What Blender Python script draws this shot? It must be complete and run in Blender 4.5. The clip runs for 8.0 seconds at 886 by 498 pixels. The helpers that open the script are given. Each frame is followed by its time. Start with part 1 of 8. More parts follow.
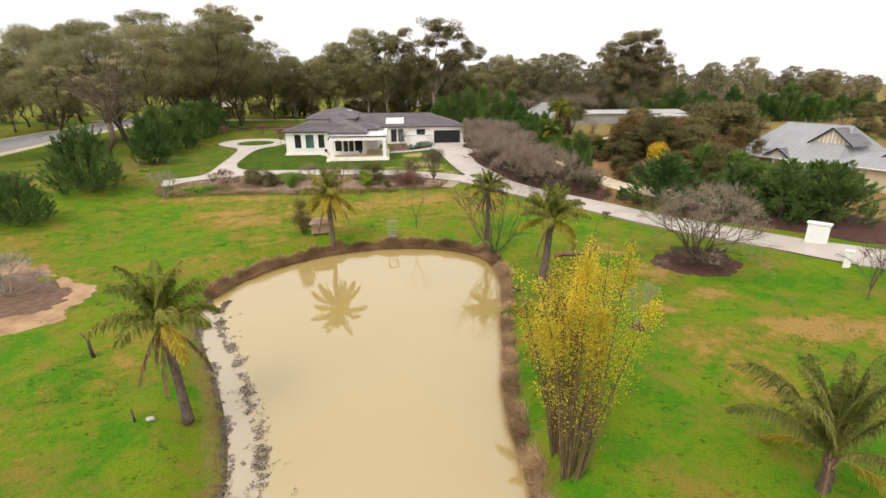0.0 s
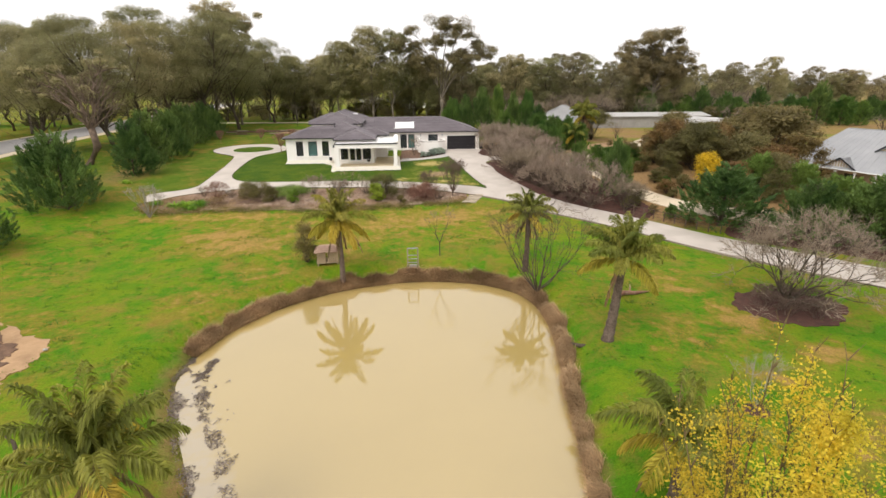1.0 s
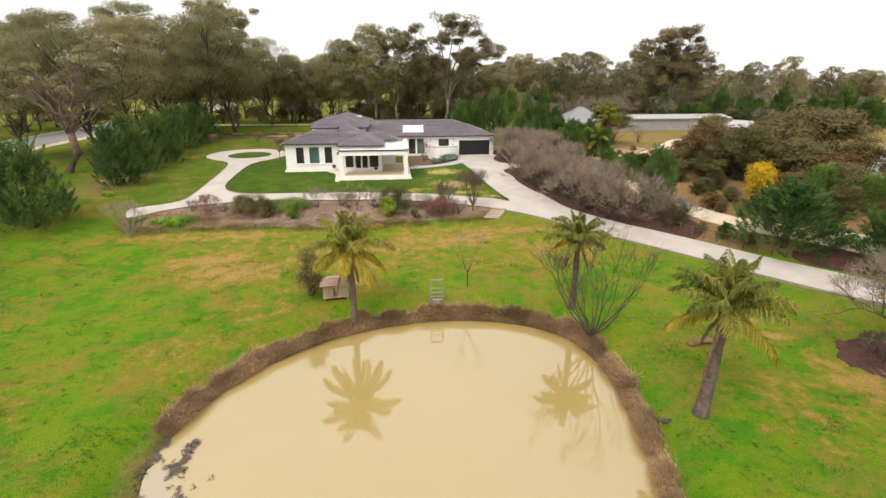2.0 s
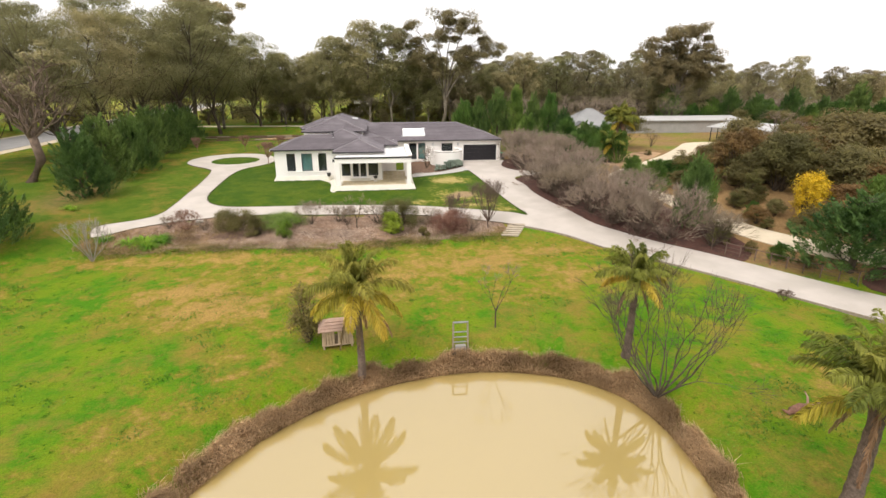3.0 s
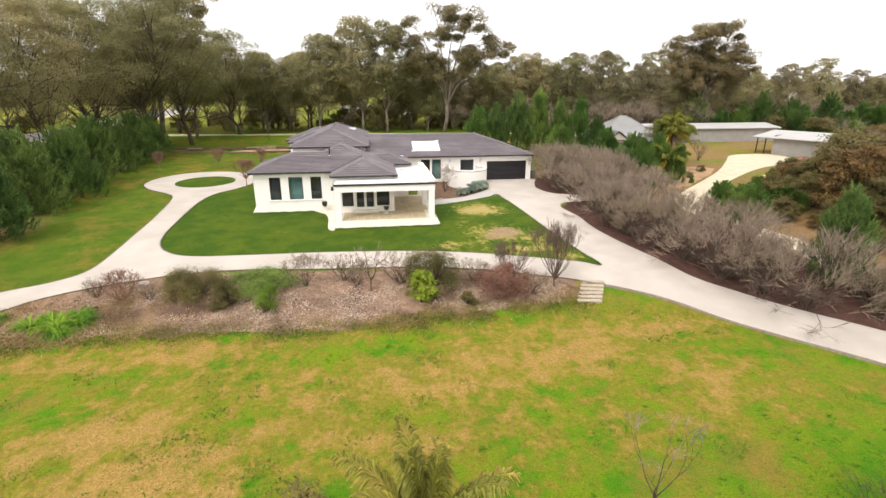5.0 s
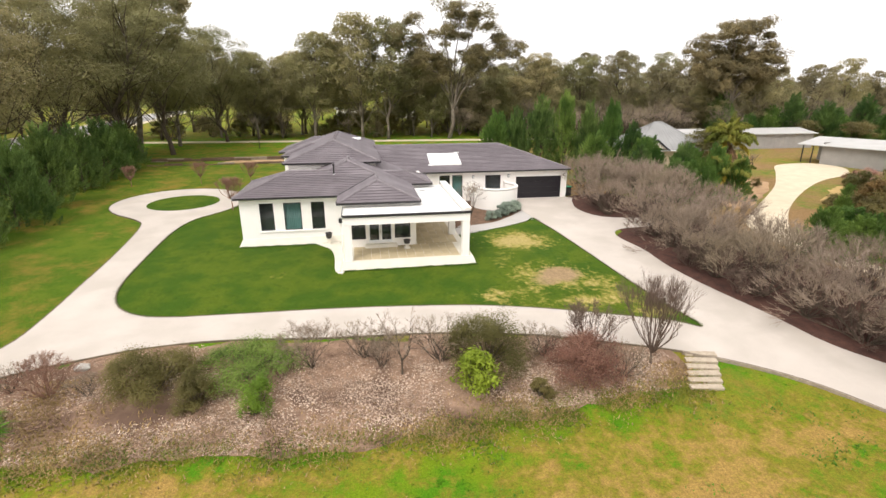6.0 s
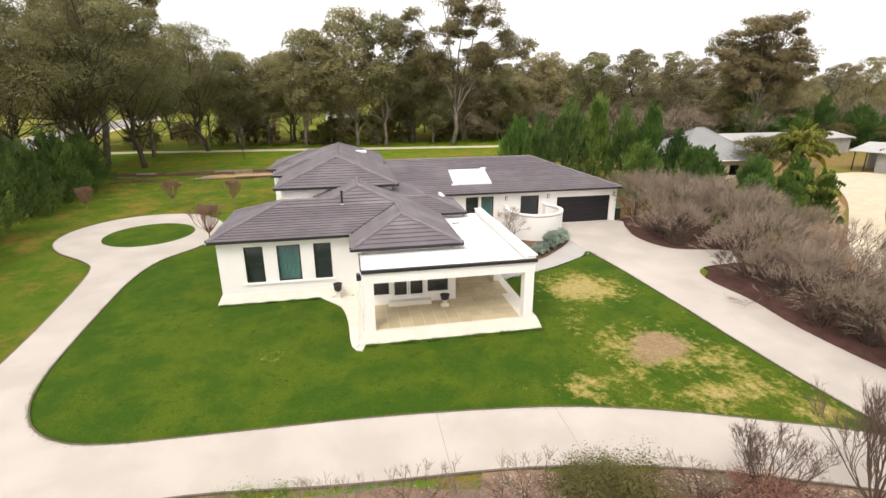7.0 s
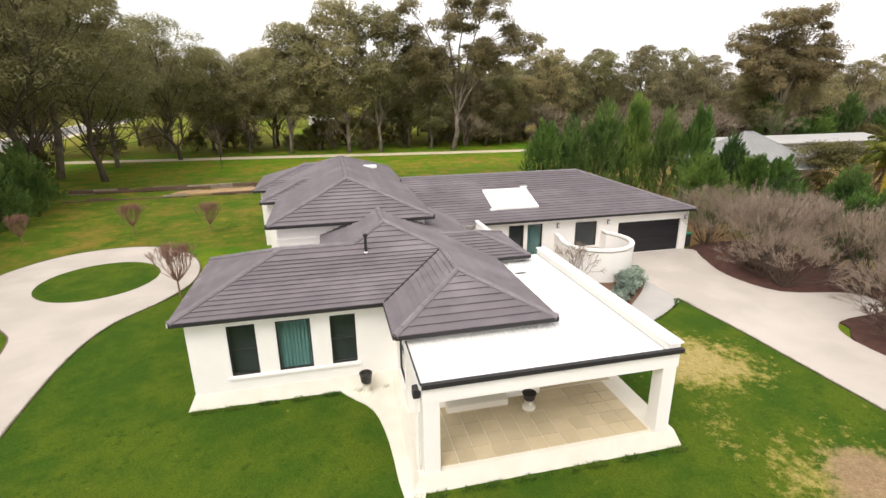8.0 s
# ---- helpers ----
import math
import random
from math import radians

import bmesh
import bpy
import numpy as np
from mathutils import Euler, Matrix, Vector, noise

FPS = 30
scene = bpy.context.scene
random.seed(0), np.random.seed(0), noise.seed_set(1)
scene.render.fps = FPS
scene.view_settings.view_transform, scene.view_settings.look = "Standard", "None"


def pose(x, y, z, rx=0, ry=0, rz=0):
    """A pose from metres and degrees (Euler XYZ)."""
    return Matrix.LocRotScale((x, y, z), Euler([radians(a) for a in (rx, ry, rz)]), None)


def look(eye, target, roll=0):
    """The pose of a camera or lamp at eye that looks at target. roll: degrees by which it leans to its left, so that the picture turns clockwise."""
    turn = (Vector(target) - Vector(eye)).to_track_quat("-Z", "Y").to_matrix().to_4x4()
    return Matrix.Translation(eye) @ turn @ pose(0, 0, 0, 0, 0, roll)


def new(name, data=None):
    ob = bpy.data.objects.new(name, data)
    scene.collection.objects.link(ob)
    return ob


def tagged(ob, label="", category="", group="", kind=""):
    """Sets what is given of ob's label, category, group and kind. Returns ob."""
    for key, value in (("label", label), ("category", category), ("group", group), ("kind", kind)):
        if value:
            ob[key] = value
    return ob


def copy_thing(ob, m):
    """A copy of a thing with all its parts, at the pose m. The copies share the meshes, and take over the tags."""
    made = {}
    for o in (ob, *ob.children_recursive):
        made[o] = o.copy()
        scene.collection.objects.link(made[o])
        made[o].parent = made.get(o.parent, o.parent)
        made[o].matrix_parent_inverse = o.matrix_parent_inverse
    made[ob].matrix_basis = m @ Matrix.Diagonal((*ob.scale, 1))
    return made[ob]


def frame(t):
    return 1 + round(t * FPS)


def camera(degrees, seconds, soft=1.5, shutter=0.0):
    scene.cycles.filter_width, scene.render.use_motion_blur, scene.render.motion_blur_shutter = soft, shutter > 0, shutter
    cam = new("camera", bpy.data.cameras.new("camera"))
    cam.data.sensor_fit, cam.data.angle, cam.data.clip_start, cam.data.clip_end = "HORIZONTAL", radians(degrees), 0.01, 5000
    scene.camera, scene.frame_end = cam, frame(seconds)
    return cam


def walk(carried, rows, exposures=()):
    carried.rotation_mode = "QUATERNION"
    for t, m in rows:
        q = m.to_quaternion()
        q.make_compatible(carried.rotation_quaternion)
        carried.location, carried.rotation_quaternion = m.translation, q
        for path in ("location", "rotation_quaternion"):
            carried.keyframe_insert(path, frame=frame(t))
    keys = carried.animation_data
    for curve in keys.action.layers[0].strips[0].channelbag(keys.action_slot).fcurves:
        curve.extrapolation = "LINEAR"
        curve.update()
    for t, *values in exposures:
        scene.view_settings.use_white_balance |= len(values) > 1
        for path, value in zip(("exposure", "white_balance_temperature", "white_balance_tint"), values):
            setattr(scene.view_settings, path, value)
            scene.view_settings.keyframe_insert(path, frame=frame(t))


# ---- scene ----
cam = camera(84.3, 8.0)
PATH = [
    (0, (3.027, -5.995, 9.797), (3.198, -4.105, 9.163), -0.3),
    (0.5, (2.265, -2.118, 9.885), (2.435, -0.228, 9.253), -0.2),
    (1, (1.402, 1.728, 9.979), (1.572, 3.618, 9.347), -0.3),
    (1.5, (0.625, 5.133, 10.016), (0.795, 7.024, 9.385), -0.3),
    (3, (-1.429, 14.71, 10.129), (-1.213, 16.594, 9.496), -0.1),
    (3.5, (-2.004, 17.696, 10.139), (-1.765, 19.579, 9.508), -0.1),
    (4, (-2.7, 21.105, 10.205), (-2.432, 22.984, 9.573), 0.1),
    (5.5, (-4.723, 33.37, 10.125), (-4.438, 35.251, 9.51), -0.1),
    (6, (-5.62, 38.367, 10.264), (-5.312, 40.245, 9.651), -0.1),
    (6.5, (-6.478, 43.132, 10.341), (-6.147, 45.008, 9.73), -0.2),
    (7, (-7.331, 48.162, 10.383), (-6.973, 50.034, 9.777), -0.4),
    (7.5, (-8.239, 52.831, 10.42), (-7.839, 54.695, 9.815), -0.4),
    (8, (-9.141, 57.638, 10.5), (-8.71, 59.494, 9.892), -0.6),
]
walk(cam, [(t, look(eye, target, roll)) for t, eye, target, roll in PATH], [(0, 0.22), (1.5, 0.25), (3.5, 0.44), (5.5, 0.52), (7, 0.40), (8, 0.38)])

# ---- light: a bright overcast sky ----
world = bpy.data.worlds.new("overcast_sky")
scene.world = world
world.use_nodes = True
wt = world.node_tree
wt.nodes.clear()
sky = wt.nodes.new("ShaderNodeTexSky")
sky.sky_type = "NISHITA"
sky.sun_disc = False
sky.sun_elevation = radians(52)
sky.sun_rotation = radians(215)
sky.air_density, sky.dust_density, sky.ozone_density = 1.0, 4.0, 1.0
hsv = wt.nodes.new("ShaderNodeHueSaturation")
hsv.inputs["Saturation"].default_value = 0.12
grey = wt.nodes.new("ShaderNodeMix")
grey.data_type = "RGBA"
grey.inputs["Factor"].default_value = 0.6
grey.inputs["B"].default_value = (9.35, 8.95, 8.85, 1)
bg = wt.nodes.new("ShaderNodeBackground")
bg.inputs["Strength"].default_value = 0.15
wo = wt.nodes.new("ShaderNodeOutputWorld")
wt.links.new(sky.outputs[0], hsv.inputs["Color"])
wt.links.new(hsv.outputs[0], grey.inputs["A"])
wt.links.new(grey.outputs["Result"], bg.inputs["Color"])
wt.links.new(bg.outputs[0], wo.inputs["Surface"])

sun = new("sun", bpy.data.lights.new("sun", "SUN"))
sun.data.energy = 1.2
sun.data.angle = radians(25)
sun.data.color = (1.0, 0.945, 0.89)
sun.matrix_world = look((0, 0, 0), (0.45, 0.64, -1.0))


# ---- materials ----
def material(name, base, second=None, rough=0.85, scale=4.0, fine=40.0, bump=0.3, bump_dist=0.01,
             metal=0.0, spec=0.3, island=0.0, obrand=0.0, third=None, third_scale=0.7):
    """A surface of two noise-mixed colours at two scales, with relief."""
    m = bpy.data.materials.new(name)
    m.use_nodes = True
    nt = m.node_tree
    n, l = nt.nodes, nt.links
    b = n["Principled BSDF"]
    b.inputs["Roughness"].default_value = rough
    b.inputs["Metallic"].default_value = metal
    b.inputs["Specular IOR Level"].default_value = spec
    geo = n.new("ShaderNodeNewGeometry")
    n1 = n.new("ShaderNodeTexNoise")
    n1.inputs["Scale"].default_value = scale
    n1.inputs["Detail"].default_value = 6
    n2 = n.new("ShaderNodeTexNoise")
    n2.inputs["Scale"].default_value = fine
    n2.inputs["Detail"].default_value = 4
    l.new(geo.outputs["Position"], n1.inputs["Vector"])
    l.new(geo.outputs["Position"], n2.inputs["Vector"])
    add = n.new("ShaderNodeMath")
    add.operation = "MULTIPLY_ADD"
    add.inputs[1].default_value = 0.45
    l.new(n2.outputs["Fac"], add.inputs[0])
    sc = n.new("ShaderNodeMath")
    sc.operation = "MULTIPLY"
    sc.inputs[1].default_value = 0.55
    l.new(n1.outputs["Fac"], sc.inputs[0])
    l.new(sc.outputs[0], add.inputs[2])
    ramp = n.new("ShaderNodeMapRange")
    ramp.inputs["From Min"].default_value = 0.36
    ramp.inputs["From Max"].default_value = 0.64
    l.new(add.outputs[0], ramp.inputs["Value"])
    mix = n.new("ShaderNodeMix")
    mix.data_type = "RGBA"
    mix.inputs["A"].default_value = (*base, 1)
    mix.inputs["B"].default_value = (*(second or [c * 0.75 for c in base]), 1)
    l.new(ramp.outputs[0], mix.inputs["Factor"])
    col = mix.outputs["Result"]
    if third:
        n3 = n.new("ShaderNodeTexNoise")
        n3.inputs["Scale"].default_value = third_scale
        n3.inputs["Detail"].default_value = 5
        l.new(geo.outputs["Position"], n3.inputs["Vector"])
        r3 = n.new("ShaderNodeMapRange")
        r3.inputs["From Min"].default_value = 0.5
        r3.inputs["From Max"].default_value = 0.66
        l.new(n3.outputs["Fac"], r3.inputs["Value"])
        m3 = n.new("ShaderNodeMix")
        m3.data_type = "RGBA"
        m3.inputs["B"].default_value = (*third, 1)
        l.new(r3.outputs[0], m3.inputs["Factor"])
        l.new(col, m3.inputs["A"])
        col = m3.outputs["Result"]
    if island or obrand:
        hv = n.new("ShaderNodeHueSaturation")
        src = geo.outputs["Random Per Island"]
        if obrand:
            oi = n.new("ShaderNodeObjectInfo")
            src = oi.outputs["Random"]
        rr = n.new("ShaderNodeMapRange")
        k = island or obrand
        rr.inputs["To Min"].default_value = 1 - k
        rr.inputs["To Max"].default_value = 1 + k
        l.new(src, rr.inputs["Value"])
        l.new(rr.outputs[0], hv.inputs["Value"])
        l.new(col, hv.inputs["Color"])
        col = hv.outputs[0]
    l.new(col, b.inputs["Base Color"])
    if bump:
        bp = n.new("ShaderNodeBump")
        bp.inputs["Strength"].default_value = bump
        bp.inputs["Distance"].default_value = bump_dist
        l.new(add.outputs[0], bp.inputs["Height"])
        l.new(bp.outputs[0], b.inputs["Normal"])
    return m


def leaf_material(name, dark, light, rough=0.6, through_light=0.25, island=0.35):
    """Leaves: colour by leaf and by clump, some light through them."""
    m = bpy.data.materials.new(name)
    m.use_nodes = True
    nt = m.node_tree
    n, l = nt.nodes, nt.links
    b = n["Principled BSDF"]
    b.inputs["Roughness"].default_value = rough
    b.inputs["Specular IOR Level"].default_value = 0.25
    geo = n.new("ShaderNodeNewGeometry")
    n1 = n.new("ShaderNodeTexNoise")
    n1.inputs["Scale"].default_value = 0.45
    n1.inputs["Detail"].default_value = 3
    l.new(geo.outputs["Position"], n1.inputs["Vector"])
    mr = n.new("ShaderNodeMapRange")
    mr.inputs["From Min"].default_value = 0.35
    mr.inputs["From Max"].default_value = 0.65
    l.new(n1.outputs["Fac"], mr.inputs["Value"])
    mix = n.new("ShaderNodeMix")
    mix.data_type = "RGBA"
    mix.inputs["A"].default_value = (*dark, 1)
    mix.inputs["B"].default_value = (*light, 1)
    l.new(mr.outputs[0], mix.inputs["Factor"])
    hv = n.new("ShaderNodeHueSaturation")
    rr = n.new("ShaderNodeMapRange")
    rr.inputs["To Min"].default_value = 1 - island
    rr.inputs["To Max"].default_value = 1 + island
    l.new(geo.outputs["Random Per Island"], rr.inputs["Value"])
    info = n.new("ShaderNodeObjectInfo")
    by_tree = n.new("ShaderNodeMapRange")
    by_tree.inputs["To Min"].default_value = 0.8
    by_tree.inputs["To Max"].default_value = 1.22
    l.new(info.outputs["Random"], by_tree.inputs["Value"])
    both = n.new("ShaderNodeMath")
    both.operation = "MULTIPLY"
    l.new(rr.outputs[0], both.inputs[0])
    l.new(by_tree.outputs[0], both.inputs[1])
    tint = n.new("ShaderNodeMapRange")
    tint.inputs["To Min"].default_value = 0.515
    tint.inputs["To Max"].default_value = 0.482
    l.new(info.outputs["Random"], tint.inputs["Value"])
    l.new(tint.outputs[0], hv.inputs["Hue"])
    l.new(both.outputs[0], hv.inputs["Value"])
    l.new(mix.outputs["Result"], hv.inputs["Color"])
    l.new(hv.outputs[0], b.inputs["Base Color"])
    if through_light:
        tr = n.new("ShaderNodeBsdfTranslucent")
        l.new(hv.outputs[0], tr.inputs["Color"])
        ms = n.new("ShaderNodeMixShader")
        ms.inputs[0].default_value = through_light
        l.new(b.outputs[0], ms.inputs[1])
        l.new(tr.outputs[0], ms.inputs[2])
        l.new(ms.outputs[0], n["Material Output"].inputs["Surface"])
    return m


def ground_material(name, green, green2, yellow, straw, soil, lo, hi, grain, large, clump, rust=None, patchy=1.3):
    """Grass with worn straw patches and bare soil, by the masks 'dry' and 'bare' and noise at three scales."""
    m = bpy.data.materials.new(name)
    m.use_nodes = True
    nt = m.node_tree
    n, l = nt.nodes, nt.links
    b = n["Principled BSDF"]
    b.inputs["Roughness"].default_value = 0.95
    b.inputs["Specular IOR Level"].default_value = 0.1
    geo = n.new("ShaderNodeNewGeometry")

    def noise_at(scale, detail=5, rough=0.6):
        t = n.new("ShaderNodeTexNoise")
        t.inputs["Scale"].default_value = scale
        t.inputs["Detail"].default_value = detail
        t.inputs["Roughness"].default_value = rough
        l.new(geo.outputs["Position"], t.inputs["Vector"])
        return t.outputs["Fac"]

    def ranged(v, a, c, lo=0.0, hi=1.0):
        r = n.new("ShaderNodeMapRange")
        r.inputs["From Min"].default_value, r.inputs["From Max"].default_value = a, c
        r.inputs["To Min"].default_value, r.inputs["To Max"].default_value = lo, hi
        l.new(v, r.inputs["Value"])
        return r.outputs[0]

    def mixed(f, a, c):
        x = n.new("ShaderNodeMix")
        x.data_type = "RGBA"
        l.new(f, x.inputs["Factor"])
        for key, v in (("A", a), ("B", c)):
            if isinstance(v, tuple):
                x.inputs[key].default_value = (*v, 1)
            else:
                l.new(v, x.inputs[key])
        return x.outputs["Result"]

    def sums(a, c, k):
        x = n.new("ShaderNodeMath")
        x.operation = "MULTIPLY_ADD"
        x.inputs[1].default_value = k
        l.new(a, x.inputs[0])
        l.new(c, x.inputs[2])
        return x.outputs[0]

    def mask(which):
        a = n.new("ShaderNodeAttribute")
        a.attribute_name = which
        return a.outputs["Fac"]

    grass = mixed(ranged(noise_at(0.42, 6, 0.65), 0.42, 0.58), green, green2)
    grass = mixed(ranged(noise_at(2.3, 6, 0.75), 0.56, 0.66), grass, tuple(c * clump for c in green))
    if rust:
        trim = mixed(ranged(noise_at(0.5, 6, 0.65), 0.4, 0.6), (0.064, 0.118, 0.008), (0.100, 0.138, 0.012))
        grass = mixed(mask("mown"), grass, trim)
        grass = mixed(ranged(sums(noise_at(1.6, 6, 0.75), noise_at(0.27, 5, 0.6), 0.5), 0.74, 0.96, 0.0, 0.8), grass, rust)
    fine = noise_at(9.0, 8, 0.75)
    mid = noise_at(grain, 6, 0.7)
    patch = noise_at(large, 6, 0.65)
    dry = ranged(sums(patch, sums(mid, sums(fine, mask("dry"), 0.8), patchy), 1.1), lo, hi)
    straws = mixed(ranged(fine, 0.38, 0.6), straw, tuple(c * 0.62 for c in straw))
    yellows = mixed(ranged(noise_at(4.5, 7, 0.75), 0.4, 0.6), yellow, tuple(c * 0.66 for c in yellow))
    c1 = mixed(ranged(dry, 0.0, 0.5), grass, yellows)
    c1 = mixed(ranged(dry, 0.48, 1.04), c1, straws)
    bare = ranged(sums(mid, sums(fine, mask("bare"), 0.3), 0.5), 0.72, 1.0)
    soils = mixed(ranged(noise_at(3.0, 8, 0.7), 0.35, 0.65), soil, tuple(c * 0.66 for c in soil))
    c2 = mixed(bare, c1, soils)
    hv = n.new("ShaderNodeHueSaturation")
    l.new(ranged(noise_at(14.0, 6, 0.8), 0.3, 0.7, 0.62, 1.38), hv.inputs["Value"])
    l.new(c2, hv.inputs["Color"])
    l.new(hv.outputs[0], b.inputs["Base Color"])
    bp = n.new("ShaderNodeBump")
    bp.inputs["Strength"].default_value = 0.7
    bp.inputs["Distance"].default_value = 0.08
    l.new(noise_at(11.0, 8, 0.8), bp.inputs["Height"])
    l.new(bp.outputs[0], b.inputs["Normal"])
    return m


M_FIELD = ground_material("paddock_grass", (0.066, 0.182, 0.006), (0.140, 0.208, 0.009), (0.235, 0.208, 0.024), (0.415, 0.262, 0.078), (0.29, 0.18, 0.08), 2.16, 2.80, 1.05, 0.5, 0.5, (0.25, 0.155, 0.035), 2.0)
M_LAWN = ground_material("mown_lawn", (0.042, 0.088, 0.007), (0.076, 0.114, 0.009), (0.27, 0.25, 0.05), (0.50, 0.39, 0.15), (0.36, 0.25, 0.14), 1.92, 2.30, 2.8, 0.8, 0.85)
M_CONC = material("exposed_aggregate_concrete", (0.54, 0.482, 0.425), (0.44, 0.392, 0.342), 0.9, 0.5, 60, 0.25, 0.004, third=(0.45, 0.40, 0.345), third_scale=0.25)
M_PATH = material("grey_concrete_path", (0.47, 0.44, 0.41), (0.40, 0.375, 0.35), 0.9, 0.6, 50, 0.2, 0.004)
M_PLINTH_DARK = material("dusty_joint_filler", (0.30, 0.26, 0.22), (0.22, 0.19, 0.16), 0.95, 3, 30, 0.1)
M_KERB_SHADE = material("kerb_and_shadow_line", (0.19, 0.15, 0.105), (0.11, 0.09, 0.06), 0.9, 3, 40)
M_WALL = material("cream_white_render", (0.87, 0.835, 0.79), (0.83, 0.795, 0.745), 0.8, 0.8, 50, 0.15, 0.003)
M_PLINTH = material("weathered_white_render", (0.74, 0.70, 0.61), (0.66, 0.61, 0.51), 0.85, 1.2, 40, 0.2, 0.004)
M_TILE = material("charcoal_concrete_tile", (0.175, 0.150, 0.160), (0.135, 0.116, 0.125), 0.6, 1.2, 30, 0.3, 0.006, third=(0.20, 0.175, 0.185), third_scale=0.35, obrand=0.07)
M_RIDGE = material("charcoal_ridge_cap", (0.21, 0.185, 0.195), (0.165, 0.145, 0.15), 0.6, 2, 30, 0.3, obrand=0.08)
M_SHEDROOF = material("dull_zinc_roof", (0.47, 0.46, 0.44), (0.40, 0.39, 0.37), 0.6, 0.6, 20, 0.1)
M_GUTTER = material("charcoal_painted_gutter", (0.022, 0.02, 0.021), (0.03, 0.028, 0.028), 0.5, 3, 40, 0.05)
M_METALROOF = material("off_white_metal_roof", (0.80, 0.79, 0.77), (0.74, 0.73, 0.70), 0.5, 0.7, 20, 0.05)
M_PAVER = material("cream_paving", (0.54, 0.445, 0.29), (0.44, 0.36, 0.225), 0.8, 0.9, 25, 0.2, 0.004, obrand=0.08)
M_DOOR = material("black_panel_garage_door", (0.016, 0.014, 0.017), (0.022, 0.02, 0.022), 0.45, 3, 40, 0.08)
M_FRAME = material("black_window_frame", (0.02, 0.02, 0.021), (0.03, 0.03, 0.03), 0.45, 4, 40, 0.05)
M_WHITE = material("white_paint", (0.8, 0.8, 0.78), (0.74, 0.74, 0.72), 0.6, 3, 40, 0.05)
M_CURTAIN = material("teal_curtain", (0.17, 0.31, 0.29), (0.11, 0.22, 0.205), 0.9, 6, 60, 0.2)
# Dark sheet for behind the panes: the unlit room is put into its colour.
M_DARKROOM = material("dim_room_behind_glass", (0.048, 0.056, 0.060), (0.034, 0.040, 0.043), 0.9, 2, 20, 0.0)
M_SOIL = material("bark_mulch_soil", (0.20, 0.12, 0.075), (0.10, 0.06, 0.04), 0.95, 2.0, 14, 0.8, 0.05)
M_CHIPS = material("wood_chip_mulch", (0.37, 0.245, 0.165), (0.17, 0.105, 0.068), 0.95, 2.2, 22, 0.9, 0.05, third=(0.13, 0.08, 0.055), third_scale=0.5)
M_EARTH = material("bare_orange_earth", (0.46, 0.30, 0.165), (0.34, 0.215, 0.115), 0.95, 1.1, 18, 0.6, 0.04, third=(0.26, 0.16, 0.09), third_scale=0.5)
M_STRAWBED = material("yellow_straw_mulch", (0.52, 0.36, 0.14), (0.36, 0.24, 0.09), 0.95, 1.5, 18, 0.6, 0.03)
M_DARKMULCH = material("dark_bark_mulch", (0.105, 0.048, 0.034), (0.055, 0.028, 0.021), 0.95, 2, 18, 0.8, 0.05)
M_GRAVEL = material("cream_gravel", (0.64, 0.545, 0.40), (0.54, 0.45, 0.32), 0.95, 0.8, 30, 0.5, 0.02)
M_ASPHALT = material("worn_asphalt", (0.33, 0.315, 0.30), (0.26, 0.25, 0.24), 0.9, 0.5, 40, 0.3, 0.005)
M_BARK = material("grey_brown_bark", (0.11, 0.085, 0.06), (0.055, 0.042, 0.03), 0.95, 3, 18, 0.9, 0.04)
M_GUMBARK = material("pale_gum_bark", (0.26, 0.22, 0.17), (0.09, 0.07, 0.052), 0.85, 0.8, 9, 0.5, 0.03)
M_DEADWOOD = material("brown_dead_gum_wood", (0.24, 0.17, 0.125), (0.11, 0.08, 0.06), 0.95, 2, 14, 0.8, 0.03)
M_STEM = material("brown_poplar_stems", (0.185, 0.13, 0.06), (0.085, 0.06, 0.03), 0.9, 2, 20, 0.4, 0.01)
M_TWIG = material("bare_grey_twigs", (0.32, 0.25, 0.19), (0.19, 0.145, 0.105), 0.95, 2, 20, 0.4, 0.01, island=0.25)
M_TWIG2 = material("brown_olive_twigs", (0.29, 0.228, 0.16), (0.17, 0.132, 0.09), 0.95, 2, 20, 0.4, 0.01, island=0.25)
M_TWIG3 = material("rosy_grey_twigs", (0.345, 0.265, 0.205), (0.205, 0.155, 0.115), 0.95, 2, 20, 0.4, 0.01, island=0.25)
M_TWIGRED = material("red_brown_shoots", (0.30, 0.17, 0.12), (0.19, 0.105, 0.075), 0.95, 2, 20, 0.4, 0.01, island=0.2)
M_TWIGPALE = material("pale_bare_twigs", (0.36, 0.33, 0.28), (0.24, 0.21, 0.17), 0.95, 2, 20, 0.4, 0.01)
M_TWIGDARK = material("brown_bare_twigs", (0.17, 0.115, 0.088), (0.10, 0.07, 0.054), 0.95, 2, 20, 0.4, 0.01)
M_GUM = leaf_material("gum_leaves", (0.218, 0.202, 0.095), (0.39, 0.358, 0.168), through_light=0.55, island=0.1)
M_GUM2 = leaf_material("olive_gum_leaves", (0.222, 0.204, 0.102), (0.395, 0.36, 0.178), through_light=0.55, island=0.1)
# Leaf colour darkened for crowns that stand dark against the bright sky.
M_GUM_BACKLIT = leaf_material("backlit_dark_gum_leaves", (0.15, 0.135, 0.068), (0.29, 0.25, 0.12), through_light=0.55, island=0.12)
M_GUMDARK = leaf_material("dark_she_oak_leaves", (0.185, 0.162, 0.092), (0.33, 0.285, 0.152), through_light=0.55, island=0.12)
M_ACACIA = leaf_material("olive_acacia_leaves", (0.115, 0.10, 0.034), (0.205, 0.175, 0.062), through_light=0.4, island=0.2)
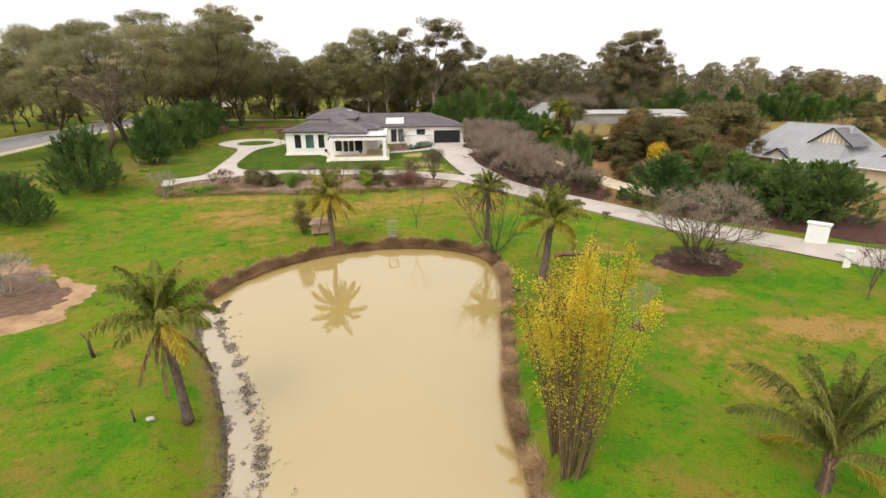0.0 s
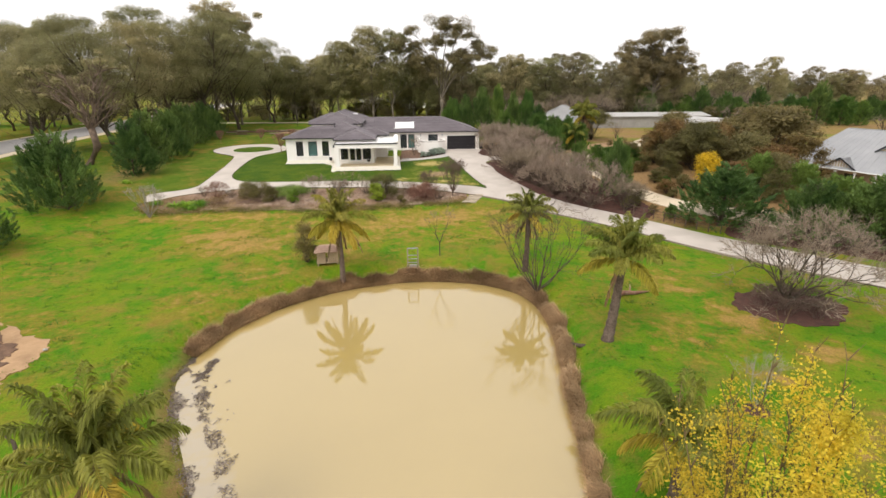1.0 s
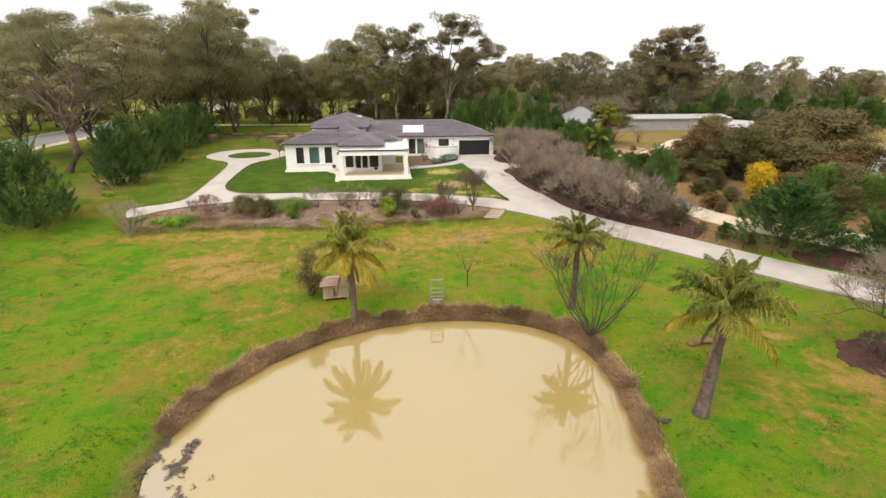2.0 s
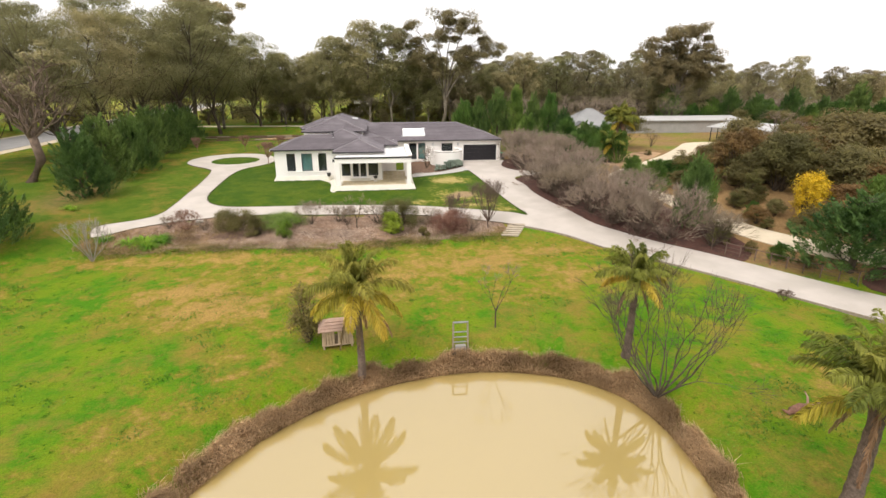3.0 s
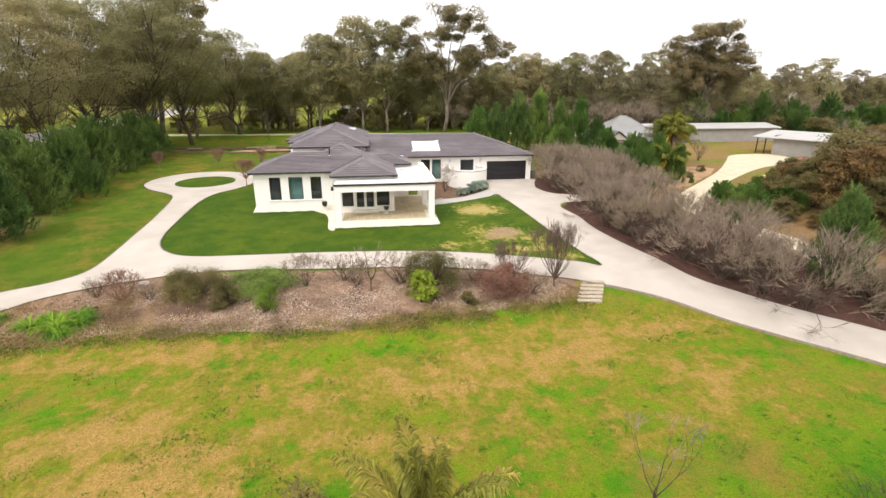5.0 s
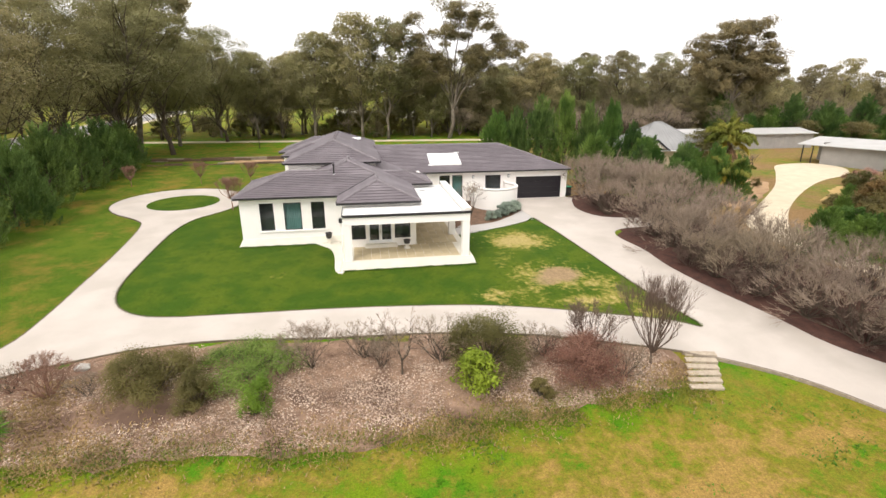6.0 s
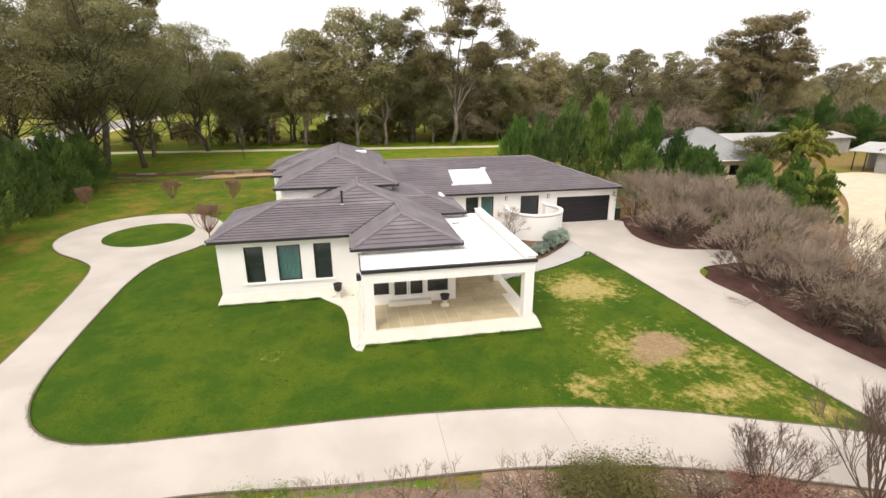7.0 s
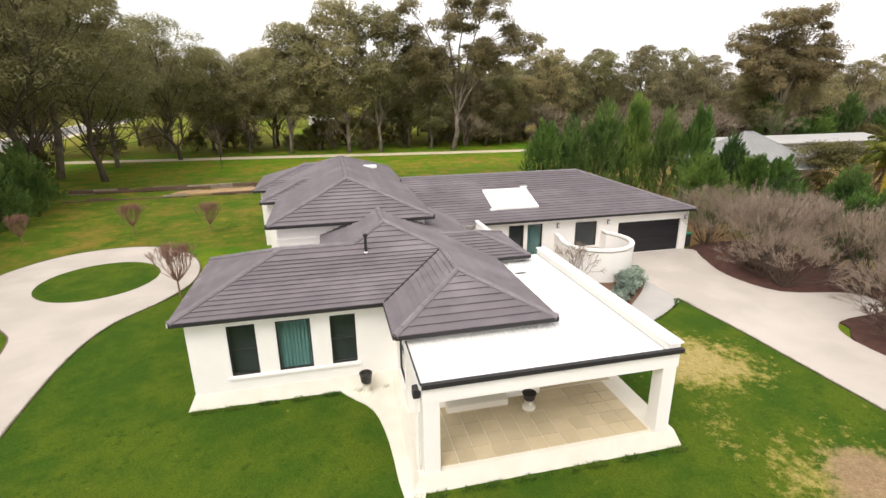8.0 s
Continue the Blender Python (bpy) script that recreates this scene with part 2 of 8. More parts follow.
M_RUSSET = leaf_material("russet_leaves", (0.145, 0.092, 0.03), (0.235, 0.15, 0.05), through_light=0.4, island=0.2)
M_PINE = leaf_material("dark_conifer_needles", (0.055, 0.105, 0.026), (0.155, 0.235, 0.058), through_light=0.33, island=0.25)
M_HEDGE = leaf_material("green_conifer_sprays", (0.06, 0.125, 0.022), (0.175, 0.27, 0.055), through_light=0.33, island=0.25)
M_PALM = leaf_material("palm_leaflets", (0.135, 0.155, 0.022), (0.29, 0.29, 0.05), through_light=0.35)
M_PALMOLIVE = leaf_material("olive_yellow_palm_leaflets", (0.20, 0.195, 0.03), (0.36, 0.325, 0.06), through_light=0.38)
M_PALMDEEP = leaf_material("deep_green_palm_leaflets", (0.10, 0.112, 0.02), (0.22, 0.215, 0.045), through_light=0.35)
M_PALMYELLOW = leaf_material("yellowing_palm_leaflets", (0.36, 0.29, 0.03), (0.54, 0.43, 0.06), through_light=0.4)
M_PALMDEAD = leaf_material("dead_palm_leaflets", (0.16, 0.10, 0.05), (0.28, 0.19, 0.10))
M_PALMTRUNK = material("ringed_palm_trunk", (0.17, 0.125, 0.095), (0.07, 0.05, 0.038), 0.95, 3, 12, 0.9, 0.05)
M_YELLOW = leaf_material("yellow_poplar_leaves", (0.48, 0.34, 0.025), (0.76, 0.58, 0.06), through_light=0.45, island=0.22)
M_WATTLE = leaf_material("golden_wattle_flowers", (0.46, 0.30, 0.01), (0.66, 0.46, 0.02))
M_SHRUB = leaf_material("olive_shrub_leaves", (0.108, 0.096, 0.03), (0.185, 0.162, 0.052), through_light=0.38, island=0.15)
M_SHRUBGREEN = leaf_material("bright_shrub_leaves", (0.105, 0.17, 0.012), (0.22, 0.31, 0.03), island=0.25)
M_SHRUBRED = leaf_material("reddish_bare_shrub", (0.165, 0.085, 0.055), (0.26, 0.15, 0.095))
M_STRAP = leaf_material("strappy_leaves", (0.12, 0.24, 0.015), (0.24, 0.40, 0.03))
M_SILVER = leaf_material("silver_green_leaves", (0.20, 0.25, 0.20), (0.30, 0.36, 0.28))
M_REED = leaf_material("dry_brown_reeds", (0.25, 0.18, 0.085), (0.48, 0.36, 0.19), through_light=0.3)
M_TUFT = leaf_material("dark_grass_tufts", (0.062, 0.155, 0.009), (0.125, 0.235, 0.014), island=0.2)
M_EDGE = leaf_material("yellow_green_edge_grass", (0.11, 0.15, 0.012), (0.24, 0.23, 0.03))
M_SLEEPER = material("dark_brown_sleeper", (0.17, 0.11, 0.07), (0.09, 0.06, 0.04), 0.9, 4, 30, 0.5, 0.01)
M_STEP = material("bleached_sleeper_timber", (0.50, 0.42, 0.32), (0.34, 0.28, 0.21), 0.9, 5, 40, 0.5, 0.01)
M_TIMBER = material("weathered_timber", (0.34, 0.28, 0.21), (0.20, 0.16, 0.12), 0.9, 5, 40, 0.5, 0.01)
M_HUT = material("tan_timber_boards", (0.46, 0.35, 0.23), (0.34, 0.25, 0.16), 0.9, 4, 30, 0.4, 0.01)
M_HUTROOF = material("faded_terracotta_tiles", (0.45, 0.31, 0.24), (0.34, 0.23, 0.17), 0.9, 4, 30, 0.4, 0.01)
M_GREYSTEEL = material("galvanised_steel", (0.34, 0.34, 0.35), (0.25, 0.25, 0.26), 0.5, 4, 40, 0.1, metal=0.6)
M_ROOFGREY = material("grey_sheet_roof_weathered", (0.30, 0.298, 0.29), (0.25, 0.248, 0.24), 0.6, 0.7, 20, 0.1)
M_ROOFBLUE = material("grey_sheet_roof", (0.34, 0.34, 0.345), (0.28, 0.285, 0.29), 0.6, 0.7, 20, 0.1)
M_CREAM = material("cream_brick_render", (0.62, 0.52, 0.36), (0.54, 0.45, 0.30), 0.9, 2, 30, 0.3)
M_SHED = material("grey_shed_cladding", (0.33, 0.31, 0.285), (0.26, 0.245, 0.225), 0.7, 1, 20, 0.2)
M_POT = material("dark_glazed_pot", (0.03, 0.028, 0.028), (0.05, 0.045, 0.04), 0.4, 4, 30, 0.1)
M_ROCK = material("pale_rock", (0.5, 0.47, 0.42), (0.34, 0.31, 0.27), 0.9, 4, 20, 0.6, 0.03)
M_TYRE = material("black_rubber", (0.015, 0.015, 0.015), (0.02, 0.02, 0.02), 0.8, 4, 30, 0.1)


def glass_material(name, tint, rough=0.04):
    m = bpy.data.materials.new(name)
    m.use_nodes = True
    b = m.node_tree.nodes["Principled BSDF"]
    b.inputs["Base Color"].default_value = (*tint, 1)
    b.inputs["Roughness"].default_value = rough
    b.inputs["Transmission Weight"].default_value = 1.0
    b.inputs["IOR"].default_value = 1.45
    return m


M_GLASS = glass_material("window_glass", (0.8, 0.85, 0.85))


def water_material():
    """Still muddy water: a milky tan body under a mirror surface with very faint ripples."""
    m = bpy.data.materials.new("muddy_pond_water")
    m.use_nodes = True
    n, l = m.node_tree.nodes, m.node_tree.links
    b = n["Principled BSDF"]
    b.inputs["Roughness"].default_value = 0.03
    b.inputs["IOR"].default_value = 2.3
    b.inputs["Specular IOR Level"].default_value = 0.5
    geo = n.new("ShaderNodeNewGeometry")
    n1 = n.new("ShaderNodeTexNoise")
    n1.inputs["Scale"].default_value = 0.18
    n1.inputs["Detail"].default_value = 4
    l.new(geo.outputs["Position"], n1.inputs["Vector"])
    mix = n.new("ShaderNodeMix")
    mix.data_type = "RGBA"
    mix.inputs["A"].default_value = (0.405, 0.30, 0.11, 1)
    mix.inputs["B"].default_value = (0.365, 0.27, 0.097, 1)
    l.new(n1.outputs["Fac"], mix.inputs["Factor"])
    at = n.new("ShaderNodeAttribute")
    at.attribute_name = "shallow"
    n4 = n.new("ShaderNodeTexNoise")
    n4.inputs["Scale"].default_value = 1.7
    n4.inputs["Detail"].default_value = 5
    l.new(geo.outputs["Position"], n4.inputs["Vector"])
    sm = n.new("ShaderNodeMath")
    sm.operation = "MULTIPLY_ADD"
    sm.inputs[1].default_value = 0.8
    l.new(n4.outputs["Fac"], sm.inputs[0])
    l.new(at.outputs["Fac"], sm.inputs[2])
    sr = n.new("ShaderNodeMapRange")
    sr.inputs["From Min"].default_value = 0.7
    sr.inputs["From Max"].default_value = 1.15
    l.new(sm.outputs[0], sr.inputs["Value"])
    silt = n.new("ShaderNodeMix")
    silt.data_type = "RGBA"
    silt.inputs["B"].default_value = (0.37, 0.30, 0.185, 1)
    l.new(sr.outputs[0], silt.inputs["Factor"])
    l.new(mix.outputs["Result"], silt.inputs["A"])
    l.new(silt.outputs["Result"], b.inputs["Base Color"])
    n2 = n.new("ShaderNodeTexNoise")
    n2.inputs["Scale"].default_value = 1.2
    n2.inputs["Detail"].default_value = 3
    l.new(geo.outputs["Position"], n2.inputs["Vector"])
    bp = n.new("ShaderNodeBump")
    bp.inputs["Strength"].default_value = 0.05
    bp.inputs["Distance"].default_value = 0.03
    l.new(n2.outputs["Fac"], bp.inputs["Height"])
    l.new(bp.outputs[0], b.inputs["Normal"])
    return m


M_WATER = water_material()


# ---- building helpers ----
class Shape:
    """Collects the vertices and faces of one mesh."""

    def __init__(self):
        self.v, self.f, self.sm = [], [], False

    def add(self, verts, faces):
        k = len(self.v)
        self.v.extend(verts)
        self.f.extend(tuple(i + k for i in fc) for fc in faces)
        return self

    def box(self, x0, y0, z0, x1, y1, z1):
        v = [(x, y, z) for z in (z0, z1) for x, y in ((x0, y0), (x1, y0), (x1, y1), (x0, y1))]
        return self.add(v, [(3, 2, 1, 0), (4, 5, 6, 7), (0, 1, 5, 4), (1, 2, 6, 5), (2, 3, 7, 6), (3, 0, 4, 7)])

    def bbox(self, x0, y0, z0, x1, y1, z1, b=0.02):
        """A box with its upright and top edges taken off."""
        def ring(z, i):
            return [(x0 + i + b, y0 + i, z), (x1 - i - b, y0 + i, z), (x1 - i, y0 + i + b, z), (x1 - i, y1 - i - b, z),
                    (x1 - i - b, y1 - i, z), (x0 + i + b, y1 - i, z), (x0 + i, y1 - i - b, z), (x0 + i, y0 + i + b, z)]
        v = ring(z0, 0) + ring(z1 - b, 0) + ring(z1, b)
        fc = [tuple(range(7, -1, -1)), tuple(range(16, 24))]
        for r in (0, 8):
            fc += [(r + i, r + (i + 1) % 8, r + 8 + (i + 1) % 8, r + 8 + i) for i in range(8)]
        return self.add(v, fc)

    def tube(self, pts, radii, sides=7, cap=True):
        pts = [Vector(p) for p in pts]
        rings, n = [], len(pts)
        for i, p in enumerate(pts):
            d = (pts[min(i + 1, n - 1)] - pts[max(i - 1, 0)])
            d = d.normalized() if d.length > 1e-9 else Vector((0, 0, 1))
            a = d.cross(Vector((0.31, 0.95, 0.05)) if abs(d.z) > 0.9 else Vector((0, 0, 1))).normalized()
            c = d.cross(a)
            r = radii[i] if isinstance(radii, (list, tuple)) else radii
            rings += [tuple(p + (a * math.cos(2 * math.pi * k / sides) + c * math.sin(2 * math.pi * k / sides)) * r) for k in range(sides)]
        fc = [(i * sides + k, i * sides + (k + 1) % sides, (i + 1) * sides + (k + 1) % sides, (i + 1) * sides + k)
              for i in range(n - 1) for k in range(sides)]
        if cap:
            fc += [tuple(range(sides - 1, -1, -1)), tuple(range((n - 1) * sides, n * sides))]
        return self.add(rings, fc)

    def lathe(self, profile, x=0, y=0, sides=16):
        """profile: (radius, z) from bottom to top."""
        v = [(x + r * math.cos(2 * math.pi * k / sides), y + r * math.sin(2 * math.pi * k / sides), z) for r, z in profile for k in range(sides)]
        n = len(profile)
        fc = [(i * sides + k, i * sides + (k + 1) % sides, (i + 1) * sides + (k + 1) % sides, (i + 1) * sides + k)
              for i in range(n - 1) for k in range(sides)]
        fc += [tuple(range(sides - 1, -1, -1)), tuple(range((n - 1) * sides, n * sides))]
        return self.add(v, fc)

    def prism(self, outline, z0, z1):
        n = len(outline)
        v = [(x, y, z0) for x, y in outline] + [(x, y, z1) for x, y in outline]
        return self.add(v, [tuple(range(n - 1, -1, -1)), tuple(range(n, 2 * n))] + [(i, (i + 1) % n, n + (i + 1) % n, n + i) for i in range(n)])

    def mesh(self, name):
        me = bpy.data.meshes.new(name)
        me.from_pydata([tuple(p) for p in self.v], [], self.f)
        if self.sm:
            me.shade_smooth()
        me.update()
        return me


def part(name, shape, mat, parent=None, label=""):
    """One mesh object, under a thing or a part when parent is given."""
    me = shape.mesh(name) if isinstance(shape, Shape) else shape
    if not me.materials:
        me.materials.append(mat)
    ob = new(name, me)
    if parent is not None:
        ob.parent = parent
    if label:
        ob["label"] = label
    return ob


def thing(name, label, category, group="", kind="", at=(0, 0, 0)):
    e = new(name)
    e.empty_display_size = 0.2
    e.location = at
    return tagged(e, label, category, group, kind)


def step(a, b, v):
    k = np.clip((np.asarray(v, float) - a) / (b - a), 0, 1)
    return k * k * (3 - 2 * k)


def spline(pts, n=8, closed=True):
    """A smooth line through the points (Catmull-Rom)."""
    out, m = [], len(pts)
    for i in range(m if closed else m - 1):
        p = [pts[(i + k) % m] if closed else pts[min(max(i + k, 0), m - 1)] for k in (-1, 0, 1, 2)]
        for s in range(n):
            t = s / n
            out.append(tuple(0.5 * (2 * p[1][a] + (p[2][a] - p[0][a]) * t + (2 * p[0][a] - 5 * p[1][a] + 4 * p[2][a] - p[3][a]) * t * t
                                    + (3 * p[1][a] - p[0][a] - 3 * p[2][a] + p[3][a]) * t ** 3) for a in (0, 1)))
    if not closed:
        out.append(tuple(pts[-1][:2]))
    return out


def signed(x, y, outline):
    """Distance to a closed outline, negative inside."""
    x, y = np.asarray(x, float), np.asarray(y, float)
    d = np.full(x.shape, 1e9)
    inside = np.zeros(x.shape, bool)
    n = len(outline)
    for i in range(n):
        (ax, ay), (bx, by) = outline[i], outline[(i + 1) % n]
        ex, ey = bx - ax, by - ay
        t = np.clip(((x - ax) * ex + (y - ay) * ey) / (ex * ex + ey * ey + 1e-12), 0, 1)
        d = np.minimum(d, np.hypot(x - ax - t * ex, y - ay - t * ey))
        cross = (ay > y) != (by > y)
        with np.errstate(divide="ignore", invalid="ignore"):
            inside ^= cross & (x < ex * (y - ay) / (by - ay if by != ay else 1e-12) + ax)
    return np.where(inside, -d, d)


# ---- the lie of the land ----
POND = spline([(7.4, 4), (7.5, 8.5), (7.7, 13.4), (8.5, 17.5), (9.4, 22.4), (10.1, 25.5), (10.6, 29), (10.6, 31.8), (9.9, 34.2), (8, 36),
               (5.5, 37), (2.5, 37.4), (0, 37.1), (-3, 36.2), (-5.6, 34.7), (-7.8, 32.6), (-9.4, 30.2), (-10.4, 27.4), (-10.5, 25),
               (-9.3, 21.8), (-7, 17.4), (-5, 13), (-3.8, 9), (-3.2, 4), (-1, -1), (2.5, -3), (6, -1)], 5)
WATER = -4.62
LEVELS = ((-60, -3.6), (28, -3.68), (38, -3.55), (46, -3.2), (53, -2.78), (57, -2.3), (59.6, -1.72), (64, -1.45), (69, -0.98), (75, -0.74), (86, -0.38),
          (100, 0.0), (200, 1.0), (900, 3.0))


def land(x, y):
    """The ground's height before the pond is dug."""
    x, y = np.asarray(x, float), np.asarray(y, float)
    z = np.mean([np.interp(y + o, [p[0] for p in LEVELS], [p[1] for p in LEVELS]) for o in (-1.0, -0.5, 0, 0.5, 1.0)], axis=0)
    z = z + 1.7 * step(29, 44, x) * (1 - step(52, 76, y)) + 0.9 * step(-22, -40, x) * (1 - step(55, 78, y))
    bank = (x - 21.8) * 0.785 + (y - 52.6) * 0.62
    return z + 0.75 * step(1.5, 5.5, bank) * step(38, 45, y) * (1 - step(60, 72, y)) * (1 - step(38, 46, x)) * step(19.0, 23.0, x)


def ground_height(x, y):
    z = land(x, y)
    near = (np.abs(np.asarray(x, float)) < 18) & (np.asarray(y, float) < 45)
    if np.any(near):
        d = signed(x, y, POND)
        bank = np.where(d < 0, WATER - 0.05 + np.maximum(d, -1.5) * 0.5, WATER - 0.05 + (z - WATER + 0.05) * step(0, 2.4, d))
        z = np.where(near & (d < 2.4), bank, z)
    return z


def gz(x, y):
    return float(ground_height(np.array([x]), np.array([y]))[0])


# plan outlines of the surfaces
DRIVE = spline([(-26.3, 57.4), (-23.9, 59.0), (-21.5, 60.1), (-19.0, 60.9), (-16.5, 61.5), (-13, 61.7), (-8, 61.2), (-3, 60.9), (0, 60.5), (3.3, 59.8), (6.5, 58.8),
                (9.6, 57.8), (12.4, 56.4), (14.6, 54.6), (16.4, 52.2), (18.4, 50.0), (20.8, 47.6), (23.3, 44.7), (25.5, 41.7), (30.2, 35.8), (33.6, 30.4), (37.2, 23.5),
                (40.4, 24.6), (36.9, 30.8), (33.0, 38.4), (28.6, 44.8), (24.4, 49.9), (21.8, 52.6), (19.3, 55.4), (17.3, 58), (15.9, 61.9), (14.7, 66.8), (14.6, 70), (14.2, 73.2),
                (15.4, 74.9), (19.2, 75.4), (19.4, 77.4), (15.6, 78.6), (14.5, 81.5), (15.2, 84.4), (15.4, 86.2), (9.7, 86.2), (9.1, 82.4), (9.3, 79.2),
                (9.7, 76), (9.95, 73.4), (10.4, 68.4), (11.0, 64.6), (11.5, 61.6), (11.9, 59.5),
                (10.7, 60.2), (7.8, 61.3), (4.1, 62.6), (0.4, 63.5), (-3.3, 63.95), (-7.5, 64.25), (-12.9, 64.4), (-16.4, 64.55), (-18.3, 65.1), (-19.7, 66.4),
                (-20.5, 68.9), (-20.9, 74.7), (-21.0, 80), (-20.3, 83.2), (-18.6, 85.6), (-17.6, 88.5), (-18.2, 92), (-20.3, 95),
                (-23.6, 96.2), (-27.3, 95.3), (-29.6, 92.4), (-29.8, 89), (-28.2, 86.2), (-25.4, 83.7), (-24.2, 81.5), (-23.3, 75), (-22.9, 69.2), (-22.9, 65.2),
                (-23.2, 62.6), (-24.6, 61), (-27, 59.4)], 4)
ISLE = [(-23.3 + 3.3 * math.cos(a), 89.7 + 3.2 * math.sin(a)) for a in np.linspace(0, 2 * math.pi, 40, endpoint=False)]
LAWN = spline([(11.9, 59.5), (10.7, 60.2), (7.8, 61.3), (4.1, 62.6), (0.4, 63.5), (-3.3, 63.95), (-7.5, 64.25), (-12.9, 64.4), (-16.4, 64.55), (-18.3, 65.1), (-19.7, 66.4),
               (-20.5, 68.9), (-20.9, 74.7), (-21.0, 80), (-20.3, 83.2), (-18.6, 85.6), (-17, 88), (-14, 88), (-13, 82), (-13, 77), (-7, 77), (-5, 74), (1, 74), (2, 75.4), (5.3, 76.6), (8.3, 78.2), (9.3, 79.0),
               (9.7, 76), (9.95, 73.4), (10.4, 68.4), (11.0, 64.6), (11.5, 61.6)], 4)
BED = spline([(-21.5, 60.0), (-19.0, 60.8), (-16.5, 61.4), (-13, 61.6), (-8, 61.1), (-3, 60.8), (0, 60.4), (3.3, 59.7), (6.5, 58.7), (8.8, 57.9), (8.6, 55.5), (5.1, 55.2), (1.9, 54.8), (-1.1, 54.5),
              (-4, 54.2), (-9.2, 54.1), (-14.3, 54.6), (-19, 54.8), (-24, 54.4), (-26.5, 56.5), (-24, 58.8)], 4)
MULCH = spline([(15.5, 85.8), (15.0, 81), (15.5, 76.9), (15.8, 74.3), (14.6, 72.8), (14.8, 70), (14.9, 66.8), (16.1, 61.9), (17.4, 58), (19.5, 55.5), (22.0, 52.8), (24.6, 50.1),
                (26.0, 48.6), (27.6, 50.0), (27.0, 53), (25.6, 57), (24.6, 61), (24.2, 67), (23.6, 74), (22.6, 80), (21, 86)], 4)
PATHWAY = spline([(1.9, 75.5), (5.3, 76.7), (8.3, 78.3), (9.35, 79.2), (9.75, 81.4), (9.45, 83.6), (9.2, 82.2), (8.2, 80.8), (6.6, 79.3), (5.2, 78.3), (1.9, 77.2)], 4)
WALLBED = spline([(1.9, 77.15), (5.2, 78.25), (6.6, 79.25), (8.2, 80.75), (9.25, 82.2), (9.3, 84.4), (8.6, 86.2), (5.0, 86.2), (2.2, 86.0), (1.9, 82)], 4)
GRAVEL = spline([(39.0, 41.0), (36.0, 45.4), (32.6, 50.0), (30.4, 55), (28.6, 60), (27.8, 64.5), (28.0, 68.0), (29.0, 71.8), (32.4, 76.0), (37.0, 80.4), (43.6, 85.6), (50.4, 90.0), (57, 92.8), (61, 97.4), (59.6, 101.2), (53.5, 100.6),
                 (48.6, 95.4), (42.2, 88.4), (36.0, 82.8), (29.9, 77.6), (27.0, 74.6), (25.6, 71.0), (25.6, 66.5), (26.0, 60), (27.5, 54.4), (29.8, 49.6), (33.4, 44.6), (36.8, 40.0)], 4)


def grown(outline, r):
    """The outline moved outwards by r."""
    P = np.array(outline)
    t = np.roll(P, -1, 0) - np.roll(P, 1, 0)
    n = np.stack([t[:, 1], -t[:, 0]], 1) / (np.linalg.norm(t, axis=1, keepdims=True) + 1e-9)
    area = np.sum(P[:, 0] * np.roll(P[:, 1], -1) - np.roll(P[:, 0], -1) * P[:, 1])
    return [tuple(p) for p in P + n * (r if area > 0 else -r)]


rag = random.Random(4)


def ragged(outline, k):
    """The outline with an uneven edge, at two scales."""
    def off(x, y, z):
        return k * (1.6 * noise.noise((x * 0.55, y * 0.55, z)) + 1.0 * noise.noise((x * 1.9, y * 1.9, z))) + rag.gauss(0, k * 0.12)
    return [(x + off(x, y, 3.0), y + off(x, y, 8.0)) for x, y in outline]


def sheet(name, outline, lift, mat, label, category, skirt=0.25, cell=1.0, holes=(), fn=land, masks=None):
    """A surface that lies on the land inside an outline, with a small depth at its edge."""
    bm = bmesh.new()
    loops = [outline, *holes]
    edges = []
    for lp in loops:
        vs = [bm.verts.new((x, y, 0)) for x, y in lp]
        edges += [bm.edges.new((vs[i], vs[(i + 1) % len(vs)])) for i in range(len(vs))]
    bmesh.ops.triangle_fill(bm, use_beauty=True, use_dissolve=False, edges=edges, normal=(0, 0, 1))
    xs, ys = [p[0] for p in outline], [p[1] for p in outline]
    for axis, lo, hi in ((0, min(xs), max(xs)), (1, min(ys), max(ys))):
        c = math.ceil(lo / cell) * cell
        while c < hi:
            co, no = [0, 0, 0], [0, 0, 0]
            co[axis], no[axis] = c, 1
            bmesh.ops.bisect_plane(bm, geom=bm.verts[:] + bm.edges[:] + bm.faces[:], plane_co=co, plane_no=no)
            c += cell
    co = np.array([v.co[:] for v in bm.verts])
    zz = fn(co[:, 0], co[:, 1]) + lift
    for v, z in zip(bm.verts, zz):
        v.co.z = z
    for f in bm.faces:
        if f.normal.z < 0:
            f.normal_flip()
    if skirt:
        ring = [e for e in bm.edges if e.is_boundary]
        ex = bmesh.ops.extrude_edge_only(bm, edges=ring)
        for v in [g for g in ex["geom"] if isinstance(g, bmesh.types.BMVert)]:
            v.co.z -= skirt
    me = bpy.data.meshes.new(name)
    bm.to_mesh(me)
    bm.free()
    if masks:
        co = np.array([v.co[:] for v in me.vertices])
        for key, func in masks.items():
            a = me.attributes.new(key, "FLOAT", "POINT")
            a.data.foreach_set("value", np.asarray(func(co[:, 0], co[:, 1]), np.float32))
    me.materials.append(mat)
    return tagged(new(name, me), label, category, "", "structure")


